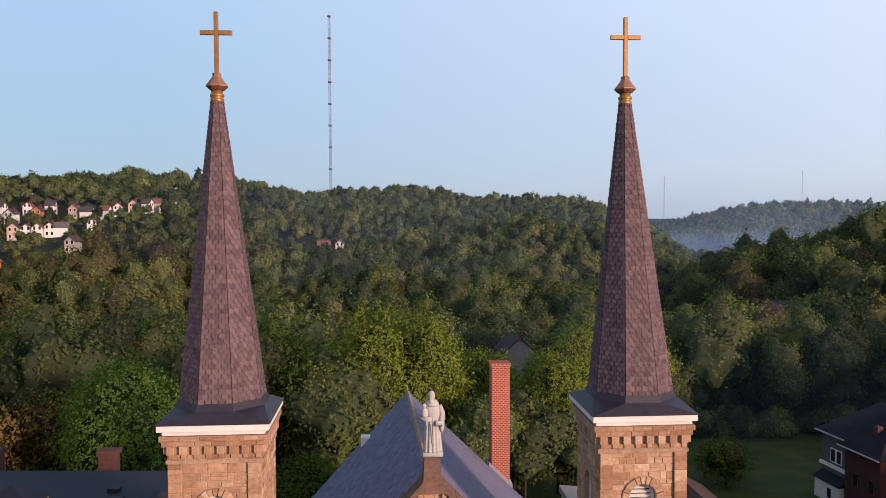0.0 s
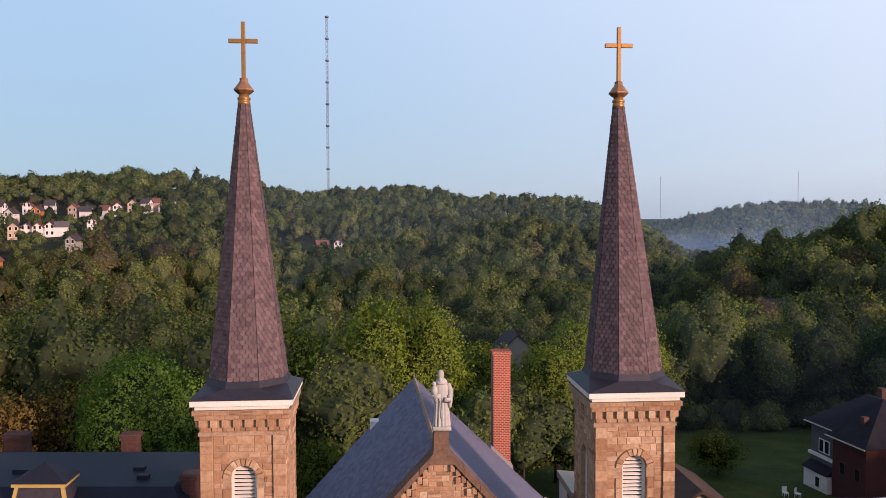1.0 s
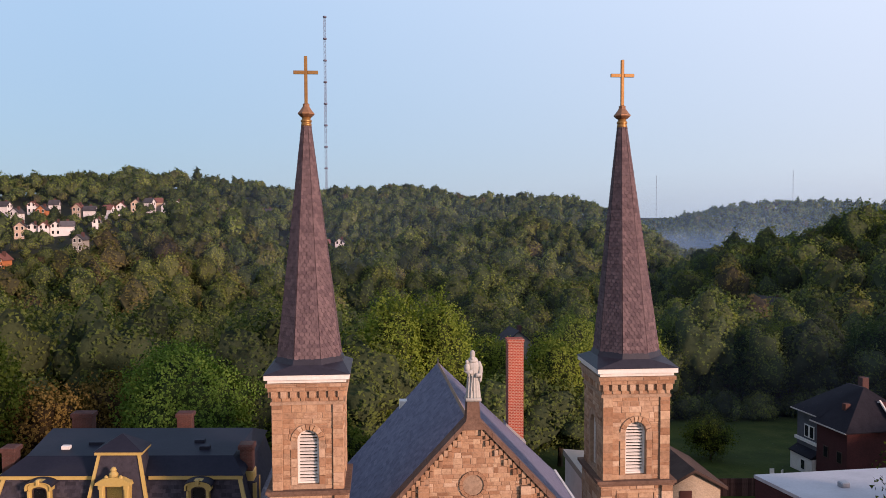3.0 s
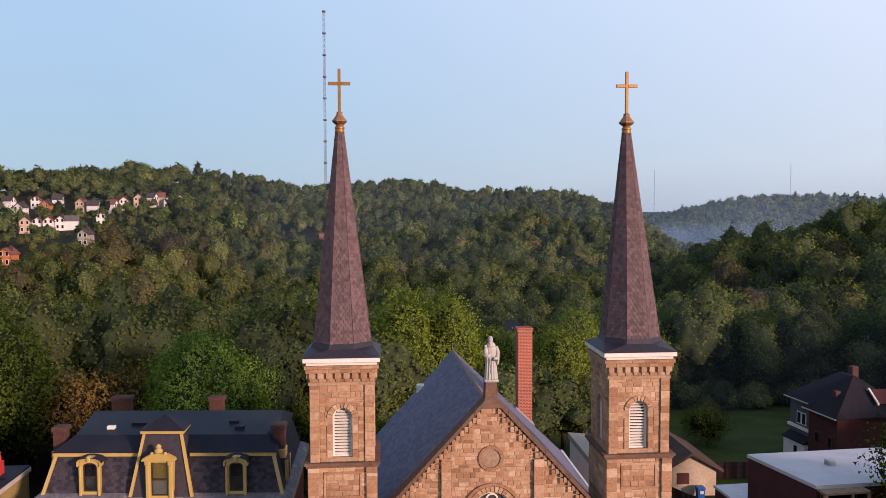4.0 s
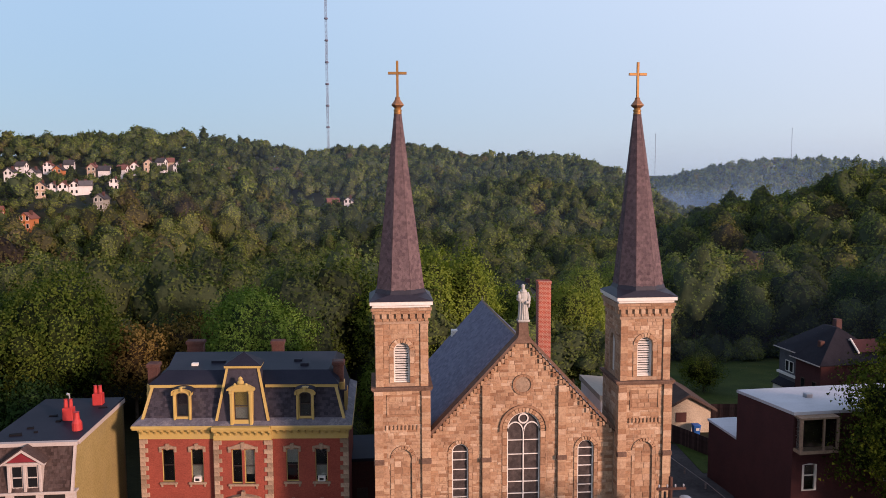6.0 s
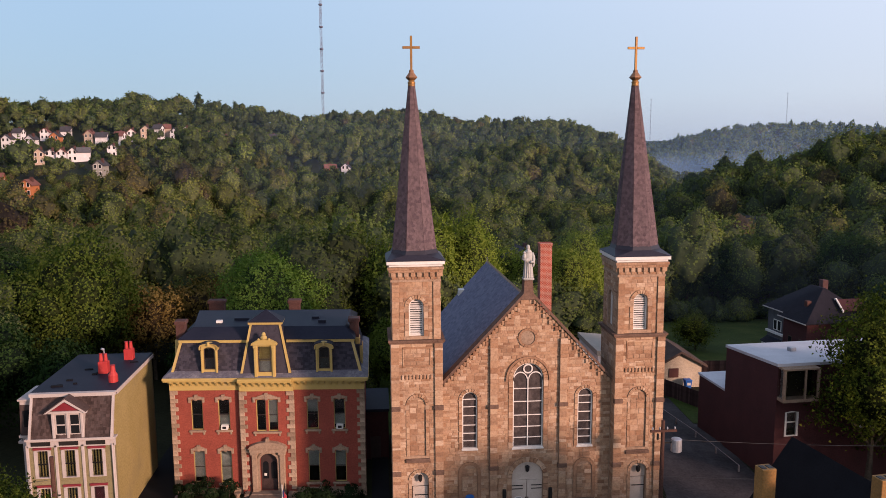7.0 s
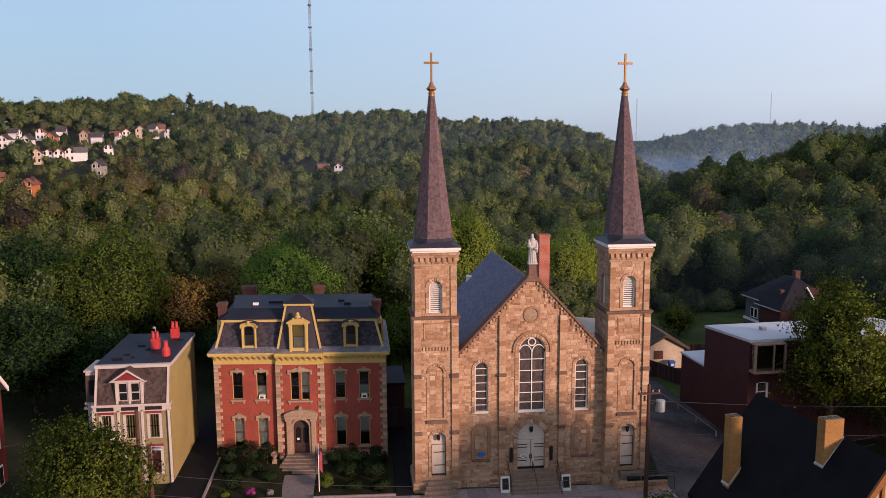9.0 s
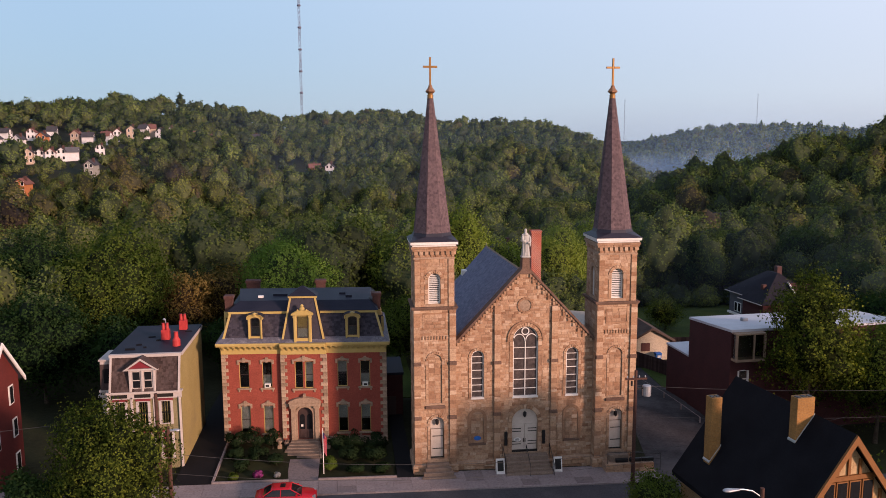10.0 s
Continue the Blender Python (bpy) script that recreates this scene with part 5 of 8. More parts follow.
    def octo(ap, z, f):
        cx = tx + lean * f
        return [(cx + ap * a, ap * b, z) for a, b in ((-t8, -1), (t8, -1), (1, -t8), (1, t8), (t8, 1), (-t8, 1), (-1, t8), (-1, -t8))]
    sk = Acc()
    sq = [(tx - 2.0, -2.0), (tx + 2.0, -2.0), (tx + 2.0, -2.0), (tx + 2.0, 2.0), (tx + 2.0, 2.0), (tx - 2.0, 2.0), (tx - 2.0, 2.0), (tx - 2.0, -2.0)]
    mid = octo(1.62, 20.38, 0.0)
    sk.loft([[(x, y, 19.99) for x, y in sq], [((x * 0.55 + m[0] * 0.45), (y * 0.55 + m[1] * 0.45), 20.17) for (x, y), m in zip(sq, mid)], mid, octo(1.5, z0 + 0.05, 0.0)])
    part("skirt_roof", sk, M_SKIRT, church, "dark slate flared foot of the spire")
    sp = part("spire", Acc().loft([octo(ap0 - 0.02, z0 - 0.2, 0), octo(ap1 - 0.015, z1, 1)]), M_SHINGLE, church, "slender octagonal brown-grey shingled spire")
    rest = Acc()
    rows = 62
    left = 150
    ring0, ring1 = octo(ap0, z0, 0), octo(ap1, z1, 1)
    for f in range(8):
        A, B, C, D = Vector(ring0[f]), Vector(ring0[(f + 1) % 8]), Vector(ring1[(f + 1) % 8]), Vector(ring1[f])
        nrm = (B - A).cross(D - A).normalized()
        for k in range(rows):
            va, vb = k / rows, min(1.0, (k + 1.28) / rows)
            la, ra, lb, rb = A.lerp(D, va), B.lerp(C, va), A.lerp(D, vb), B.lerp(C, vb)
            n = max(1, round((ra - la).length / 0.225))
            cuts = [0.0] + [(j + (0.5 if k % 2 else 0.0)) / n for j in range(n + 1) if 0.02 < (j + (0.5 if k % 2 else 0.0)) / n < 0.98] + [1.0]
            for u0, u1 in zip(cuts, cuts[1:]):
                g = 0.035 * (u1 - u0)
                u0, u1 = u0 + g, u1 - g
                c = (u1 - u0) * 0.27
                vm = va + 0.33 * (1.0 / rows)
                lm, rm = A.lerp(D, vm), B.lerp(C, vm)
                lift = 0.018 + rngc.random() * 0.012
                pts = [la.lerp(ra, u0 + c) + nrm * lift, la.lerp(ra, u1 - c) + nrm * lift, lm.lerp(rm, u1) + nrm * lift, lb.lerp(rb, u1) + nrm * 0.002,
                       lb.lerp(rb, u0) + nrm * 0.002, lm.lerp(rm, u0) + nrm * lift]
                low = [p - nrm * (lift + 0.004) for p in (pts[5], pts[0], pts[1], pts[2])]
                vs, fs = pts + low, [(0, 1, 2, 3, 4, 5), (6, 7, 0, 5), (7, 8, 1, 0), (8, 9, 2, 1)]
                if f == 0 and left > 0:
                    left -= 1
                    part("shingle", Acc().add(vs, fs), M_SHINGLE_P, sp)
                else:
                    rest.add(vs, fs)
    part("shingles", rest, M_SHINGLE, sp, kind="stuff")
    # collar, copper cap and cross
    cx = tx + lean
    part("collar", Acc().lathe([(0.21, 31.5), (0.25, 31.58), (0.25, 31.68), (0.21, 31.7), (0.26, 31.76), (0.26, 31.84), (0.2, 31.88), (0.22, 32.0)], cx, 0, 20), M_GOLD, church, "gilded ring moulding", True)
    part("finial", Acc().lathe([(0.2, 31.96), (0.28, 32.0), (0.41, 32.12), (0.41, 32.17), (0.36, 32.22), (0.19, 32.45), (0.16, 32.52), (0.17, 32.6), (0.1, 32.64)], cx, 0, 8), M_COPPER, church, "faceted copper cap")
    cr = Acc().bbox(cx - 0.075, cx + 0.075, -0.075, 0.075, 32.55, 34.86, 0.015)
    cr.bbox(cx - 0.58, cx - 0.077, -0.07, 0.07, 34.02, 34.18, 0.012)
    cr.bbox(cx + 0.077, cx + 0.58, -0.07, 0.07, 34.02, 34.18, 0.012)
    part("cross", cr, M_GOLD, church, "gilded latin cross")


tower(TX[0], -0.05)
tower(TX[1], -0.28)

# ---- nave front ----
YN, YNB = -1.0, -0.45
AP, GX, GZ = 17.85, 6.05, 11.35           # gable apex, and where its slopes meet the towers
SL = (AP - GZ) / GX
gz0 = ground_z(0, -1) - 0.5


def gable(x):
    return AP - SL * abs(x) - 0.35


big = (0.07, 1.08, 6.25, 11.35, 1.1)
swin = [(-4.08, 0.53, 6.3, 9.95, 0.53), (4.18, 0.53, 6.25, 9.95, 0.53)]
dd = (0.07, 1.13, 1.25, 4.05, 1.13)
nave = Acc()
wall(nave, -6.1, 6.1, gz0, gable, [big, dd, *swin], YN, YNB, cuts=(0.0,))
nv = part("nave_front", nave, M_MORTAR, church, "gabled sandstone front wall")
snic = [(-4.1, 0.56, 2.3, 4.55, 0.56), (4.2, 0.56, 2.3, 4.55, 0.56)]
for h in snic:
    part("blind_niche", arch_frame(Acc(), h, 0.0, 0.24, YN - 0.08, YN - 0.004, False), M_STONE, nv)
    part("niche_sill", Acc().bbox(h[0] - 0.75, h[0] + 0.75, YN - 0.14, YN, 2.12, 2.3, 0.03), M_BROWN, nv)
holes = [(big[0], big[1] + 0.34, big[2] - 0.02, big[3], big[4] + 0.34), (dd[0], dd[1] + 0.36, gz0, dd[3], dd[4] + 0.36)]
holes += [(h[0], h[1] + 0.26, h[2] - 0.02, h[3], h[4] + 0.26) for h in swin]
holes += [(h[0], h[1] + 0.24, h[2], h[3], h[4] + 0.24) for h in snic]
holes += [(0.0, 0.66, 14.3, 14.3001, 0.66), (-2.4, 0.27, gz0, 14.6, 0), (2.55, 0.27, gz0, 14.6, 0)]
nf = 1 / math.hypot(1, SL)
planes = [(SL * nf, nf, (AP - 0.5) * nf), (-SL * nf, nf, (AP - 0.5) * nf)]
lay([p for p in ashlar(-6.0, 6.0, gz0 + 0.6, 17.5, holes, planes, rngc)
     if not (math.hypot(sum(q[0] for q in p) / len(p), sum(q[1] for q in p) / len(p) - 14.3) < 0.62)], front(YN), nv)
for h in snic:
    lay(ashlar(h[0] - h[1] + 0.02, h[0] + h[1] - 0.02, h[2], h[3] + 0.3, [], [], rngc), front(YN + 0.0), nv)
for h, wd, n in ((big, 0.34, 17), (dd, 0.36, 15), (swin[0], 0.26, 11), (swin[1], 0.26, 11)):
    for p in voussoirs(h, wd, n):
        part("voussoir", stone(Acc(), p, front(YN), 0.085, 0.008, 0.015), M_BLOCK, nv)
    for k in range(int((h[3] - h[2]) / 0.45) + 1):
        for sg in (-1, 1):
            z = h[2] + 0.45 * k
            z1 = min(z + 0.45, h[3])
            if z1 - z < 0.05:
                continue
            x0, x1 = sorted((h[0] + sg * h[1], h[0] + sg * (h[1] + wd)))
            part("jamb_stone", stone(Acc(), [(x0, z), (x1, z), (x1, z1), (x0, z1)], front(YN), 0.07, 0.008, 0.015), M_BLOCK, nv)
part("hood_mould", arch_frame(Acc(), (big[0], big[1] + 0.36, 11.2, big[3], big[4] + 0.36), 0.0, 0.16, YN - 0.15, YN, False, 20), M_STONE, nv)
# round medallion
for k in range(16):
    a, b = 2 * math.pi * k / 16, 2 * math.pi * (k + 0.94) / 16
    part("ring_stone", Acc().ext([(0.52 * math.cos(a), 14.3 + 0.52 * math.sin(a)), (0.68 * math.cos(a), 14.3 + 0.68 * math.sin(a)), (0.68 * math.cos(b), 14.3 + 0.68 * math.sin(b)), (0.52 * math.cos(b), 14.3 + 0.52 * math.sin(b))], YN - 0.1, YN), M_STONE, nv)
part("medallion", Acc().ext([(0.51 * math.cos(a * math.pi / 12), 14.3 + 0.51 * math.sin(a * math.pi / 12)) for a in range(24)], YN - 0.03, YN), M_TRIMSTONE, nv)
for x in (-2.4, 2.55):
    top = gable(x) - 0.55
    part("pilaster", Acc().bbox(x - 0.25, x + 0.25, YN - 0.2, YN, gz0, top, 0.03), M_MORTAR, nv)
    lay(ashlar(x - 0.27, x + 0.27, gz0, top, [], [], rngc, (0.32, 0.5), (0.6, 0.7)), front(YN - 0.2), nv)
    for z in (4.75, 9.3):
        part("pilaster_cap", Acc().bbox(x - 0.34, x + 0.34, YN - 0.32, YN, z, z + 0.28, 0.05), M_BROWN, nv)
# stepped corbels under the coping, the coping, the pedestal
cbl = mesh_of("rake_corbel", Acc().bbox(-0.1, 0.1, -0.17, 0, -0.12, 0.16, 0.02), M_BLOCK)
for sg in (-1, 1):
    for k in range(25):
        x = sg * (0.45 + 0.222 * k)
        z = AP - SL * abs(x) - 0.47
        same("rake_corbel", cbl, nv, Matrix.Translation((x, YN, z if k % 2 else z - 0.06)))
        if k % 2 and k < 23:
            same("rake_corbel", cbl, nv, Matrix.Translation((x, YN + 0.025, z - 0.36)))
    for k in range(9):
        xa, xb = 0.25 + 0.66 * k, 0.25 + 0.66 * (k + 1) - 0.015
        za, zb = AP - SL * xa, AP - SL * xb
        part("coping_stone", Acc().ext([(sg * xa, za - 0.27), (sg * xb, zb - 0.27), (sg * xb, zb), (sg * xa, za)], YN - 0.28, YNB + 0.15), M_BROWN, nv, "dark brown gable coping stone")
part("pedestal", Acc().loft([[(-0.5, YN - 0.3, 17.05), (0.5, YN - 0.3, 17.05), (0.5, YNB + 0.2, 17.05), (-0.5, YNB + 0.2, 17.05)],
                             [(-0.33, YN - 0.26, 17.6), (0.33, YN - 0.26, 17.6), (0.33, YNB + 0.1, 17.6), (-0.33, YNB + 0.1, 17.6)],
                             [(-0.29, YN - 0.2, 18.38), (0.29, YN - 0.2, 18.38), (0.29, YNB + 0.06, 18.38), (-0.29, YNB + 0.06, 18.38)]]), M_BROWN, nv, "dark stone pedestal on the gable")


def church_window(h, cols, bars, y, tracery):
    fr = part("window_frame", arch_frame(Acc(), h, 0.075, 0.0, y, y + 0.14), M_WHITE, nv, "white painted arched window frame")
    part("pane", arch_pane(Acc(), h, y + 0.09, y + 0.1, 0.06), M_LEADED, fr, "dull leaded glass")
    # near-black sheet standing for the unlit nave
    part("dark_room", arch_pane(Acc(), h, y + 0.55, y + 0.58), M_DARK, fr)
    cx, hw, z0, zs, rise = h
    for z in bars:
        part("glazing_bar", Acc().box(cx - hw + 0.08, cx + hw - 0.08, y + 0.01, y + 0.085, z, z + 0.05), M_WHITE, fr)
    if cols == 2:
        part("mullion", Acc().box(cx - 0.035, cx + 0.035, y, y + 0.09, z0, zs - (0.05 if tracery else 0)), M_WHITE, fr)
    if tracery:
        for sg in (-1, 1):
            part("tracery", arch_frame(Acc(), (cx + sg * hw / 2, hw / 2 - 0.02, zs - 0.2, zs - 0.2, hw / 2 + 0.08), 0.04, 0.03, y, y + 0.09, False), M_WHITE, fr)
        c = Acc()
        for k in range(14):
            a, b = 2 * math.pi * k / 14, 2 * math.pi * (k + 1) / 14
            c.ext([(cx + r * math.cos(t), zs + 0.66 + r * math.sin(t)) for r, t in ((0.26, a), (0.35, a), (0.35, b), (0.26, b))], y, y + 0.09)
        part("tracery_ring", c, M_WHITE, fr)
    part("window_sill", Acc().bbox(cx - hw - 0.06, cx + hw + 0.06, y - 0.16, y + 0.1, z0 - 0.1, z0 + 0.08, 0.02), M_WHITE, fr)


church_window(big, 2, [6.95, 7.75, 8.6, 9.6, 10.55], YN + 0.1, True)
for h in swin:
    church_window(h, 1, [6.85, 7.4, 8.0, 8.7, 9.35, 9.9], YN + 0.1, False)
# double door under an arched panel
part("tympanum", arch_pane(Acc(), (dd[0], dd[1], 3.75, dd[3], dd[4]), YN + 0.2, YN + 0.3), M_DOORWHITE, nv, "white arched panel above the doors")
for sg in (-1, 1):
    x0, x1 = sorted((dd[0] + sg * 0.015, dd[0] + sg * (dd[1] - 0.02)))
    d = part("door", Acc().bbox(x0, x1, YN + 0.18, YN + 0.28, 1.42, 3.73), M_DOORWHITE, nv, "white boarded door with long black hinges")
    for z in (1.9, 2.15, 3.05, 3.3):
        a, b = sorted((dd[0] + sg * 0.3, dd[0] + sg * (dd[1] - 0.05)))
        part("hinge", Acc().box(a, b, YN + 0.155, YN + 0.178, z, z + 0.06), M_IRON, d)
    part("handle", Acc().box(dd[0] + sg * 0.08 - 0.03, dd[0] + sg * 0.08 + 0.03, YN + 0.12, YN + 0.178, 2.1, 2.45), M_IRON, d)
part("threshold", Acc().box(dd[0] - dd[1], dd[0] + dd[1], YN + 0.05, YN + 0.3, 1.25, 1.41), M_IRON, nv)
lantern(nv, dd[0], YN + 0.02, 4.5)
for x in (-1.62, 1.72):
    part("notice_case", Acc().bbox(x - 0.12, x + 0.12, YN - 0.24, YN - 0.06, 2.0, 3.2), M_IRON, nv)
part("door_notice", Acc().ext([(dd[0] - 0.62 + 0.3 * math.cos(a * math.pi / 8), 2.35 + 0.18 * math.sin(a * math.pi / 8)) for a in range(16)], YN + 0.13, YN + 0.15), M_WHITE, nv, "small white oval notice")
for k in range(3):
    part("notice_text", Acc().box(dd[0] - 0.8, dd[0] - 0.44, YN + 0.122, YN + 0.128, 2.27 + 0.07 * k, 2.30 + 0.07 * k), M_IRON, nv)
part("blue_sign", Acc().ext([(-4.1 + 0.32 * math.cos(a * math.pi / 8), 2.75 + 0.2 * math.sin(a * math.pi / 8)) for a in range(16)], YN - 0.12, YN - 0.09), M_BLUE, nv, "small blue oval sign")
part("plinth", Acc().bbox(-6.1, 6.1, YN - 0.22, YN, gz0 - 0.5, 0.75, 0.12), M_MORTAR, nv, "rough stone foundation course")
fs_ = Acc()
for p in ashlar(-6.1, 6.1, gz0 - 0.3, 0.66, [], [], random.Random(8), (0.28, 0.4), (0.4, 0.95)):
    stone(fs_, p, lambda u, v, d: (u, YN - 0.22 - d, v), 0.06)
part("stonework", fs_, M_STONE, nv, kind="stuff")
# ---- body of the nave, roof ----
RIDGE, RY0, RY1, EX, EZ, RS = 17.1, -0.6, 15.4, 7.6, 9.3, -0.5
body = Acc().box(-7.2, 7.2, 1.8, RY1 - 0.05, gz0 - 2, EZ)
body.box(-6.0, 6.0, YNB, 1.8, gz0 - 1, 3.0)
part("nave_body", body, M_MORTAR, church, "plain stone side walls")
rf = Acc()
rf.add([(0, RY0, RIDGE), (RS, RY1, RIDGE), (EX, RY0, EZ), (EX, RY1, EZ), (-EX, RY0, EZ), (-EX, RY1, EZ)], [(0, 2, 3, 1), (0, 1, 5, 4), (1, 3, 5), (4, 5, 3, 2)])
roof = part("roof", rf, M_SLATE, church, "steep blue-grey slate roof")
sl, slate_left = Acc(), 300
ln = math.hypot(EX, RIDGE - EZ)
nr = 42
for sg in (-1, 1):
    nrm = Vector((sg * (RIDGE - EZ), 0, EX)).normalized()
    for k in range(nr):
        ta, tb = (k + 1.2) / nr, k / nr
        ya, yb = RY0 + 0.15, RY1
        y = ya - (0.2 if k % 2 else 0)
        while y < yb:
            w = 0.40
            y2 = min(y + w - 0.015, yb)
            y0 = max(y, ya)
            if y2 - y0 > 0.05:
                lift = 0.016 + rngc.random() * 0.016
                p = [Vector((sg * EX * t + RS * (1 - t) * (yy - RY0) / (RY1 - RY0), yy, RIDGE - (RIDGE - EZ) * t)) + nrm * l for t, yy, l in ((tb, y0, 0.003), (tb, y2, 0.003), (min(ta, 1.02), y2, lift), (min(ta, 1.02), y0, lift))]
                vs, fs = p + [p[2] - nrm * lift, p[3] - nrm * lift], [(0, 1, 2, 3), (3, 2, 4, 5)]
                if sg < 0 and 2 <= k < 32 and RY0 + 1.0 < y0 < RY0 + 5.0 and slate_left > 0:
                    slate_left -= 1
                    part("slate", Acc().add(vs, fs), M_SLATE_P, roof)
                else:
                    sl.add(vs, fs)
            y += w
part("slate_covering", sl, M_SLATE, roof, "overlapping blue-grey slates", kind="stuff")
part("ridge_cap", Acc().loft([[(x + k, y, RIDGE + z) for x, z in ((-0.1, -0.06), (0, 0.06), (0.1, -0.06))] for y, k in ((RY0, 0.0), (RY1, RS))]), M_TRIMSTONE, roof, "grey metal ridge")
part("finial_spike", Acc().cyl((RS, RY1, RIDGE), (RS, RY1, RIDGE + 0.35), 0.03, 0.012, 6), M_GREY, roof)
for sg in (-1, 1):
    part("gutter", Acc().box(min(sg * EX, sg * (EX + 0.16)), max(sg * EX, sg * (EX + 0.16)), RY0 + 3, RY1 + 0.1, EZ - 0.16, EZ + 0.06), M_WHITE, roof, "white gutter")
# lower chancel behind, with a white vent box
part("chancel", Acc().ext([(-5.6, -2.5), (5.6, -2.5), (5.6, 7.6), (0, 12.6), (-5.6, 7.6)], RY1, 24.0), M_MORTAR, church, "lower stone chancel")
for sg in (-1, 1):
    part("chancel_roof", Acc().ext([(0, 12.65), (0, 12.85), (sg * 6.1, 7.45), (sg * 6.1, 7.25)], RY1 + 0.01, 24.3), M_SLATE, church, "slate chancel roof")
part("roof_vent", Acc().bbox(-3.2, -2.62, RY1 - 1.0, RY1 - 0.35, 13.7, 14.72, 0.04), M_WHITE, church, "white boxed roof vent")
# brick chimney
ch = Acc().bbox(4.45, 5.55, 16.0, 17.0, 9.0, 18.3, 0.03)
ch.box(4.4, 5.6, 15.95, 17.05, 18.3, 18.5)
part("chimney", ch, M_CHIM, church, "tall narrow red brick chimney")
part("chimney_flashing", Acc().loft([[(4.3, 15.86, 12.3), (5.7, 15.86, 10.95), (5.7, 17.1, 10.95), (4.3, 17.1, 12.3)], [(4.3, 15.86, 12.62), (5.7, 15.86, 11.27), (5.7, 17.1, 11.27), (4.3, 17.1, 12.62)]]), M_GREY, church)
# white annex and downpipe past the towers
part("annex", Acc().box(10.9, 13.4, 19.0, 26.0, -3.0, 7.0), M_HWALL[1], church, "grey-white side annex")
part("annex_roof", Acc().loft([[(10.75, 18.8, 7.0), (13.6, 18.8, 7.0), (13.6, 26.2, 7.0), (10.75, 26.2, 7.0)], [(10.75, 18.8, 7.5), (13.6, 18.8, 7.2), (13.6, 26.2, 7.2), (10.75, 26.2, 7.5)]]), M_HWALL[0], church, "grey annex roof")
for a, b in (((-8.6, 2.5, 8.6), (-7.9, 9.0, 8.6)),):
    part("side_gutter", Acc().tube([a, b], 0.09), M_WHITE, church)

# ---- statue on the gable: one plain robed figure ----
def robe(z):
    """Half width and half depth of the robed figure at height z."""
    w = interp(z, [(0.12, 0.33), (0.5, 0.30), (1.0, 0.265), (1.3, 0.265), (1.55, 0.29), (1.76, 0.31), (1.9, 0.25), (2.02, 0.14), (2.1, 0.09)])
    d = interp(z, [(0.12, 0.24), (1.0, 0.20), (1.5, 0.22), (1.78, 0.21), (1.95, 0.17), (2.1, 0.10)])
    return w, d


st = Acc().bbox(-0.38, 0.38, -0.3, 0.3, 0.0, 0.14, 0.02)
rg = []
for i in range(33):
    z = 0.14 + 1.96 * i / 32
    w, d = robe(z)
    deep = 0.13 * min(1.0, max(0.0, (1.45 - z) / 0.4)) + 0.015
    ring = []
    for k in range(72):
        a = 2 * math.pi * k / 72
        f = 1 + deep * math.cos(13 * a + 0.35 * math.sin(1.9 * z)) + 0.025 * math.cos(3 * a + 2 * z)
        ring.append((w * f * math.cos(a), d * f * math.sin(a), z))
    rg.append(ring)
st.loft(rg)
st.lathe([(0.24, 1.86), (0.25, 1.94), (0.19, 2.04), (0.11, 2.1)], 0.0, 0.02, 18)                       # cowl
st.lathe([(0.04, 2.0), (0.09, 2.06), (0.12, 2.15), (0.13, 2.26), (0.115, 2.36), (0.07, 2.42), (0.01, 2.44)], -0.03, -0.06, 18)   # head
st.lathe([(0.01, 1.94), (0.06, 2.0), (0.085, 2.09), (0.04, 2.15)], -0.05, -0.14, 12)                   # beard
# one arm bent across the breast under a small seated shape, the other hanging in a wide sleeve
st.tube([(-0.24, 0.0, 1.86), (-0.35, -0.04, 1.66), (-0.37, -0.1, 1.46), (-0.26, -0.24, 1.38), (-0.04, -0.29, 1.44)], 0.105, 12)
st.tube([(0.25, 0.0, 1.86), (0.36, -0.03, 1.6), (0.37, -0.08, 1.36), (0.29, -0.2, 1.22), (0.1, -0.27, 1.26)], 0.11, 12)
st.loft([[(0.34 + 0.1 * math.cos(k * math.pi / 5) * f, -0.1 + 0.13 * math.sin(k * math.pi / 5) * f, z) for k in range(10)] for z, f in ((1.42, 1.0), (1.2, 1.05), (0.98, 0.75), (0.88, 0.35))])
st.lathe([(0.06, 1.44), (0.125, 1.5), (0.135, 1.62), (0.11, 1.76), (0.05, 1.83)], -0.3, -0.2, 14)
st.lathe([(0.03, 1.8), (0.075, 1.84), (0.085, 1.91), (0.06, 1.98), (0.01, 2.0)], -0.31, -0.2, 14)
st.tube([(-0.28, -0.16, 1.5), (-0.24, -0.3, 1.4), (-0.26, -0.3, 1.2)], 0.05, 8)
st.cyl((-0.06, -0.235, 1.22), (-0.02, -0.235, 0.5), 0.018, 0.018, 6)                                   # cord
solo("statue", st, M_STATUE, "pale robed stone statue standing on the gable pedestal", "statue", Matrix.Translation((0.03, -0.8, 18.38)), smooth=True)
# ---- rectory: red brick, mansard roof ----
rngr = random.Random(8)
rect = thing("rectory", "red painted brick Victorian house with slate mansard and cream trim", "house", pose(-19.05, 6.2, 0.28, 0, 0, -4.6))


def sash(parent, cx, z0, z1, hw, y, rise=0.12, blind=0.0, frame_m=None, ac=False):
    """A two-sash window set in a wall whose face is at y."""
    fm = frame_m or M_TRIMSTONE
    h = (cx, hw, z0, z1 - rise, rise)
    fr = part("window", arch_frame(Acc(), h, 0.055, 0.0, y + 0.1, y + 0.2, True, 8), fm, parent, "painted sash window")
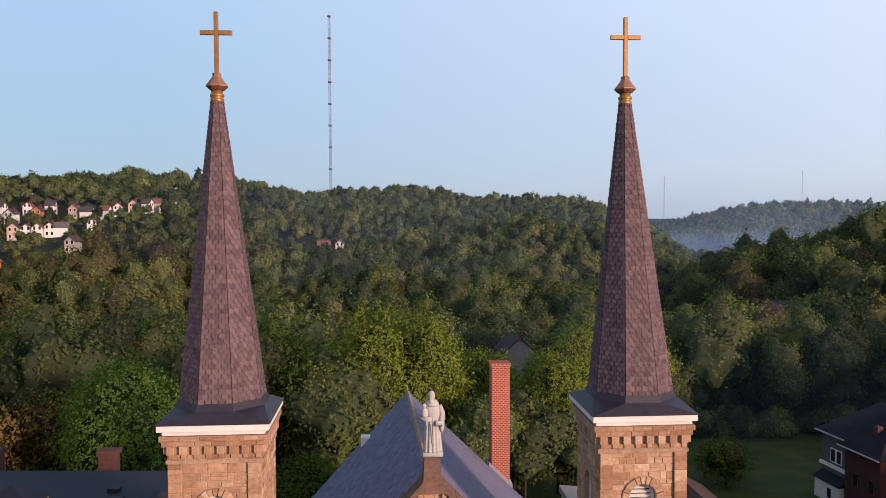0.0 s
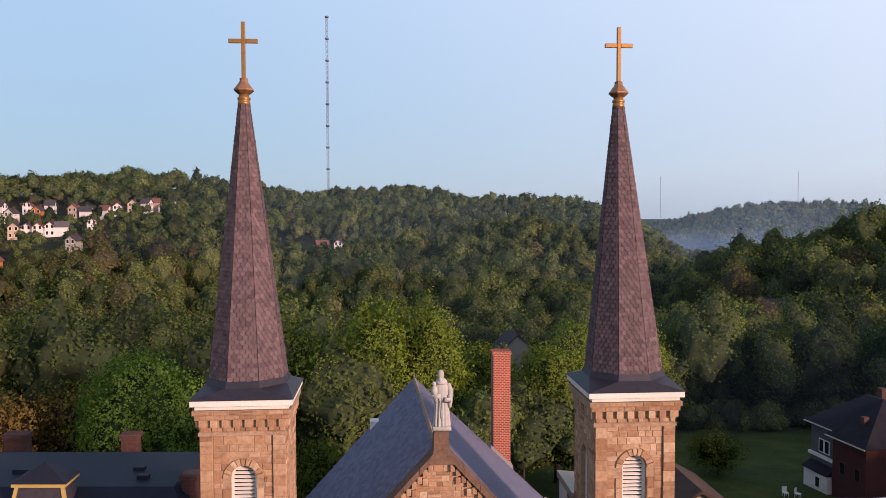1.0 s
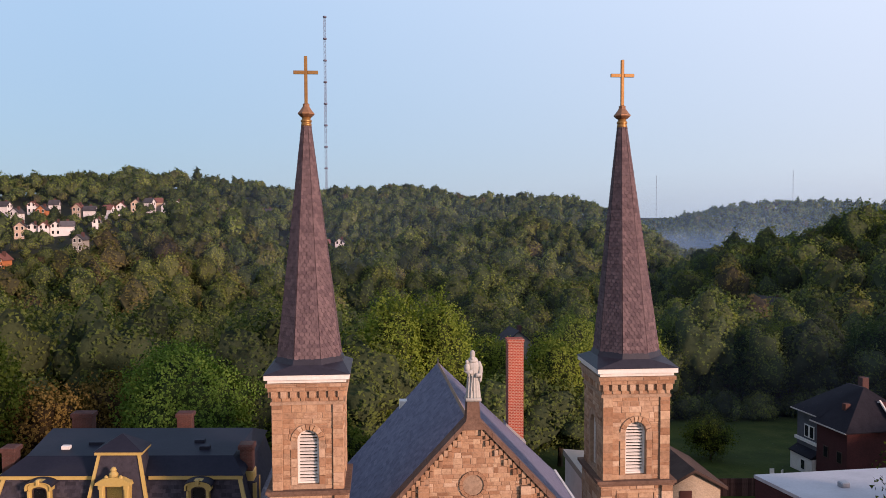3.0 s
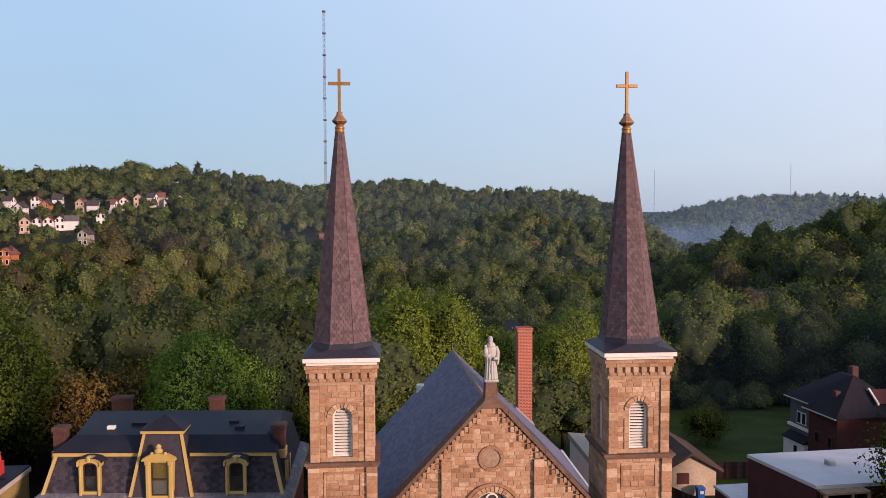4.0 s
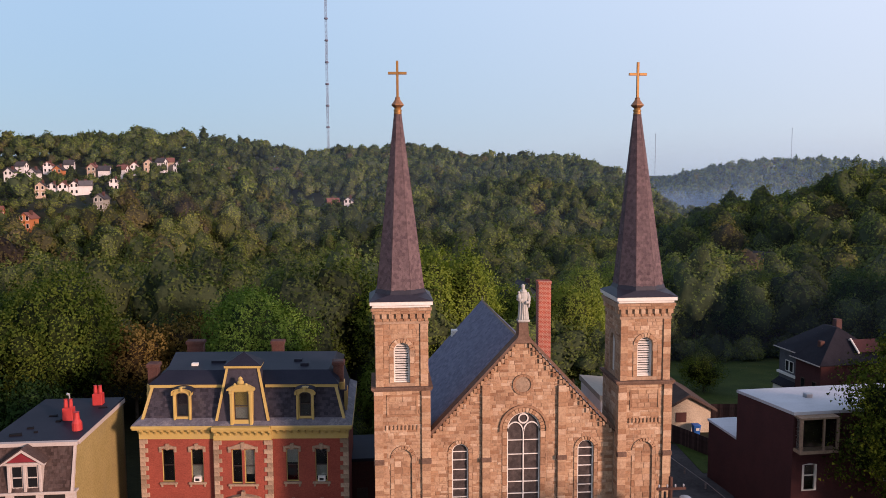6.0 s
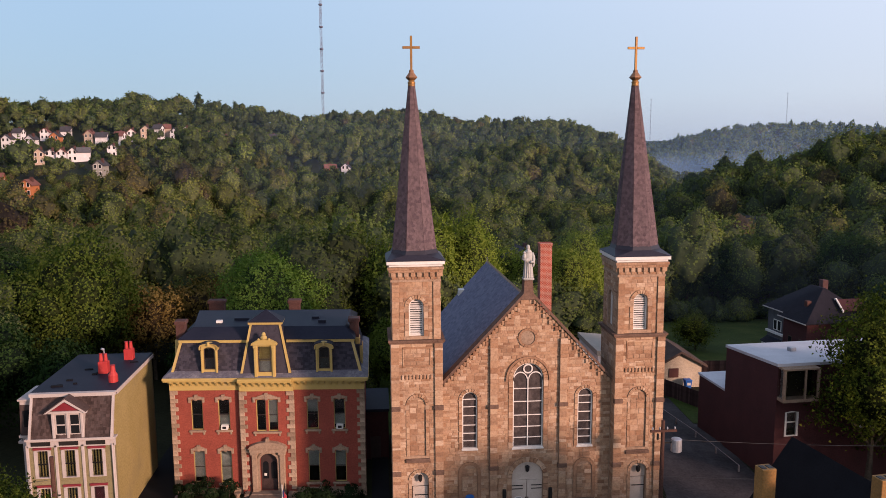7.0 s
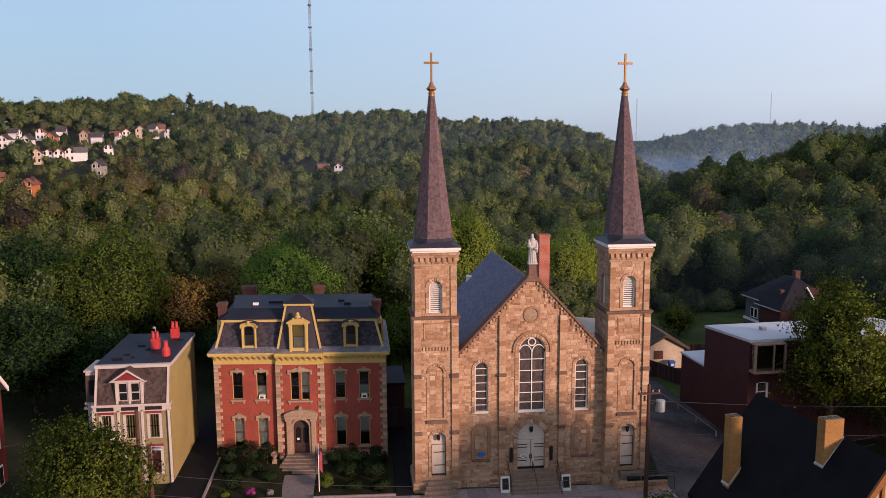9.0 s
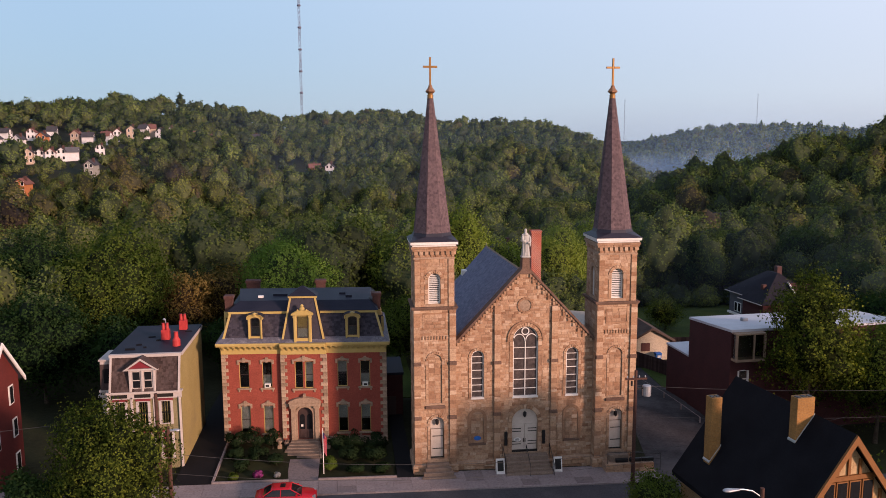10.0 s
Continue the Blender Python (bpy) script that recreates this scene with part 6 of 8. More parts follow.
    rail = M_DOORDARK if fm is not M_TRIMSTONE else fm
    zm = (z0 + z1) / 2
    part("meeting_rail", Acc().box(cx - hw + 0.06, cx + hw - 0.06, y + 0.1, y + 0.18, zm - 0.025, zm + 0.025), rail, fr)
    part("pane", arch_pane(Acc(), (cx, hw, zm, z1 - rise, rise), y + 0.135, y + 0.145, 0.05), M_GLASS, fr)
    part("pane", Acc().box(cx - hw + 0.06, cx + hw - 0.06, y + 0.165, y + 0.175, z0 + 0.05, zm), M_GLASS, fr)
    # room darkness put in as a near-black sheet behind the panes
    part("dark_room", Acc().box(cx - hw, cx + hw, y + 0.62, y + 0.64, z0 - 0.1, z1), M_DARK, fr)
    if blind:
        part("blind", Acc().box(cx - hw + 0.05, cx + hw - 0.05, y + 0.24, y + 0.26, z1 - (z1 - z0) * blind, z1), M_BLIND, fr)
    if ac:
        part("air_conditioner", Acc().bbox(cx - 0.27, cx + 0.27, y - 0.14, y + 0.3, z0 + 0.05, z0 + 0.38, 0.03), M_WHITE, fr, "white window air conditioner")
        part("grille", Acc().bbox(cx - 0.15, cx + 0.15, y - 0.155, y - 0.141, z0 + 0.12, z0 + 0.31, 0.005), M_IRON, fr)


def hood(parent, cx, z, hw, y, peak=0.0):
    """Stone window head with ears and a keystone."""
    a = Acc()
    w = hw + 0.18
    a.bbox(cx - w, cx + w, y - 0.14, y, z + 0.06, z + 0.2, 0.03)
    a.bbox(cx - w, cx - w + 0.2, y - 0.12, y, z - 0.2, z + 0.06, 0.03)
    a.bbox(cx + w - 0.2, cx + w, y - 0.12, y, z - 0.2, z + 0.06, 0.03)
    a.ext([(cx - w * 0.8, z + 0.2), (cx + w * 0.8, z + 0.2), (cx + w * 0.3, z + 0.28 + peak), (cx, z + 0.34 + peak), (cx - w * 0.3, z + 0.28 + peak)], y - 0.12, y)
    a.ext([(cx - 0.09, z - 0.02), (cx + 0.09, z - 0.02), (cx + 0.12, z + 0.42 + peak), (cx - 0.12, z + 0.42 + peak)], y - 0.18, y)
    part("window_head", a, M_TRIMSTONE, parent, "carved stone window head")


def sill(parent, cx, z, hw, y):
    a = Acc().bbox(cx - hw - 0.2, cx + hw + 0.2, y - 0.16, y + 0.12, z - 0.14, z, 0.03)
    for s in (-1, 1):
        a.bbox(cx + s * (hw + 0.05) - 0.07, cx + s * (hw + 0.05) + 0.07, y - 0.12, y, z - 0.34, z - 0.14, 0.03)
    part("window_sill", a, M_TRIMSTONE, parent)


RW, RD, RT = 7.5, 10.7, 8.6
BW, BY = 2.08, -0.34
wins = [-5.52, -3.42, 3.48, 5.58]
up, lo = (5.32, 7.78), (0.95, 3.6)
hl = [(x, 0.45, lo[0], lo[1] - 0.12, 0.12) for x in wins] + [(x, 0.45, up[0], up[1] - 0.12, 0.12) for x in wins]
wa = Acc()
wall(wa, -RW, -BW, -1.2, lambda x: RT, [h for h in hl if h[0] < 0], 0, 0.4)
body_r = part("wall", wa, M_REDBRICK, rect, "red painted brick walls")
wa = Acc()
wall(wa, BW, RW, -1.2, lambda x: RT, [h for h in hl if h[0] > 0], 0, 0.4)
part("wall", wa, M_REDBRICK, rect)
cu = [(-0.46, 0.38, 5.3, 7.75, 0.12), (0.46, 0.38, 5.3, 7.75, 0.12)]
dr = (0.0, 0.7, 0.35, 2.85, 0.7)
wa = Acc()
wall(wa, -BW, BW, -1.2, lambda x: RT, [*cu, dr], BY, BY + 0.5)
part("wall", wa, M_REDBRICK, rect, "projecting red brick entrance bay")
part("wall", Acc().box(-RW, -RW + 0.4, 0.4, RD, -1.2, RT), M_REDBRICK, rect)
part("wall", Acc().box(RW - 0.4, RW, 0.4, RD, -1.2, RT), M_REDBRICK, rect)
part("wall", Acc().box(-RW + 0.4, RW - 0.4, RD - 0.4, RD, -1.2, RT), M_REDBRICK, rect)
for a, b in ((-RW - 0.1, -BW), (BW, RW + 0.1)):
    part("foundation", Acc().bbox(a, b, -0.12, 0.0, -1.2, 0.55, 0.04), M_TRIMSTONE, rect, "pale stone foundation")
for i, x in enumerate(wins):
    sash(body_r, x, *lo, 0.45, 0, 0.12, (0.85, 0.95, 0.5, 0.55)[i], M_CREAM)
    sash(body_r, x, *up, 0.45, 0, 0.12, (0.0, 0.0, 0.45, 0.0)[i], M_CREAM, i in (1, 3))
    if i in (1, 3):
        part("half_curtain", Acc().box(x - 0.38, x + 0.38, 0.26, 0.28, up[0] + 0.3, up[0] + 1.2), M_BLIND, body_r, "white half curtain")
    for z0, z1, pk in ((*lo, 0.08), (*up, 0.0)):
        hood(body_r, x, z1, 0.45, 0, pk)
        sill(body_r, x, z0, 0.45, 0)
for h, bl in zip(cu, (0.0, 0.75)):
    sash(body_r, h[0], 5.3, 7.87, 0.38, BY, 0.12, bl, M_CREAM)
hood(body_r, 0, 7.87, 0.9, BY, 0.12)
sill(body_r, 0, 5.3, 0.9, BY)
# quoins
qa, qb = mesh_of("quoin", Acc().bbox(0, 0.62, -0.07, 0.1, 0, 0.31, 0.03), M_QUOIN), mesh_of("quoin", Acc().bbox(0, 0.40, -0.07, 0.1, 0, 0.31, 0.03), M_QUOIN)
for k in range(24):
    z = 0.55 + 0.333 * k
    me, w = (qa, 0.62) if k % 2 else (qb, 0.40)
    for x, y, left in ((-RW - 0.06, 0, True), (RW + 0.06, 0, False), (-BW - 0.05, BY, True), (BW + 0.05, BY, False)):
        same("quoin", me, body_r, Matrix.Translation((x if left else x - w, y, z)))
# entrance
ds = Acc()
for s in (-1, 1):
    ds.bbox(s * 1.08 - 0.22, s * 1.08 + 0.22, BY - 0.3, BY, 0.2, 3.7, 0.05)
    ds.bbox(s * 1.08 - 0.3, s * 1.08 + 0.3, BY - 0.4, BY, 3.5, 3.72, 0.04)
ds.bbox(-1.45, 1.45, BY - 0.42, BY, 3.72, 4.0, 0.05)
ds.ext([(-1.5, 4.0), (1.5, 4.0), (1.35, 4.22), (0.8, 4.45), (0, 4.58), (-0.8, 4.45), (-1.35, 4.22)], BY - 0.45, BY)
ds.ext([(-0.14, 4.5), (0.14, 4.5), (0.1, 4.85), (-0.1, 4.85)], BY - 0.4, BY - 0.1)
arch_frame(ds, dr, 0.0, 0.2, BY - 0.18, BY, False)
for s in (-1, 1):
    ds.ext([(s * 0.9, 2.8), (s * 0.9, 3.72), (s * 0.2, 3.72), (s * 0.6, 3.52), (s * 0.86, 3.1)], BY - 0.1, BY)
part("door_surround", ds, M_TRIMSTONE, rect, "carved stone doorway with curved pediment")
dd_r = part("door", arch_pane(Acc(), dr, BY + 0.3, BY + 0.38, 0.02), M_DOORDARK, rect, "dark panelled arched double door")
for s in (-1, 1):
    part("door_glass", arch_pane(Acc(), (s * 0.32, 0.22, 1.3, 2.5, 0.22), BY + 0.27, BY + 0.298), M_CARGLASS, dd_r)
    part("door_panel", Acc().bbox(s * 0.32 - 0.22, s * 0.32 + 0.22, BY + 0.27, BY + 0.3, 0.5, 1.15, 0.02), M_DOORDARK, dd_r)
part("door_notice", Acc().box(-0.45, -0.25, BY + 0.24, BY + 0.268, 1.55, 1.75), M_WHITE, dd_r)
# cornice with brackets
corn = part("cornice", Acc().box(-RW, RW, 0.31, 0.6, 8.6, 9.3), M_CREAM, rect, "cream yellow bracketed cornice")
for y0, x0, x1 in ((0, -RW, -BW), (BY, -BW, BW), (0, BW, RW)):
    e0, e1 = (0.36 if x0 == -RW else 0.0), (0.36 if x1 == RW else 0.0)
    part("frieze_board", Acc().box(x0 - e0 * 0.15, x1 + e1 * 0.15, y0 - 0.06, y0 + 0.3, RT - 0.05, 9.12), M_CREAM, corn)
    part("bed_moulding", Acc().box(x0 - e0 * 0.3, x1 + e1 * 0.3, y0 - 0.2, y0 + 0.3, 9.12, 9.36), M_CREAM, corn)
    part("corona", Acc().box(x0 - e0, x1 + e1, y0 - 0.55, y0 + 0.35, 9.36, 9.5), M_CREAM, corn)
    part("crown_moulding", Acc().bbox(x0 - e0 * 1.15, x1 + e1 * 1.15, y0 - 0.66, y0 + 0.35, 9.5, 9.68, 0.04), M_CREAM, corn)
for s in (-1, 1):
    a, b = sorted((s * (RW - 0.3), s * (RW + 0.4)))
    part("side_corona", Acc().box(a, b, 0.36, RD + 0.5, 9.36, 9.68), M_CREAM, corn)
    a, b = sorted((s * (RW - 0.3), s * (RW + 0.08)))
    part("side_frieze", Acc().box(a, b, 0.32, RD, RT - 0.05, 9.36), M_CREAM, corn)
bk = mesh_of("bracket", Acc().extx([(0, 0), (0, 0.42), (-0.42, 0.42), (-0.42, 0.3), (-0.16, 0.18), (-0.08, 0)], -0.07, 0.07), M_CREAM)
x = -RW + 0.2
while x < RW:
    y0 = BY if abs(x) < BW else 0
    same("bracket", bk, corn, Matrix.Translation((x, y0 - 0.06, 8.93)))
    x += 0.49
# gutter deck, mansard, upper roof
part("gutter_deck", Acc().loft([[(-RW - 0.4, -0.6, 9.69), (RW + 0.4, -0.6, 9.69), (RW + 0.4, RD + 0.5, 9.69), (-RW - 0.4, RD + 0.5, 9.69)],
                                [(-RW + 0.1, 0.1, 10.05), (RW - 0.1, 0.1, 10.05), (RW - 0.1, RD - 0.1, 10.05), (-RW + 0.1, RD - 0.1, 10.05)]]), M_LEAD, rect, "weathered grey sloping gutter deck")
mb, mt, mz0, mz1 = RW - 0.18, RW - 0.78, 10.0, 12.2
part("mansard", Acc().loft([[(-mb, 0.16, mz0), (mb, 0.16, mz0), (mb, RD - 0.2, mz0), (-mb, RD - 0.2, mz0)], [(-mt, 0.86, mz1), (mt, 0.86, mz1), (mt, RD - 0.8, mz1), (-mt, RD - 0.8, mz1)]]), M_MANSARD, rect, "dark slate mansard slope")
ms, slate_left = Acc(), 300
rows = 11
for k in range(rows):
    ta, tb = k / rows, min(1.0, (k + 1.15) / rows)
    x = -mb + 0.08 - (0.15 if k % 2 else 0)
    while x < mb - 0.1:
        w = 0.3
        xa, xb = max(x, -mb + 0.05 + 0.6 * tb), min(x + w - 0.012, mb - 0.05 - 0.6 * tb)
        x += w
        if xb - xa < 0.06:
            continue
        l = 0.02 + rngr.random() * 0.012
        p = [(xa, 0.16 + 0.7 * ta - l, mz0 + (mz1 - mz0) * ta), (xb, 0.16 + 0.7 * ta - l, mz0 + (mz1 - mz0) * ta), (xb, 0.16 + 0.7 * tb - 0.004, mz0 + (mz1 - mz0) * tb), (xa, 0.16 + 0.7 * tb - 0.004, mz0 + (mz1 - mz0) * tb)]
        vs, fs = p + [(xa, 0.16 + 0.7 * ta, mz0 + (mz1 - mz0) * ta), (xb, 0.16 + 0.7 * ta, mz0 + (mz1 - mz0) * ta)], [(0, 1, 2, 3), (4, 5, 1, 0)]
        if k > 2 and x < 4.5 and slate_left > 0:
            slate_left -= 1
            part("slate", Acc().add(vs, fs), M_MANSARD_P, rect)
        else:
            ms.add(vs, fs)
part("slate_covering", ms, M_MANSARD, rect, kind="stuff")
for s in (-1, 1):
    e = Acc().loft([[(s * (mb + 0.05), 0.0, mz0), (s * (mb - 0.16), 0.0, mz0), (s * (mb - 0.16), 0.2, mz0), (s * (mb + 0.05), 0.2, mz0)],
                    [(s * (mt + 0.05), 0.72, mz1), (s * (mt - 0.16), 0.72, mz1), (s * (mt - 0.16), 0.9, mz1), (s * (mt + 0.05), 0.9, mz1)]])
    part("hip_board", e, M_CREAM, rect, "cream corner board")
for a, b in ((-mt - 0.12, -1.55), (1.55, mt + 0.12)):
    part("curb_moulding", Acc().box(a, b, 0.66, 0.9, mz1 - 0.06, mz1 + 0.16), M_CREAM, rect, "cream moulding along the mansard's top")
rt = Acc().loft([[(-mt - 0.2, 0.6, mz1 + 0.17), (mt + 0.2, 0.6, mz1 + 0.17), (mt + 0.2, RD - 0.6, mz1 + 0.1), (-mt - 0.2, RD - 0.6, mz1 + 0.1)],
                 [(-5.9, 2.0, 13.1), (6.1, 2.0, 13.1), (6.4, 7.4, 13.22), (-6.6, 7.4, 13.22)]])
part("upper_roof", rt, M_TAR, rect, "low dark roll-roofed upper roof")
for x, y, w, d in ((-4.1, 3.1, 0.5, 0.35), (-2.1, 3.9, 1.8, 0.5), (3.6, 4.3, 0.6, 0.4), (4.2, 3.0, 0.6, 0.4)):
    part("roof_hatch", Acc().bbox(x - w / 2, x + w / 2, y, y + d, 13.1, 13.32, 0.02), M_WHITE if w == 0.5 else M_TAR, rect)
# dormers
for x in (-4.35, 4.5):
    hd = (x, 0.42, 10.2, 11.75, 0.22)
    da = Acc()
    wall(da, x - 0.62, x + 0.62, 10.02, lambda q: 12.0 + 0.2 * math.sqrt(max(0, 1 - (((q - x) / 0.62) ** 2) * 0.99)), [hd], -0.02, 0.1, cuts=[x - 0.62 + 0.155 * k for k in range(9)])
    d = part("dormer", da, M_CREAM, rect, "cream yellow arched dormer")
    part("dormer_body", Acc().ext([(x - 0.58, 10.05), (x + 0.58, 10.05), (x + 0.58, 11.95), (x, 12.15), (x - 0.58, 11.95)], 0.3, 1.2), M_MANSARD, d)
    part("dormer_cheek", Acc().box(x - 0.6, x - 0.45, 0.1, 0.32, 10.05, 11.95).box(x + 0.45, x + 0.6, 0.1, 0.32, 10.05, 11.95).box(x - 0.45, x + 0.45, 0.1, 0.32, 11.85, 12.02), M_CREAM, d)
    hm = Acc()
    arch_frame(hm, (x, 0.64, 11.78, 11.98, 0.26), 0.0, 0.1, -0.16, 0.3, False)
    part("dormer_hood", hm, M_CREAM, d)
    cap = Acc()
    arch_frame(cap, (x, 0.74, 12.0, 12.02, 0.27), 0.0, 0.045, -0.18, 0.9, False)
    part("hood_roof", cap, M_TAR, d, "dark hood covering")
    part("keystone", Acc().bbox(x - 0.11, x + 0.11, -0.24, 0.0, 12.12, 12.42, 0.05), M_CREAM, d)
    for s in (-1, 1):
        part("dormer_pilaster", Acc().bbox(x + s * 0.56 - 0.075, x + s * 0.56 + 0.075, -0.14, -0.02, 9.98, 11.75, 0.03), M_CREAM, d)
    sash(d, x, 10.2, 11.95, 0.4, -0.08, 0.22, 0.0, M_DOORDARK)
    part("half_curtain", Acc().box(x - 0.38, x + 0.38, 0.18, 0.19, 10.22, 11.0), M_GREYWOOD, d, "grey half curtain")
# middle pavilion: splayed slate face in a cream frame, pyramid cap, rich dormer
pv = part("pavilion", Acc().loft([[(-1.85, -0.2, 9.7), (1.85, -0.2, 9.7), (1.85, 1.6, 9.7), (-1.85, 1.6, 9.7)], [(-1.12, 0.45, 13.66), (1.12, 0.45, 13.66), (1.12, 1.9, 13.66), (-1.12, 1.9, 13.66)]]), M_MANSARD, rect, "tall slate pavilion roof")
for s in (-1, 1):
    part("pavilion_board", Acc().loft([[(s * 1.95, -0.28, 9.95), (s * 1.77, -0.28, 9.95), (s * 1.77, -0.1, 9.95), (s * 1.95, -0.1, 9.95)], [(s * 1.2, 0.36, 13.66), (s * 1.03, 0.36, 13.66), (s * 1.03, 0.5, 13.66), (s * 1.2, 0.5, 13.66)]]), M_CREAM, pv, "slanting cream corner board")
part("pavilion_cornice", Acc().box(-1.32, 1.32, 0.24, 2.05, 13.66, 13.84), M_CREAM, pv)
part("pavilion_cap", Acc().loft([[(-1.38, 0.18, 13.84), (1.38, 0.18, 13.84), (1.38, 2.1, 13.84), (-1.38, 2.1, 13.84)], [(-0.03, 1.1, 14.66), (0.03, 1.1, 14.66), (0.03, 1.16, 14.66), (-0.03, 1.16, 14.66)]]), M_TAR, pv)
hd = (0.0, 0.5, 10.08, 12.1, 0.0)
da = Acc()
wall(da, -0.82, 0.82, 9.7, lambda q: 12.3, [hd], -0.42, -0.3)
cd = part("dormer", da, M_CREAM, rect, "ornate cream dormer with crest")
part("dormer_body", Acc().box(-0.78, 0.78, -0.1, 0.7, 9.75, 12.3), M_CREAM, cd)
oc = Acc()
for s in (-1, 1):
    oc.bbox(s * 0.69 - 0.12, s * 0.69 + 0.12, -0.54, -0.42, 9.72, 12.0, 0.04)
    oc.bbox(s * 0.69 - 0.17, s * 0.69 + 0.17, -0.58, -0.42, 12.0, 12.24, 0.05)
oc.ext([(-1.0, 12.24), (1.0, 12.24), (0.95, 12.38), (0.55, 12.6), (0, 12.72), (-0.55, 12.6), (-0.95, 12.38)], -0.62, -0.2)
oc.lathe([(0.05, 12.64), (0.24, 12.74), (0.25, 12.86), (0.14, 12.98), (0.17, 13.08), (0.1, 13.2), (0.02, 13.24)], 0, -0.44, 10)
for s in (-1, 1):
    oc.lathe([(0.02, 12.5), (0.13, 12.58), (0.11, 12.7), (0.02, 12.77)], s * 0.4, -0.46, 8)
part("crest", oc, M_CREAM, cd, "carved cream scrolls and crest")
sash(cd, 0, 10.08, 12.1, 0.5, -0.5, 0.0, 0.0, M_DOORDARK)
part("half_curtain", Acc().box(-0.44, 0.44, -0.27, -0.26, 10.1, 10.95), M_BLIND, cd, "white half curtain")
# chimneys
for x, y, w, d, z0, z1, lab in ((-6.95, 2.3, 0.74, 0.8, 11.6, 13.6, "side"), (6.8, 2.6, 0.74, 0.8, 11.6, 13.65, "side"), (-5.6, 10.1, 1.35, 0.8, 11, 13.6, "rear"), (1.3, 10.2, 1.0, 0.8, 11, 13.55, "rear")):
    c = part("chimney", Acc().bbox(x - w / 2, x + w / 2, y - d / 2, y + d / 2, z0, z1, 0.02), M_OLDBRICK, rect, "weathered red brick chimney")
    part("chimney_cap", Acc().bbox(x - w / 2 - 0.1, x + w / 2 + 0.1, y - d / 2 - 0.1, y + d / 2 + 0.1, z1 - 0.28, z1 - 0.02, 0.05), M_OLDBRICK, c)
    if lab == "side":
        s = 1 if x > 0 else -1
        part("chimney_base", Acc().bbox(x - w / 2 - 0.08, x + w / 2 + 0.08, y - d / 2 - 0.1, y + d / 2 + 0.08, 11.55, 12.1, 0.04), M_CREAM, c, "cream painted chimney base")
        sd = part("side_dormer", Acc().box(*sorted((s * (mt - 0.1), s * (mb + 0.06))), 1.9, 3.3, 10.0, 11.55), M_MANSARD, rect, "dark slate-sided dormer")
        for yy in (1.86, 3.2):
            part("dormer_pilaster", Acc().box(*sorted((s * (mb - 0.1), s * (mb + 0.12))), yy, yy + 0.14, 10.0, 11.5), M_CREAM, sd)
# the plan is a little out of square
for ob in rect.children_recursive:
    if ob.data.users == 1:
        for v in ob.data.vertices:
            v.co.x -= 0.08 * max(0.0, v.co.y)
# entrance steps, walls and path
steps = thing("entrance_steps", "worn stone steps up to the rectory door", "steps", pose(-19.05, 6.2, 0.28, 0, 0, -4.6))
part("landing", Acc().bbox(-1.35, 1.35, -1.0, BY - 0.01, -1.0, 0.44, 0.03), M_STEP, steps)
for k in range(5):
    part("step", Acc().bbox(-1.42 - 0.11 * k, 1.42 + 0.11 * k, -1.0 - 0.56 * (k + 1), -1.0 - 0.56 * k, -1.0, 0.44 - 0.085 * (k + 1), 0.03), M_STEP, steps)
for s in (-1, 1):
    part("handrail", Acc().tube([(s * 1.3, -1.0, 0.44), (s * 1.3, -1.0, 1.3), (s * 1.6, -3.7, 0.9), (s * 1.6, -3.7, 0.0)], 0.025), M_IRON, steps, "thin black iron handrail")
for s in (-1, 1):
    part("cheek_wall", Acc().bbox(s * 1.72 - 0.2, s * 1.72 + 0.2, -0.98, BY - 0.01, -1.0, 0.4, 0.04), M_STEP, steps)
    part("urn", Acc().lathe([(0.2, 0.4), (0.2, 0.46), (0.1, 0.5), (0.22, 0.75), (0.26, 0.9), (0.2, 0.92)], s * 2.2, -1.7, 10).box(s * 2.2 - 0.18, s * 2.2 + 0.18, -1.88, -1.52, -0.5, 0.4), M_TRIMSTONE, steps, "pale stone urn")
# ---- street terrace: road, pavements, drives, lawns ----
def drape(name, poly, material, lift, label, category, nx=10, ny=10, thick=0.25, kind="structure"):
    """A slab over the ground between two edges: poly is four corners (x, y), counter-clockwise."""
    a = Acc()
    A, B, C, D = [Vector(p) for p in poly]
    vs = []
    for top in (lift, lift - thick):
        for j in range(ny + 1):
            for i in range(nx + 1):
                p = A.lerp(B, i / nx).lerp(D.lerp(C, i / nx), j / ny)
                vs.append((p.x, p.y, ground_z(p.x, p.y) + top))
    n = (nx + 1) * (ny + 1)
    fs = []
    for j in range(ny):
        for i in range(nx):
            k = j * (nx + 1) + i
            fs.append((k, k + 1, k + nx + 2, k + nx + 1))
            fs.append((n + k, n + k + nx + 1, n + k + nx + 2, n + k + 1))
    rim = [i for i in range(nx + 1)] + [(j + 1) * (nx + 1) - 1 for j in range(1, ny + 1)] + [ny * (nx + 1) + i for i in range(nx - 1, -1, -1)] + [j * (nx + 1) for j in range(ny - 1, 0, -1)]
    for p, q in zip(rim, rim[1:] + rim[:1]):
        fs.append((p, q, q + n, p + n))
    a.add(vs, fs)
    return solo(name, a, material, label, category, kind=kind)


KERB = -5.0
drape("road", [(-160, -13.2), (160, -13.2), (160, KERB - 0.16), (-160, KERB - 0.16)], M_ASPHALT, 0.012, "dark asphalt street with worn patches", "road", 60, 2)
drape("alley", [(10.4, KERB - 0.16), (20.9, KERB - 0.16), (22.4, 29.0), (17.6, 29.0)], M_ALLEY, 0.022, "worn grey asphalt side alley", "road", 4, 16)
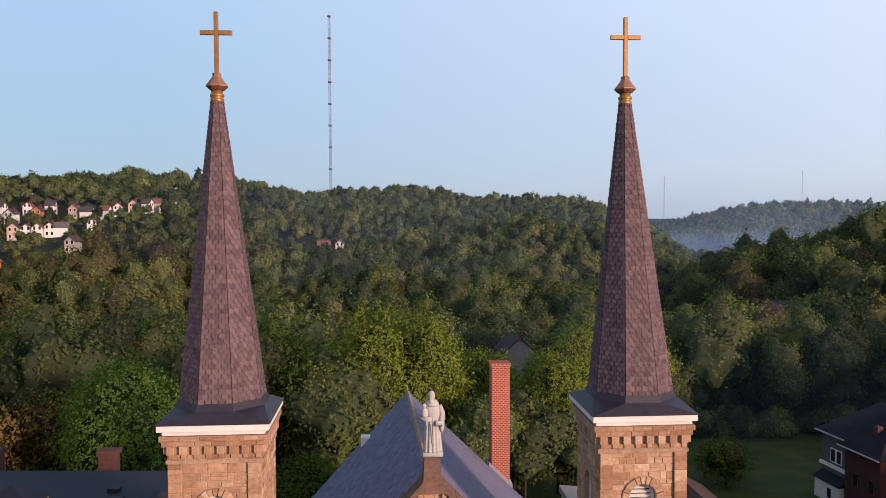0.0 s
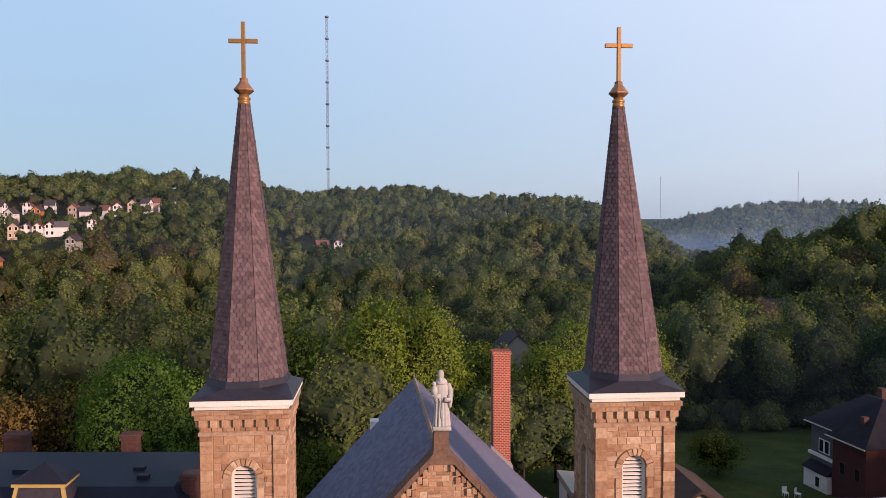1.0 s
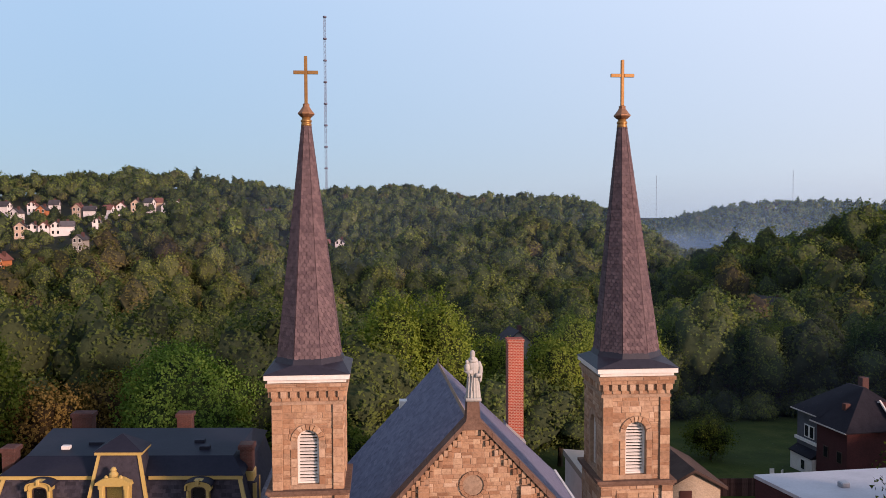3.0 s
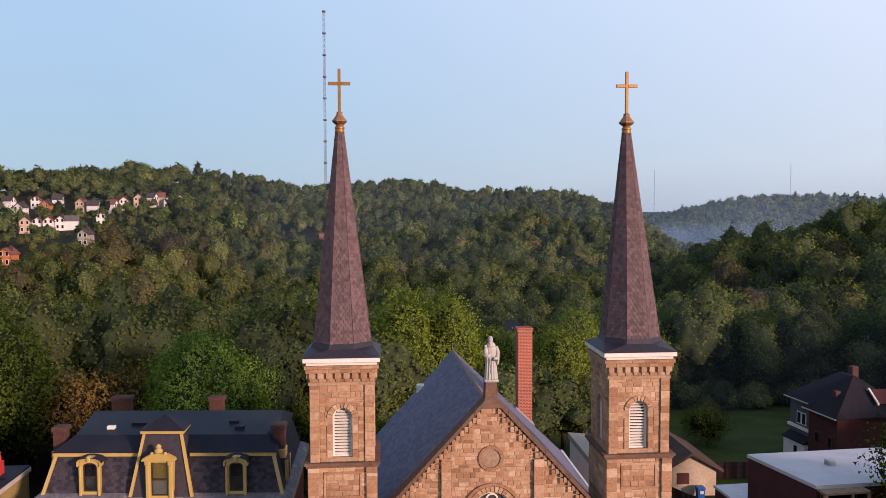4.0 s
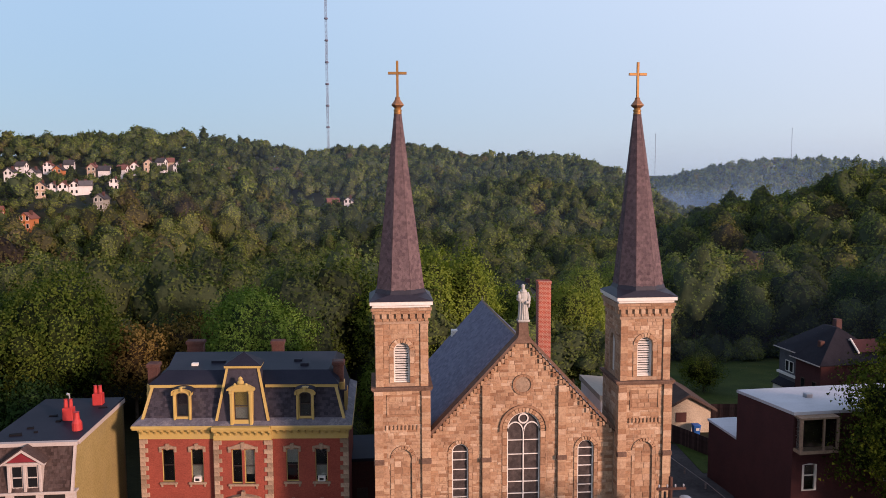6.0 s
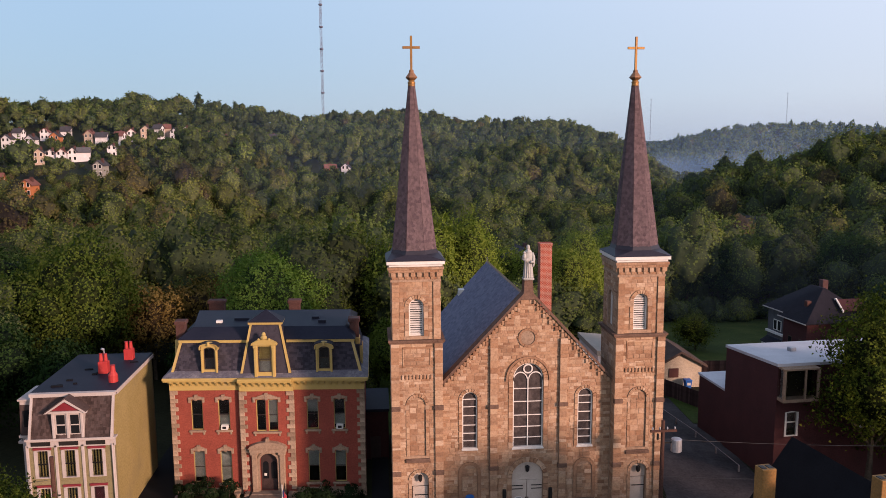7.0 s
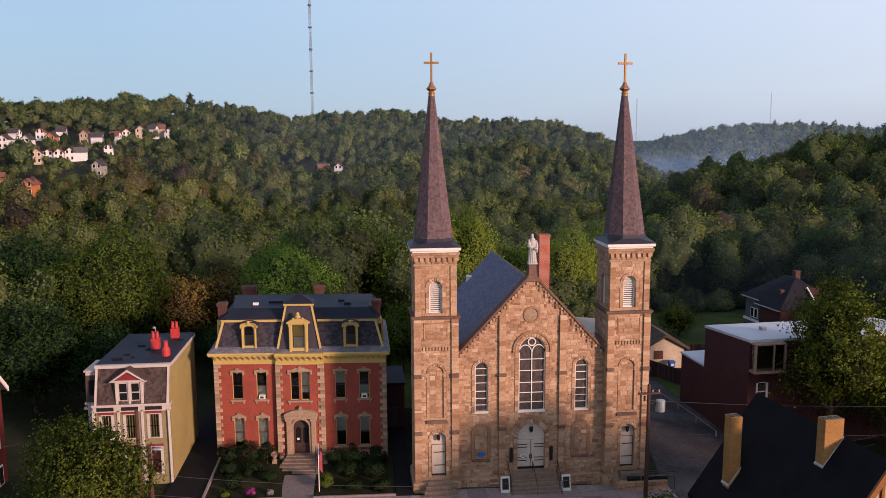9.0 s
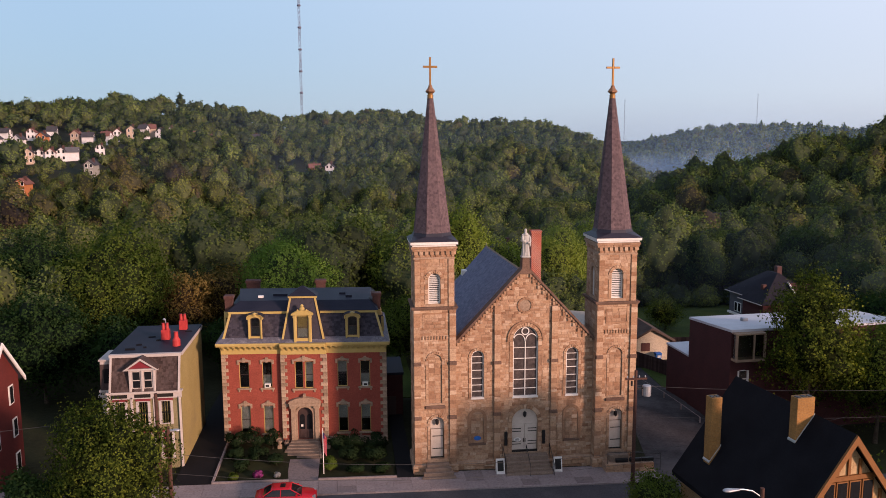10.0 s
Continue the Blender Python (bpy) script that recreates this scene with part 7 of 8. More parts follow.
drape("driveway", [(-29.3, -2.62), (-26.35, -2.62), (-26.35, 24.0), (-29.3, 24.0)], M_DRIVE, 0.17, "narrow dark asphalt driveway", "driveway", 2, 12)
drape("lawn", [(12.5, 36.0), (66.0, 36.0), (66.0, 78.0), (12.5, 78.0)], M_GRASS, 0.05, "shaded mown grass behind the church", "lawn", 14, 12)
drape("lawn", [(-12.5, 18.5), (-7.6, 18.5), (-7.6, 40.0), (-14.5, 40.0)], M_GRASS, 0.05, "strip of grass between rectory and church", "lawn", 3, 8)
drape("front_bed", [(-26.2, -2.55), (-20.1, -2.55), (-20.8, 5.8), (-26.2, 6.1)], M_SOIL, 0.07, "dark planted bed before the rectory", "garden bed", 4, 4)
drape("front_bed", [(-17.6, -2.55), (-11.2, -2.55), (-11.2, 5.2), (-17.2, 5.5)], M_SOIL, 0.07, "dark planted bed before the rectory", "garden bed", 4, 4)
drape("garden_path", [(-20.3, -2.62), (-17.7, -2.62), (-17.7, 2.2), (-20.3, 2.2)], M_CONC, 0.02, "pale concrete path to the rectory door", "path", 2, 4)
drape("yard", [(-11.1, -2.62), (-9.7, -2.62), (-9.7, 14.0), (-11.1, 14.0)], M_DRIVE, 0.165, "dark asphalt passage beside the church", "path", 2, 6)
drape("verge", [(21.2, 20.0), (27.0, 20.0), (27.0, 29.0), (22.0, 29.0)], M_GRASS, 0.06, "patch of grass beside the alley", "grass", 3, 4)
# kerbs and pavement slabs
pave = thing("pavement", "pale concrete slab pavement along the street", "pavement", kind="structure")
kerb = thing("kerb", "pale stone kerb along the street", "kerb", kind="structure")
for i in range(44):
    x = -48 + 1.52 * i
    if 10.6 < x + 0.7 < 20.6:
        continue
    z = ground_z(x + 0.75, -3.4)
    yb = -2.64 if x < -9.8 else -1.75
    sl = Acc()
    for y0, y1 in ((KERB + 0.01, -3.82), (-3.80, yb)):
        s = Acc().loft([[(x + 0.008, y0, z - 0.1), (x + 1.512, y0, z - 0.13), (x + 1.512, y1, z - 0.13), (x + 0.008, y1, z - 0.1)],
                        [(x + 0.008, y0, z + 0.165), (x + 1.512, y0, z + 0.135), (x + 1.512, y1, z + 0.135), (x + 0.008, y1, z + 0.165)]])
        part("slab", s, M_CONC, pave)
    part("kerbstone", Acc().loft([[(x + 0.005, KERB - 0.15, z - 0.2), (x + 1.515, KERB - 0.15, z - 0.23), (x + 1.515, KERB, z - 0.23), (x + 0.005, KERB, z - 0.2)],
                                  [(x + 0.005, KERB - 0.15, z + 0.14), (x + 1.515, KERB - 0.15, z + 0.11), (x + 1.515, KERB, z + 0.14), (x + 0.005, KERB, z + 0.17)]]), M_CONC, kerb)
drape("opposite_pavement", [(-160, -16.0), (160, -16.0), (160, -13.2), (-160, -13.2)], M_CONC, 0.14, "concrete pavement across the street", "pavement", 60, 2)
for pts, lab in (([(-26.25, -2.61), (-20.05, -2.61)], "front"), ([(-17.65, -2.61), (-11.15, -2.61)], "front"), ([(-26.28, -2.5), (-26.28, 5.8)], "side")):
    (xa, ya), (xb, yb) = pts
    ea = Acc()
    n = 6
    for k in range(n):
        p, q = (xa + (xb - xa) * k / n, ya + (yb - ya) * k / n), (xa + (xb - xa) * (k + 1) / n, ya + (yb - ya) * (k + 1) / n)
        za, zb = ground_z(*p) + 0.3, ground_z(*q) + 0.3
        dx, dy = (0, 0.16) if lab == "front" else (0.16, 0)
        ea.loft([[(p[0], p[1], za - 0.5), (q[0], q[1], zb - 0.5), (q[0] + dx, q[1] + dy, zb - 0.5), (p[0] + dx, p[1] + dy, za - 0.5)],
                 [(p[0], p[1], za), (q[0], q[1], zb), (q[0] + dx, q[1] + dy, zb), (p[0] + dx, p[1] + dy, za)]])
    solo("bed_edging", ea, M_CONC, "low concrete edging round a planted bed", "edging", kind="structure")

# main church steps, tower steps, stone platform
cs = thing("church_steps", "broad stone steps up to the church doors", "steps")
for k in range(6):
    part("step", Acc().bbox(-1.75 - 0.03 * k, 1.95 + 0.03 * k, -1.32 - 0.3 * (k + 1) if k else -1.95, -1.31 if k == 0 else -1.62 - 0.3 * (k - 1) - 0.03, -0.6, 1.25 - 0.2 * k, 0.025), M_STEP, cs)
for x in (-1.95, 0.1, 2.15):
    part("handrail", Acc().tube([(x, -3.3, 0.0), (x, -3.3, 0.95), (x, -1.5, 2.1), (x, -1.5, 1.2)], 0.03), M_IRON, cs, "thin black iron handrail")
ts = thing("tower_steps", "short flight of stone steps at the tower door", "steps")
for k in range(4):
    part("step", Acc().bbox(-8.6 - 0.16 * k, -6.7 + 0.16 * k, -2.0 - 0.32 * (k + 1), -1.99 - 0.32 * k, -0.6, 1.15 - 0.27 * k, 0.025), M_STEP, ts)
pf = thing("stone_platform", "rough stone platform before the tower door", "platform")
part("platform_block", Acc().bbox(6.7, 11.0, -3.1, -1.98, -1.0, 0.62, 0.08), M_MORTAR, pf)
lp = Acc()
for p in ashlar(6.7, 11.0, -0.5, 0.6, [], [], random.Random(3), (0.3, 0.4), (0.5, 0.9)):
    stone(lp, p, lambda u, v, d: (u, -3.1 - d, v), 0.05)
part("stonework", lp, M_STONE, pf, kind="stuff")
part("landing", Acc().bbox(7.2, 8.9, -2.6, -1.98, 0.62, 1.2, 0.04), M_STEP, pf)
part("railing", Acc().tube([(6.9, -3.0, 0.6), (6.9, -3.0, 1.6), (8.9, -3.0, 1.6), (8.9, -3.0, 0.6)], 0.03).tube([(8.9, -3.0, 1.55), (11.6, -3.0, 1.3), (11.6, -3.0, -0.2)], 0.03).tube([(8.9, -3.0, 1.1), (11.6, -3.0, 0.85)], 0.02), M_IRON, pf, "thin black iron railing")
for x, w in ((8.2, 0.55), (9.4, 0.5), (10.5, 0.55)):
    solo("planter", Acc().bbox(x - w, x + w, -2.95, -2.7, 0.66, 0.95, 0.03), M_IRON, "long black planter box on the stone platform", "planter", group="planter boxes")


def sandwich_board(x, y):
    z = ground_z(x, y) + 0.15
    t = thing("sandwich_board", "white folding notice board on the pavement", "notice board", Matrix.Translation((x, y, z)), "notice boards by the church door")
    for s in (-1, 1):
        p = part("board", Acc().loft([[(-0.36, s * 0.32, 0), (0.36, s * 0.32, 0), (0.36, s * 0.28, 0), (-0.36, s * 0.28, 0)], [(-0.36, s * 0.06, 1.25), (0.36, s * 0.06, 1.25), (0.36, s * 0.02, 1.25), (-0.36, s * 0.02, 1.25)]]), M_WHITE, t)
    part("poster", Acc().loft([[(-0.26, -0.286, 0.25), (0.26, -0.286, 0.25), (0.26, -0.275, 0.25), (-0.26, -0.275, 0.25)], [(-0.26, -0.105, 1.12), (0.26, -0.105, 1.12), (0.26, -0.094, 1.12), (-0.26, -0.094, 1.12)]]).moved(Matrix.Translation((0, -0.01, 0))), M_IRON, t)


sandwich_board(-2.35, -2.4)
sandwich_board(2.65, -2.4)

# ---- shrubs and flowers in the beds ----
def shrub(x, y, r, h, material, label, seed, n=1300, size=0.15):
    rng = np.random.default_rng(seed)
    t = thing("shrub", label, "shrub", Matrix.Translation((x, y, ground_z(x, y) + 0.1)), "shrubs before the rectory")
    pos, nor, soft, sz = leaf_cloud(rng, n, 16, r, h / 2, size, core=0.5)
    pos[:, 2] += h * 0.5
    c = new("foliage", leaf_mesh("foliage", leaf_blades(rng, pos, nor, sz), soft, material))
    c.parent = t
    part("stem", Acc().cyl((0, 0, -0.2), (0, 0, h * 0.6), 0.06, 0.03, 5), M_BARK, t)


for i, (x, y, r, h, m, lab) in enumerate((
        (-25.2, 4.6, 1.0, 2.0, M_SHRUB, "dark rounded shrub under the windows"), (-23.6, 4.7, 1.1, 2.2, M_SHRUB, "dark rounded shrub under the windows"),
        (-22.0, 4.6, 0.9, 1.9, M_SHRUB, "dark rounded shrub beside the steps"), (-25.0, 2.4, 0.9, 1.1, M_SHRUB, "low dark shrub in the bed"),
        (-23.0, 2.2, 1.1, 1.2, M_SHRUB, "low dark shrub in the bed"), (-21.4, 1.0, 0.8, 0.9, M_SHRUB, "low dark shrub in the bed"), (-24.3, 0.2, 1.0, 0.8, M_SHRUB, "low dark shrub in the bed"),
        (-16.1, 3.6, 1.0, 1.7, M_SHRUB, "dark shrub beside the path"), (-14.4, 3.8, 1.2, 2.0, M_SHRUB, "dark shrub under the windows"), (-12.6, 3.5, 1.1, 1.8, M_SHRUB, "dark shrub at the corner of the house"),
        (-15.2, 1.4, 1.1, 1.2, M_SHRUB, "low dark shrub in the bed"), (-12.9, 1.2, 1.2, 1.3, M_SHRUB, "low dark shrub in the bed"), (-16.7, -0.6, 0.75, 1.2, M_LEAF, "bright green shrub beside the path"),
        (-14.6, -1.2, 0.8, 0.7, M_SHRUB, "low green plant at the bed's edge"), (-12.4, -1.3, 0.8, 0.7, M_SHRUB, "low green plant at the bed's edge"), (-22.6, -1.6, 0.45, 0.6, M_PINK, "bright pink flowering shrub in the bed"),
        (-21.1, -1.5, 0.3, 0.35, M_WHITEBLOOM, "small white flowering plant in the bed"), (-24.6, -1.6, 0.5, 0.45, M_LEAF, "small yellow-green plant in the bed"), (-29.9, 2.3, 0.4, 1.5, M_PINK, "mauve flowering bush at the row house corner"))):
    shrub(x, y, r, h, m, lab, 50 + i)

# flag pole
fp = thing("flagpole", "thin white flagpole with a hanging striped flag", "flagpole", Matrix.Translation((-17.25, -1.2, ground_z(-17.25, -1.2))))
part("pole", Acc().cyl((0, 0, 0), (0, 0, 4.1), 0.04, 0.03, 8), M_WHITE, fp)
for k in range(7):
    zt = 3.7 - 0.06 * k
    sx = 0.05 + 0.036 * k
    part("stripe", Acc().loft([[(sx, -0.03 + 0.05 * (k % 2), zt - 1.7), (sx + 0.036, 0.02 - 0.05 * (k % 2), zt - 1.75), (sx + 0.036, 0.03 - 0.05 * (k % 2), zt - 1.75), (sx, -0.02 + 0.05 * (k % 2), zt - 1.7)],
                               [(sx, -0.03 + 0.05 * (k % 2), zt), (sx + 0.036, 0.02 - 0.05 * (k % 2), zt - 0.06), (sx + 0.036, 0.03 - 0.05 * (k % 2), zt - 0.06), (sx, -0.02 + 0.05 * (k % 2), zt)]]), M_WHITE if k % 2 else M_FLAGRED, fp)
part("canton", Acc().box(0.04, 0.14, -0.06, -0.045, 3.2, 3.7), M_FLAGBLUE, fp)


# ---- row house with mansard front ----
RHX, RHY = -29.15, 1.35
rowh = thing("row_house", "narrow yellow row house with brown shingled mansard and white trim", "house", Matrix.Translation((RHX, RHY, 0.5)))
W = 5.85
ws = [(-4.95, 3.95, 5.98), (-3.1, 3.95, 5.98), (-1.25, 3.95, 5.98)]
lw = [(-4.95, 0.9, 3.2), (-3.1, 0.9, 3.2), (-1.25, 0.9, 3.2)]
a = Acc()
wall(a, -W, 0, -0.8, lambda x: 6.75, [(x, 0.42, z0, z1, 0.0) for x, z0, z1 in ws + lw], 0, 0.3)
a.box(-W, -W + 0.3, 0.3, 0.9, -0.8, 6.9)
a.box(-W, -W + 0.3, 0.9, 10.0, -0.8, 9.4)
a.box(-W, 0, 10.0, 10.3, -0.8, 9.9)
fw = part("front_wall", a, M_SIDING, rowh, "olive-yellow front wall")
part("side_wall", Acc().extx([(0.302, -0.8), (0.302, 8.25), (0.84, 9.85), (10.0, 9.85), (10.0, -0.8)], -0.3, 0.004), M_SIDEYELLOW, rowh, "yellow painted side wall")
for x, z0, z1 in ws + lw:
    fr = part("window", arch_frame(Acc(), (x, 0.42, z0, z1, 0.001), 0.05, 0.16, -0.07, 0.12, True, 2), M_TRIM, fw, "white framed window")
    part("window_cornice", Acc().bbox(x - 0.62, x + 0.62, -0.14, 0, z1 + 0.1, z1 + 0.24, 0.03), M_MAROON, fr, "maroon window head")
    part("pane", Acc().box(x - 0.38, x + 0.38, 0.05, 0.06, z0 + 0.05, z1 - 0.03), M_GLASS, fr)
    for k in range(4):
        part("curtain", Acc().box(x - 0.36 + 0.2 * k, x - 0.28 + 0.2 * k, 0.14, 0.16, z0 + 0.03, z1), M_CREAM, fr)
    part("meeting_rail", Acc().box(x - 0.38, x + 0.38, 0.01, 0.09, (z0 + z1) / 2 - 0.04, (z0 + z1) / 2 + 0.04), M_DARK, fr)
    # the dark of the room, as a near-black sheet
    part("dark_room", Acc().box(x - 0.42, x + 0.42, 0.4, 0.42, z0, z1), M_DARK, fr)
for x in (-5.95, -4.02, -2.18, -0.1):
    part("pilaster_strip", Acc().bbox(x - 0.1, x + 0.1, -0.1, 0, -0.5, 6.4, 0.02), M_TRIM, fw)
part("eaves_cornice", Acc().box(-W - 0.1, 0.1, -0.1, 0.0, 6.26, 6.78).box(-W - 0.15, 0.15, -0.3, 0.3, 6.78, 6.92), M_TRIM, rowh, "white eaves cornice with brackets")
for x in (-5.0, -3.1, -1.25):
    part("cornice_panel", Acc().box(x - 0.66, x + 0.66, -0.125, -0.1, 6.36, 6.66), M_DARK, rowh)
part("mansard", Acc().extx([(-0.18, 6.92), (0.75, 9.72), (1.5, 9.72), (1.5, 6.92)], -W + 0.2, -0.12), M_BROWNSH, rowh, "brown wooden shingle mansard")
sh = Acc()
for k in range(13):
    ta, tb = k / 13, (k + 1.15) / 13
    x = -W + 0.22 - (0.1 if k % 2 else 0)
    while x < -0.2:
        w = rngr.uniform(0.14, 0.3)
        xa, xb = max(x, -W + 0.22), min(x + w - 0.012, -0.2)
        x += w
        if xb - xa < 0.05:
            continue
        l = 0.02 + 0.025 * rngr.random()
        f = lambda t, l: (-0.18 + 0.93 * min(t, 1) - l, 6.92 + 2.8 * min(t, 1))
        (y0, z0), (y1, z1) = f(ta, l), f(tb, 0.004)
        sh.add([(xa, y0, z0), (xb, y0, z0), (xb, y1, z1), (xa, y1, z1), (xa, y0 + l, z0), (xb, y0 + l, z0)], [(0, 1, 2, 3), (4, 5, 1, 0)])
part("mansard_shingles", sh, M_BROWNSH, rowh, kind="stuff")
for x in (-W + 0.1, -0.16):
    part("corner_board", Acc().extx([(-0.32, 6.92), (0.62, 9.75), (0.86, 9.75), (-0.08, 6.92)], x, x + 0.16), M_TRIM, rowh, "white corner board")
part("roof_trim", Acc().box(-W + 0.05, 0.08, 0.52, 0.9, 9.7, 9.95), M_TRIM, rowh, "white roof edge trim")
part("flat_roof", Acc().loft([[(-W, 0.8, 9.72), (0.1, 0.8, 9.72), (0.1, 10.4, 9.8), (-W, 10.4, 9.8)], [(-W, 0.9, 9.96), (0.06, 0.9, 9.96), (0.06, 10.4, 10.06), (-W, 10.4, 10.06)]]), M_TAR, rowh, "patched blue-grey flat roof")
for x, y, w, d in ((-4.9, 1.9, 0.9, 0.5), (-4.3, 3.3, 0.5, 0.35), (-3.5, 2.5, 0.3, 0.2), (-3.9, 5.9, 0.7, 0.4), (-1.0, 7.6, 0.7, 0.35), (-2.9, 4.6, 0.4, 0.5)):
    part("roof_patch", Acc().loft([[(x + 0.1 * w, y, zz), (x + w, y + 0.2 * d, zz), (x + 0.8 * w, y + d, zz), (x, y + 0.6 * d, zz)] for zz in (9.9, 10.07)]), M_BLACKROOF, rowh)
part("front_door", Acc().box(-1.62, -0.88, 0.1, 0.135, 0.45, 3.15).box(-1.5, -1.3, 0.07, 0.1, 0.7, 1.7).box(-1.2, -1.0, 0.07, 0.1, 0.7, 1.7), M_MAROON, fw, "maroon panelled front door")
bay = part("side_bay", Acc().box(-W - 0.9, -W, 1.2, 4.2, -0.8, 9.3).box(-W - 1.05, -W, 1.0, 4.3, 6.6, 6.78), M_TRIM, rowh, "pale side bay with a dark sloping front")
part("bay_mansard", Acc().extx([(1.0, 6.8), (1.15, 6.8), (1.9, 9.35), (1.2, 9.0)], -W - 0.92, -W - 0.02).box(-W - 0.925, -W - 0.9, 1.3, 4.1, 6.8, 9.2), M_BROWNSH, bay)
part("bay_window", Acc().box(-W - 0.62, -W - 0.2, 1.0, 1.18, 7.4, 8.6), M_CARGLASS, bay)
part("bay_roof", Acc().box(-W - 1.0, -W - 0.01, 1.05, 4.3, 9.3, 9.42), M_TRIM, bay)
part("verge_board", Acc().box(0.005, 0.12, 0.9, 10.4, 9.66, 9.95), M_TRIM, rowh)
# dormer
dm = part("dormer", Acc().box(-4.1, -1.95, -0.12, 0.75, 6.95, 9.0), M_TRIM, rowh, "white dormer with maroon gable")
part("dormer_roof", Acc().ext([(-4.45, 8.92), (-3.02, 9.92), (-1.6, 8.92), (-1.75, 8.8), (-3.02, 9.72), (-4.3, 8.8)], -0.45, 1.3), M_BROWNSH, dm)
part("dormer_gable", Acc().ext([(-4.1, 8.96), (-3.02, 9.7), (-1.95, 8.96)], -0.3, 0.7), M_MAROON, dm)
part("gable_trim", Acc().ext([(-4.48, 8.82), (-3.02, 9.84), (-1.57, 8.82), (-1.75, 8.82), (-3.02, 9.66), (-4.3, 8.82)], -0.5, -0.4).box(-4.4, -1.65, -0.36, -0.1, 8.78, 8.93), M_TRIM, dm)
for x in (-3.5, -2.55):
    part("dormer_window", Acc().box(x - 0.28, x + 0.28, -0.15, -0.125, 7.25, 8.6), M_CARGLASS, dm)
    part("dormer_rail", Acc().box(x - 0.28, x + 0.28, -0.17, -0.152, 7.85, 7.93), M_TRIM, dm)
for x in (-4.0, -3.02, -2.05):
    part("dormer_post", Acc().bbox(x - 0.1, x + 0.1, -0.24, -0.13, 6.95, 8.78, 0.03), M_TRIM, dm)
# chimneys on the flat roof
for x, y, kind_ in ((-2.15, 5.2, 0), (-1.3, 8.7, 0), (-0.75, 2.9, 1)):
    if kind_ == 0:
        c = part("chimney", Acc().bbox(x - 0.35, x + 0.35, y - 0.3, y + 0.3, 9.9, 10.9, 0.03), M_REDPOT, rowh, "red painted chimney")
        for s in (-0.17, 0.17):
            part("chimney_pot", Acc().lathe([(0.13, 10.9), (0.15, 11.0), (0.12, 11.45), (0.14, 11.5)], x + s, y, 10), M_REDPOT, c)
    else:
        part("chimney", Acc().lathe([(0.34, 9.9), (0.34, 10.5), (0.2, 10.75), (0.17, 11.2), (0.2, 11.24)], x, y, 12), M_REDPOT, rowh, "bottle-shaped red chimney")
part("vent_pipe", Acc().cyl((-2.15, 5.6, 9.9), (-2.2, 5.6, 11.7), 0.05, 0.05, 6).cyl((-2.2, 5.6, 11.7), (-2.35, 5.5, 11.8), 0.1, 0.1, 6), M_GREY, rowh)
part("downpipe", Acc().tube([(-0.12, -0.16, 6.4), (-0.12, -0.16, 0.0)], 0.06), M_TRIM, rowh)
# neighbour behind its left flank
nb = thing("neighbour_house", "dark-shingled house with mansard and white trim", "house", Matrix.Translation((RHX - W, RHY + 1.6, 0)))
part("wall", Acc().box(-0.9, -0.02, 0, 7.0, -0.8, 6.6), M_SIDING, nb)
part("mansard", Acc().loft([[(-1.1, -0.15, 6.75), (-0.01, -0.15, 6.75), (-0.01, 7.0, 6.75), (-1.1, 7.0, 6.75)], [(-0.6, 0.6, 9.4), (-0.01, 0.6, 9.4), (-0.01, 7.0, 9.4), (-0.6, 7.0, 9.4)]]), M_BROWNSH, nb)
part("eaves_trim", Acc().box(-1.25, -0.02, -0.3, 7.0, 6.58, 6.75), M_TRIM, nb)
part("roof_trim", Acc().box(-0.75, -0.01, 0.45, 7.0, 9.4, 9.6), M_TRIM, nb)
part("dormer", Acc().box(-1.25, -0.5, 1.8, 3.2, 6.9, 8.5), M_TRIM, nb)
part("dormer_window", Acc().box(-1.1, -0.65, 1.77, 1.798, 7.1, 8.3), M_CARGLASS, nb)

# ---- red gabled house at the end of the row ----
rg_h = thing("red_house", "red painted gabled house with white trim", "house", Matrix.Translation((-42.7, -0.35, 0)))
part("wall", Acc().extx([(-3.3, -0.6), (3.3, -0.6), (3.3, 8.8), (0, 12.1), (-3.3, 8.8)], -9.0, 0), M_DEEPRED, rg_h, "red painted brick")
for s in (-1, 1):
    part("roof", Acc().extx([(0, 12.15), (0, 12.45), (s * 3.8, 8.6), (s * 3.8, 8.3)], -9.3, 0.3), M_MANSARD, rg_h)
    part("bargeboard", Acc().extx([(0, 12.0), (0, 12.4), (s * 3.85, 8.55), (s * 3.85, 8.15)], 0.31, 0.42), M_WHITE, rg_h)
for y, z in ((1.6, 6.8), (1.9, 3.9), (2.0, 0.9), (-1.5, 6.8), (-1.5, 3.9)):
    wf = part("window", Acc().box(-0.02, 0.08, y - 0.42, y + 0.42, z, z + 1.6), M_WHITE, rg_h)
    part("pane", Acc().box(0.082, 0.1, y - 0.3, y + 0.3, z + 0.1, z + 1.5), M_CARGLASS, wf)

# ---- low link between rectory and church ----
lk = thing("link_building", "low dark brick link with flat grey roof", "building")
part("wall", Acc().box(-11.9, -9.6, 12.5, 18.0, -1, 4.5), M_DARKBRICK, lk)
part("roof", Acc().box(-12.0, -9.5, 12.3, 18.1, 4.5, 4.75), M_TAR, lk)
part("door", Acc().box(-11.2, -10.3, 12.44, 12.5, 0, 2.2), M_DOORDARK, lk)

# ---- brick building by the alley ----
bb = thing("brick_building", "dark red painted brick building with white flat roof", "building", pose(21.95, 5.6, 0, 0, 0, 3.5))
BX = 19.0
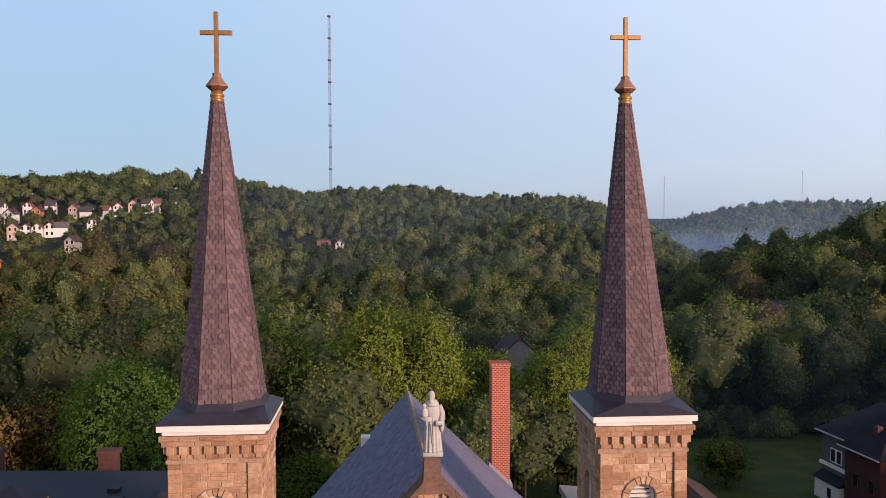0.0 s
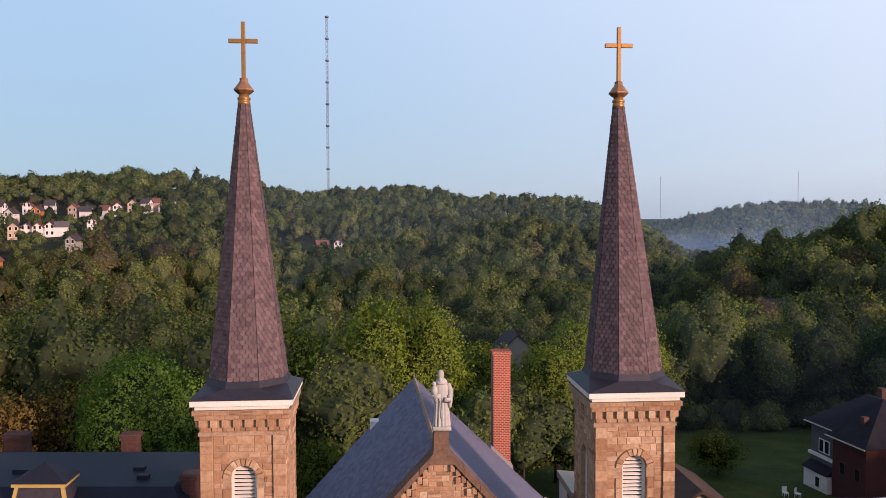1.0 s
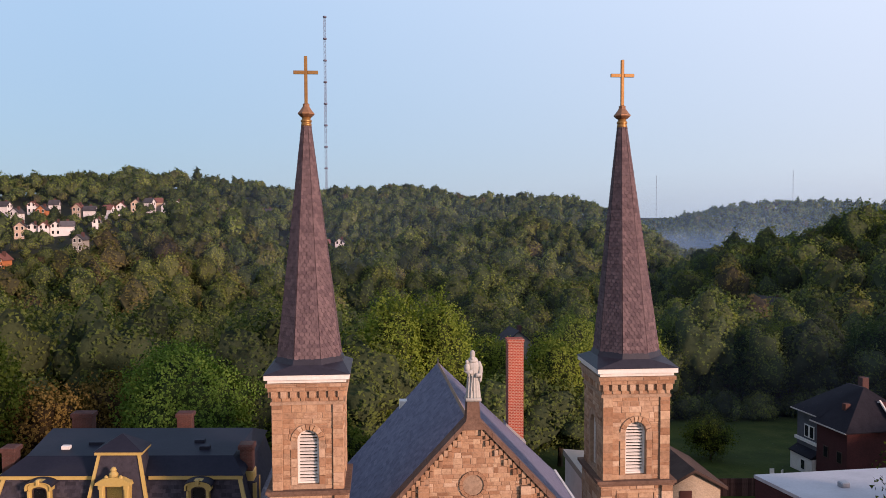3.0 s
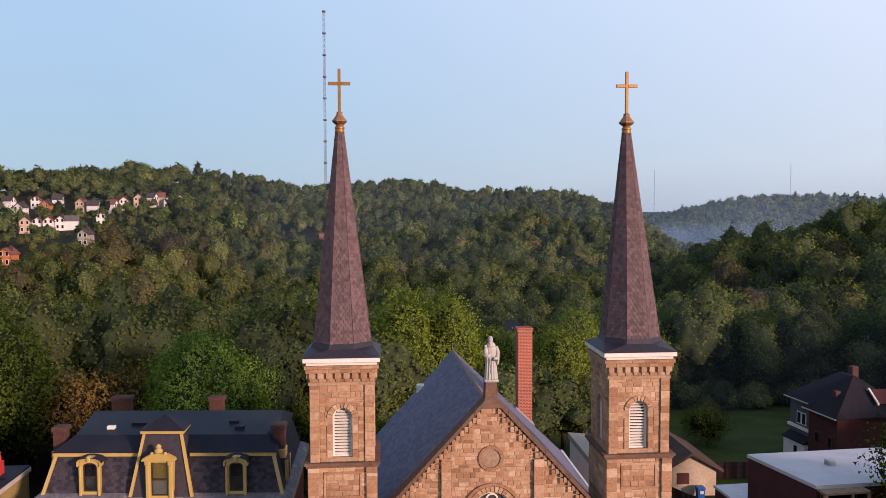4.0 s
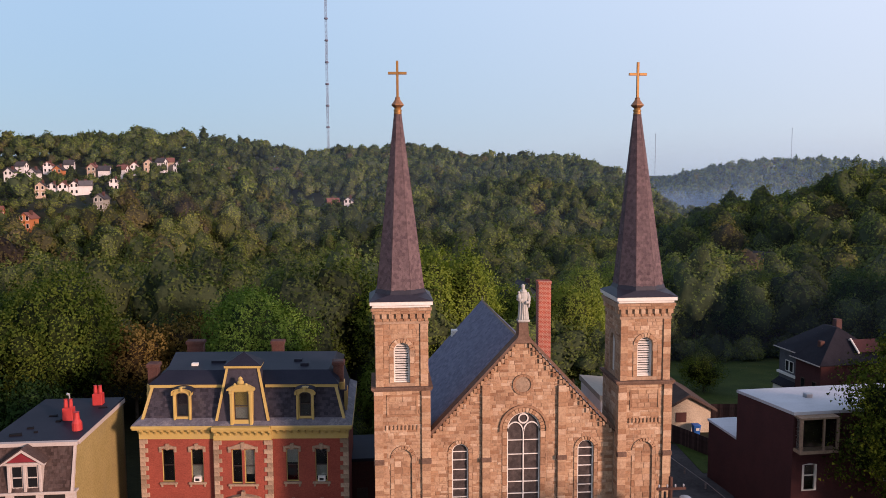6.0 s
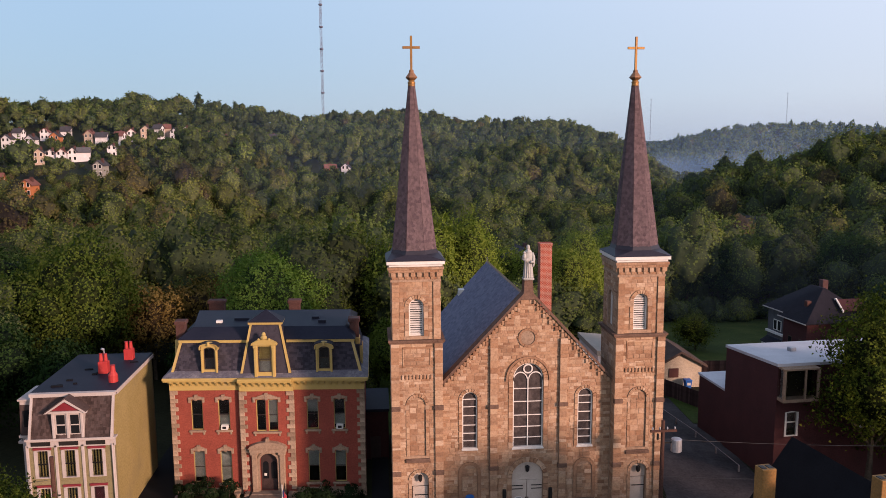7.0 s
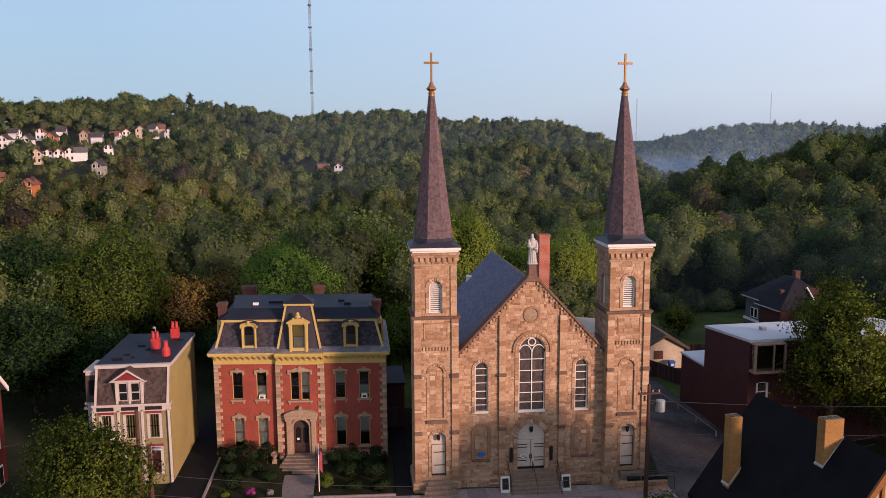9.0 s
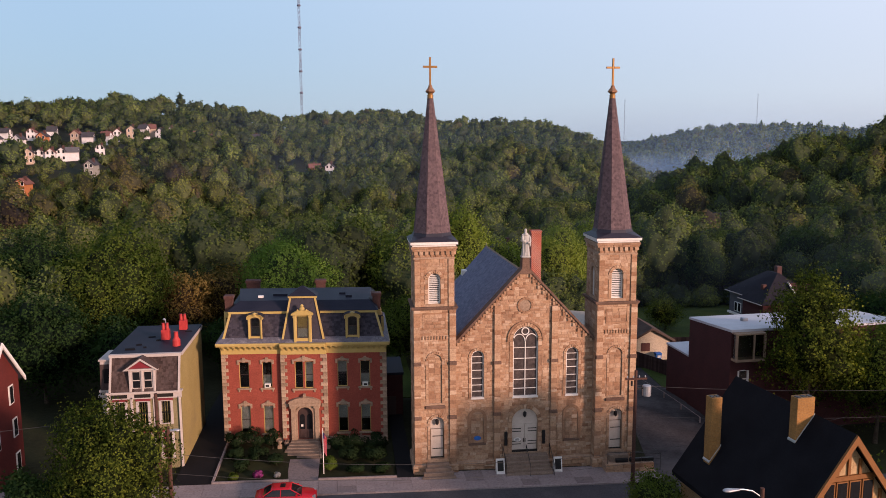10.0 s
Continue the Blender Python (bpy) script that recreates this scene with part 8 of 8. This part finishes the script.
bw = [(1.45, 0.5, 3.5, 5.55, 0.0), (8.2, 0.5, 3.85, 5.55, 0.0), (12.0, 0.5, 3.85, 5.55, 0.0)]
a = Acc()
wall(a, 0, BX, -2, lambda x: 9.52, bw, 0, 0.35)
a.extx([(0.35, -2), (8.3, -2), (8.3, 8.92), (0.35, 9.5)], 0, 0.35)
a.box(0.35, BX, 7.95, 8.3, -2, 8.92)
a.extx([(0.35, -2), (7.95, -2), (7.95, 8.92), (0.35, 9.5)], BX - 0.35, BX)
bwall = part("wall", a, M_DARKBRICK, bb, "dark red painted brick")
part("roof", Acc().loft([[(-0.06, -0.1, 9.5), (BX + 0.06, -0.1, 9.5), (BX + 0.06, 8.4, 8.86), (-0.06, 8.4, 8.86)], [(-0.06, -0.1, 9.74), (BX + 0.06, -0.1, 9.74), (BX + 0.06, 8.4, 9.1), (-0.06, 8.4, 9.1)]]), M_WHITEROOF, bb, "white coated flat roof")
part("roof_vent", Acc().bbox(3.7, 4.3, 4.2, 4.7, 9.3, 9.75, 0.06), M_GREY, bb)
part("rear_wing", Acc().box(0.1, 8.0, 8.31, 13.5, -3, 4.7), M_DARKBRICK, bb)
part("rear_roof", Acc().box(0.0, 8.1, 8.31, 13.6, 4.7, 4.9), M_WHITEROOF, bb)
by = part("bay_window", Acc().box(0.05, 3.2, -0.9, -0.004, 6.7, 6.95).box(0.05, 3.2, -0.9, -0.004, 9.36, 9.5).box(0.05, 0.25, -0.9, -0.7, 6.95, 9.45).box(3.0, 3.2, -0.9, -0.7, 6.95, 9.45).box(1.9, 2.05, -0.88, -0.72, 6.95, 9.45), M_TRIMSTONE, bb, "tan framed oriel window")
part("pane", Acc().box(0.25, 3.0, -0.82, -0.81, 6.95, 9.45), M_GLASS, by)
part("pane", Acc().box(0.14, 0.15, -0.7, -0.02, 6.95, 9.45), M_GLASS, by)
# near-black sheet stands for the darkness behind the oriel
part("oriel_back", Acc().box(0.3, 3.0, -0.05, -0.02, 6.95, 9.45), M_DARK, by)
for h in bw:
    fr = part("window", arch_frame(Acc(), (*h[:4], 0.001), 0.06, 0.1, -0.04, 0.15, True, 2), M_WHITE, bwall)
    part("pane", Acc().box(h[0] - 0.45, h[0] + 0.45, 0.06, 0.07, h[2], h[3]), M_GLASS, fr)
    part("meeting_rail", Acc().box(h[0] - 0.45, h[0] + 0.45, 0.02, 0.1, 4.66, 4.74), M_WHITE, fr)
    # near-black sheet for the unlit room behind each window
    part("dark_room", Acc().box(h[0] - 0.5, h[0] + 0.5, 0.5, 0.52, 3.8, 5.6), M_DARK, fr)

# low pale rail on posts between the alley and the grass
gd = thing("guard_rail", "pale metal guard rail along the alley", "guard rail")
gp = [(20.25, 8.0), (20.0, 12.0), (19.75, 16.0), (19.4, 20.0), (19.1, 24.0), (18.9, 27.5)]
part("rail", Acc().tube([(x, y, ground_z(x, y) + 0.62) for x, y in gp], 0.035, 8), M_CONC, gd)
for x, y in gp:
    part("post", Acc().bbox(x - 0.06, x + 0.06, y - 0.06, y + 0.06, ground_z(x, y) - 0.3, ground_z(x, y) + 0.6, 0.01), M_CONC, gd)

# ---- garage, fence, bin ----
gg = ground_z(25, 34)
gr = thing("garage", "cream block garage with brown shingle roof", "garage")
part("wall", Acc().ext([(22.4, gg - 0.5), (27.6, gg - 0.5), (27.6, 1.3), (24.9, 2.75), (22.4, 1.3)], 33.3, 42.0), M_CREAMBLOCK, gr, "cream painted block walls")
for s in (-1, 1):
    part("roof", Acc().ext([(24.95, 2.8), (24.95, 3.1), (24.95 + s * 3.2, 1.35), (24.95 + s * 3.2, 1.05)], 32.8, 42.4), M_BROWNROOF, gr, "brown shingles")
part("window", Acc().box(23.6, 24.8, 33.22, 33.3, -0.15, 0.95), M_WINBROWN, gr, "dark reddish-brown boarded window")
fnc = thing("fence", "dark stained board fence", "fence")
bd = mesh_of("board", Acc().bbox(0, 0.19, -0.03, 0.03, 0, 1.9, 0.01), M_FENCE)
for (xa, ya), (xb, yb) in (((20.2, 35.0), (23.9, 25.0)), ((23.9, 25.0), (27.8, 24.8))):
    run, turn_ = math.hypot(xb - xa, yb - ya), math.degrees(math.atan2(yb - ya, xb - xa))
    for k in range(int(run / 0.2)):
        x, y = xa + (xb - xa) * 0.2 * k / run, ya + (yb - ya) * 0.2 * k / run
        same("board", bd, fnc, pose(x, y, ground_z(x, y) - 0.02, 0, 0, turn_))
fnc2 = thing("fence", "brown board fence along the lawn", "fence")
for k in range(90):
    x, y = 29.0 + 0.2 * k, 38.5
    same("board", bd, fnc2, Matrix.Translation((x, y, ground_z(x, y) - 0.02)))
bn = thing("recycling_bin", "blue plastic bin with white label by the garage", "bin", Matrix.Translation((25.6, 32.4, ground_z(25.6, 32.4))))
part("body", Acc().loft([[(-0.3, -0.3, 0), (0.3, -0.3, 0), (0.3, 0.3, 0), (-0.3, 0.3, 0)], [(-0.38, -0.38, 1.1), (0.38, -0.38, 1.1), (0.38, 0.38, 1.1), (-0.38, 0.38, 1.1)]]), M_BLUE, bn)
part("lid", Acc().bbox(-0.42, 0.42, -0.44, 0.42, 1.1, 1.2, 0.04), M_BLUE, bn)
part("label", Acc().box(-0.2, 0.2, -0.4, -0.37, 0.6, 0.9).moved(Matrix.Translation((0, -0.01, 0))), M_WHITE, bn)

# ---- dark brick house behind the lawn ----
hz = ground_z(46, 46)
hb = thing("brick_house", "dark brick house with hipped dark roof and white porch", "house", pose(43.1, 49.4, hz, 0, 0, -84))
HE, HR = 4.5 - hz, 7.9 - hz                     # eaves and ridge
part("wall", Acc().box(4.6, 9.5, 0.1, 9.0, -1.5, HE - 0.42), M_DARKBRICK, hb)
part("rear_wall", Acc().box(0.4, 4.598, 0.6, 8.8, -1.5, HE - 0.02), M_GREYWOOD, hb, "dark grey boarded upper wall")
part("roof", Acc().loft([[(0, 0, HE), (5.2, 0, HE), (5.2, 9.4, HE), (0, 9.4, HE)], [(0, 0, HE + 0.1), (5.2, 0, HE + 0.1), (5.2, 9.4, HE + 0.1), (0, 9.4, HE + 0.1)], [(3.6, 4.6, HR), (5.2, 4.6, HR), (5.2, 4.8, HR), (3.6, 4.8, HR)]]), M_SLATEDARK, hb, "dark hipped shingle roof")
part("front_roof", Acc().loft([[(4.2, -0.5, HE - 0.42), (10.1, -0.5, HE - 0.42), (10.1, 9.7, HE - 0.42), (4.2, 9.7, HE - 0.42)], [(4.2, -0.5, HE - 0.3), (10.1, -0.5, HE - 0.3), (10.1, 9.7, HE - 0.3), (4.2, 9.7, HE - 0.3)], [(4.3, 4.55, HR + 0.03), (6.2, 4.55, HR + 0.03), (6.2, 4.85, HR + 0.03), (4.3, 4.85, HR + 0.03)]]), M_SLATEDARK, hb, "dark hipped shingle roof")
part("gutter", Acc().box(0, 4.6, -0.1, -0.003, HE - 0.02, HE + 0.1), M_TRIM, hb)
part("gutter", Acc().box(4.2, 10.1, -0.6, -0.503, HE - 0.44, HE - 0.32), M_TRIM, hb)
part("gable", Acc().ext([(6.3, HE + 0.9), (9.3, HE + 0.9), (7.8, HE + 2.2)], 5.0, 8.4).moved(Matrix.Translation((0, 0.4, 0))), M_DARKBRICK, hb)
for s in (-1, 1):
    part("bargeboard", Acc().ext([(7.8, HE + 2.2), (7.8, HE + 2.4), (7.8 + s * 1.6, HE + 1.0), (7.8 + s * 1.6, HE + 0.8)], 5.2, 5.396), M_WHITE, hb)
part("sill_band", Acc().box(0.3, 4.3, 0.3, 0.598, 3.35, 3.65), M_WHITE, hb, "white band under the upper windows")
part("porch_roof", Acc().loft([[(0.4, -0.5, 2.0), (4.5, -0.5, 2.0), (4.5, 0.598, 2.0), (0.4, 0.598, 2.0)], [(0.4, -0.5, 2.1), (4.5, -0.5, 2.1), (4.5, 0.598, 2.75), (0.4, 0.598, 2.75)]]), M_SLATEDARK, hb)
part("porch", Acc().box(0.5, 4.4, -0.3, 0.598, -1.5, 2.0), M_WHITE, hb, "white painted porch wall")
for x, y, z, h in ((2.2, 0.6, 3.9, 1.45), (3.1, 0.6, 3.9, 1.45), (2.9, -0.3, 0.4, 1.2), (6.2, 0.1, 2.8, 1.3), (8.4, 0.1, 2.8, 1.3)):
    wf = part("window", Acc().box(x - 0.42, x + 0.42, y - 0.07, y - 0.002, z, z + h), M_WHITE if x < 4 else M_BROWNROOF, hb)
    part("pane", Acc().box(x - 0.3, x + 0.3, y - 0.09, y - 0.072, z + 0.1, z + h - 0.1), M_CARGLASS, wf)
part("chimney", Acc().bbox(3.9, 4.7, 5.6, 6.4, HE + 1.0, HR + 0.75, 0.03), M_OLDBRICK, hb)
part("chimney", Acc().bbox(6.6, 7.2, 1.6, 2.2, HE, HE + 2.0, 0.03), M_OLDBRICK, hb)
for k, (x, y) in enumerate(((38.6, 44.6), (39.7, 44.2))):
    c = thing("garden_chair", "white plastic garden chair beside the house", "chair", pose(x, y, ground_z(x, y) + 0.05, 0, 0, 40 * k), "garden chairs")
    part("seat", Acc().bbox(-0.26, 0.26, -0.26, 0.26, 0.4, 0.46, 0.02), M_WHITE, c)
    part("backrest", Acc().bbox(-0.26, 0.26, 0.22, 0.28, 0.46, 0.95, 0.02), M_WHITE, c)
    for sx in (-0.22, 0.22):
        for sy in (-0.22, 0.22):
            part("leg", Acc().cyl((sx, sy, 0), (sx * 0.9, sy * 0.9, 0.41), 0.03, 0.03, 6), M_WHITE, c)

# ---- half-timbered house across the street ----
tu = thing("half_timbered_house", "half-timbered house with steep black shingle roof", "house", pose(14.22, -24.83, 0, 0, 0, 7.5))
TR, THW, TD, TS = 11.1, 4.85, 11.6, 1.3          # ridge height, half width at the eaves, depth, pitch
TE = TR - TS * THW
part("wall", Acc().ext([(-THW + 0.5, -1), (THW - 0.5, -1), (THW - 0.5, TE + 0.45), (0, TR - 0.3), (-THW + 0.5, TE + 0.45)], 0.45, TD - 0.4), M_TUDOR, tu, "tan stucco walls")
for s in (-1, 1):
    part("roof", Acc().ext([(0, TR - 0.02), (0, TR + 0.3), (s * THW, TE + 0.02), (s * THW, TE - 0.3)], 0, TD), M_BLACKROOF, tu, "black asphalt shingles")
    part("bargeboard", Acc().ext([(0, TR - 0.3), (0, TR + 0.26), (s * THW, TE - 0.02), (s * THW, TE - 0.58)], -0.16, -0.01), M_TIMBER, tu, "orange painted bargeboard")
yt = 0.33
for k in range(-4, 5):
    x = k * 0.78
    zt = TR - 0.4 - TS * abs(x)
    z0 = 8.75 if abs(k) < 3 else 5.5
    if zt > z0 + 0.1:
        part("timber", Acc().box(x - 0.09, x + 0.09, yt, yt + 0.116, z0, zt), M_TIMBER, tu)
for z, hw_ in ((8.45, 1.85), (6.3, 3.5)):
    part("timber", Acc().box(-hw_, hw_, yt - 0.03, yt + 0.116, z, z + 0.28), M_TIMBER, tu)
for k in range(4):
    x = -1.35 + 0.9 * k
    wn_ = part("window", Acc().box(x - 0.4, x + 0.4, yt - 0.04, yt + 0.116, 6.7, 8.4), M_TIMBER, tu)
    part("pane", Acc().box(x - 0.32, x + 0.32, yt - 0.06, yt - 0.042, 6.78, 8.32), M_CARGLASS, wn_)
for x0, x1, y0, y1, zt in ((-3.77, -2.97, 8.72, 9.42, 11.0), (-1.3, -0.05, 3.45, 4.1, 12.5)):
    zl, zr = TR + 0.3 + TS * x0, TR + 0.3 + TS * x1
    c = part("chimney", Acc().bbox(x0, x1, y0, y1, zl - 1.0, zt, 0.02), M_YBRICK, tu, "buff brick chimney")
    n = 2 if x1 - x0 < 1 else 3
    for k in range(n):
        xm = x0 + (x1 - x0) * (k + 0.5) / n
        part("flue", Acc().box(xm - 0.13, xm + 0.13, y0 + 0.15, y1 - 0.15, zt - 0.03, zt + 0.03), M_IRON, c)
    part("flashing", Acc().ext([(x0 - 0.06, zl - 0.06), (x1 + 0.03, zr + 0.04), (x1 + 0.03, zr + 0.12), (x0 - 0.06, zl + 0.03)], y0 - 0.03, y1 + 0.03), M_STATUE, c, "grey lead flashing")

# ---- utility poles, street lamp, cables ----
def utility_pole(x, y, h, label, arm=True, drum=False):
    z = ground_z(x, y)
    t = thing("utility_pole", label, "utility pole", Matrix.Translation((x, y, z)), "utility poles along the street")
    part("pole", Acc().cyl((0, 0, -0.3), (0, 0, h), 0.17, 0.12, 10), M_POLE, t)
    if arm:
        part("crossarm", Acc().bbox(-0.9, 0.9, -0.2, -0.08, h - 0.75, h - 0.6, 0.02), M_POLE, t)
        for k in range(4):
            part("insulator", Acc().lathe([(0.03, 0), (0.06, 0.06), (0.05, 0.16), (0.02, 0.2)], -0.75 + 0.5 * k, -0.14, 8, h - 0.6), M_GREY, t)
        part("cutout", Acc().bbox(-0.5, -0.36, -0.34, -0.22, h - 1.2, h - 0.8, 0.03), M_IRON, t)
    if drum:
        part("transformer", Acc().lathe([(0.1, 0.95), (0.32, 0.9), (0.36, 0.86), (0.36, 0.05), (0.3, 0.0)], 0.95, 0, 14, h - 2.2), M_GREY, t, "pale grey transformer drum")
        part("bracket", Acc().box(0.1, 0.62, -0.04, 0.04, h - 1.6, h - 1.48), M_IRON, t)
    return z + h


utility_pole(8.2, -5.55, 9.9, "dark reddish wooden utility pole with transformer", True, True)
utility_pole(-27.0, -13.0, 9.0, "dark red wooden utility pole beside a street tree", False)


def lamp(x, y, h, dx, label, top=0.0, rise=0.05):
    z = ground_z(x, y)
    t = thing("street_lamp", label, "street lamp", Matrix.Translation((x, y, z)), "street lamps")
    part("pole", Acc().cyl((0, 0, -0.3), (0, 0, h + top), 0.15, 0.11, 10), M_POLE, t)
    part("arm", Acc().tube([(0, 0, h - 0.45 - rise), (dx * 0.4, 0, h - 0.1 - 0.5 * rise), (dx * 0.75, 0, h - 0.02), (dx, 0, h)], 0.04), M_GREY, t)
    s = math.copysign(1.0, dx)
    m = Matrix.Translation((dx + 0.3 * s, 0, h - 0.02)) @ Matrix.Diagonal((1, 1, 0.55, 1)) @ pose(0, 0, 0, 0, 90 * s, 0)
    part("head", Acc().lathe([(0.03, -0.42), (0.09, -0.36), (0.13, -0.1), (0.17, 0.15), (0.15, 0.36), (0.07, 0.46), (0.02, 0.48)], 0, 0, 14).moved(m), M_GREY, t, "pale grey lamp head", True)


lamp(5.5, -30.3, 11.4, -1.3, "street lamp on a wooden pole with curved arm")
lamp(-27.75, -12.6, 8.6, 0.7, "grey street lamp on a tall wooden pole beside a tree", 2.6, 1.5)


def cable(a, b, sag, label):
    pts = []
    for k in range(17):
        t = k / 16
        p = Vector(a).lerp(Vector(b), t)
        pts.append((p.x, p.y, p.z - sag * 4 * t * (1 - t)))
    solo("cable", Acc().tube(pts, 0.013, 4), M_CABLE, label, "cable", group="overhead cables")


cable((-60.0, -13.2, 9.4), (-28.0, -12.7, 10.4), 0.6, "thin overhead cable between poles")
cable((-27.0, -13.1, 7.6), (22.0, -12.6, 7.6), 2.0, "thin overhead cable along the street")
cable((-27.0, -13.1, 6.2), (22.0, -12.6, 7.0), 2.0, "thin overhead cable along the street")
cable((7.9, -5.6, 8.4), (60.0, -6.0, 8.0), 1.2, "thin overhead cable along the street")
cable((7.9, -5.6, 5.8), (60.0, -6.0, 6.0), 1.2, "thin overhead cable along the street")
cable((7.9, -5.6, 4.9), (11.5, -3.0, 1.3), 0.05, "thin cable down to the railing")

# ---- parked car ----
def car(x, y, turn, label):
    t = thing("car", label, "car", pose(x, y, ground_z(x, y) + 0.02, 0, 0, turn))

    def ring(x, hw, z0, z1):
        half = [(hw * 0.93, z0), (hw, z0 + 0.16), (hw * 0.995, z1 - 0.2), (hw * 0.95, z1 - 0.07), (hw * 0.72, z1)]
        return [(x, y, z) for y, z in half] + [(x, -y, z) for y, z in reversed(half)]
    sides = [(-2.36, 0.55, 0.42, 0.62), (-2.30, 0.74, 0.30, 0.72), (-2.0, 0.86, 0.24, 0.80), (-1.3, 0.91, 0.20, 0.90), (0, 0.92, 0.20, 0.94), (1.3, 0.91, 0.20, 0.97), (1.95, 0.87, 0.26, 0.97),
             (2.28, 0.76, 0.34, 0.88), (2.36, 0.58, 0.45, 0.72)]
    part("body", Acc().loft([ring(*q) for q in sides]), M_CARRED, t, "glossy red paintwork", True)

    def cabin(z, xa, xb, hw):
        return [(xa, -hw * 0.86, z), (xa + 0.16, -hw, z), (xb - 0.2, -hw, z), (xb, -hw * 0.84, z), (xb, hw * 0.84, z), (xb - 0.2, hw, z), (xa + 0.16, hw, z), (xa, hw * 0.86, z)]
    part("window_glass", Acc().loft([cabin(0.86, -1.3, 1.85, 0.84), cabin(1.12, -0.86, 1.5, 0.77), cabin(1.38, -0.38, 1.02, 0.62)]), M_CARGLASS, t, "dark tinted windows")
    part("roof", Acc().loft([cabin(1.36, -0.46, 1.12, 0.655), cabin(1.40, -0.42, 1.06, 0.63), cabin(1.435, -0.26, 0.9, 0.5)]), M_CARRED, t, "", True)
    part("sunroof", Acc().bbox(0.0, 0.42, -0.34, 0.34, 1.40, 1.442, 0.01), M_CARGLASS, t)
    for s in (-1, 1):
        for (xa, za, ya), (xb, zb, yb) in (((-1.2, 0.9, 0.82), (-0.36, 1.38, 0.63)), ((0.36, 0.92, 0.85), (0.34, 1.38, 0.645)), ((1.72, 0.94, 0.8), (0.98, 1.38, 0.62))):
            part("pillar", Acc().cyl((xa, s * ya, za), (xb, s * yb, zb), 0.045, 0.04, 6), M_CARRED, t)
        part("mirror", Acc().bbox(-0.95, -0.8, s * 0.98 - 0.1, s * 0.98 + 0.1, 0.95, 1.08, 0.03), M_CARRED, t)
        part("headlight", Acc().bbox(-2.3, -2.02, s * 0.6 - 0.17, s * 0.6 + 0.17, 0.60, 0.76, 0.03), M_GREY, t)
        part("tail_light", Acc().bbox(2.12, 2.33, s * 0.6 - 0.16, s * 0.6 + 0.16, 0.66, 0.84, 0.03), M_MAROON, t)
        for wx in (-1.42, 1.42):
            w = part("wheel", Acc().cyl((wx, s * 0.72, 0.32), (wx, s * 0.925, 0.32), 0.32, 0.31, 18), M_TYRE, t)
            part("rim", Acc().cyl((wx, s * 0.91, 0.32), (wx, s * 0.935, 0.32), 0.21, 0.2, 12), M_GREY, w)


car(-20.0, -6.15, 180, "glossy red saloon car parked at the kerb")
# ---- morning mist in the far valley, and tinted sheets put for distance haze ----
def mist_haze_mat(name, density):
    """Thin mist, or distance haze put on as a tint: densest in the middle of a sheet, nothing at its edges."""
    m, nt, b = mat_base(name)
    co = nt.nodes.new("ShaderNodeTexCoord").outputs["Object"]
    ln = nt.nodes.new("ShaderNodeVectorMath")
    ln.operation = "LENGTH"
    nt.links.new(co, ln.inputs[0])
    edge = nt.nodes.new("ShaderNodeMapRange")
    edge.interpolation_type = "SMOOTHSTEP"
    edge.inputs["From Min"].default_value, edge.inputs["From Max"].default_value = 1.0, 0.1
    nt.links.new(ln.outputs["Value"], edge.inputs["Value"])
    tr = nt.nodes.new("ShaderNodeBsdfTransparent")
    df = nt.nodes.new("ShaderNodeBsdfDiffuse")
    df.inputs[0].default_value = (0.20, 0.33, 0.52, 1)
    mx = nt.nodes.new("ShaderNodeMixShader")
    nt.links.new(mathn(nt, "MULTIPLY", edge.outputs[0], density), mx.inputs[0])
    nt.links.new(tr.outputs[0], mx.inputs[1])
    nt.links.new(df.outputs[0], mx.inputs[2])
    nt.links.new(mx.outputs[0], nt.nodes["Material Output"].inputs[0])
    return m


def mist_haze_sheet(az, r, z, half, high, density, label):
    """A see-through tinted sheet across the line of bearing az, at the distance r."""
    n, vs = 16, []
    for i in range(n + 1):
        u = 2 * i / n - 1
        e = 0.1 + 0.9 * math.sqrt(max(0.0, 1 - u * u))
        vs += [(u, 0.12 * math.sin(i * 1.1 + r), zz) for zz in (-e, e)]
    o = new("mist", mesh_of("mist", Acc().add(vs, [(2 * i, 2 * i + 2, 2 * i + 3, 2 * i + 1) for i in range(n)]), mist_haze_mat("mist", density), True))
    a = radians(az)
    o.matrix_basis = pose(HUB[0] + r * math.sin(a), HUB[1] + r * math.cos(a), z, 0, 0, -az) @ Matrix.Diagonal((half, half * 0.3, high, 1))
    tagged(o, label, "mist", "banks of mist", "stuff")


# blue-tinted sheets put distance haze over the hills; the second is valley mist
mist_haze_sheet(30, 1010, 5, 520, 80, 0.22, "grey-blue see-through sheet put for haze before the far hill")
mist_haze_sheet(24, 900, -10, 170, 21, 0.5, "thin blue-grey morning mist lying over the far valley")
mist_haze_sheet(16, 600, -8, 90, 40, 0.16, "thin tinted sheet put for haze in the hollow between the hills")
# haze of the slope, imitated by three faint tinted sheets
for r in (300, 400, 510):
    mist_haze_sheet(4, r, 0, 0.9 * r, 80, 0.024, "faint tinted sheet put for distance haze over the wooded slope")
# added sheet that lifts the darks of the wood behind the church
mist_haze_sheet(22, 120, -2, 90, 34, 0.018, "faint tinted sheet added to lighten the dark edge of the wood")
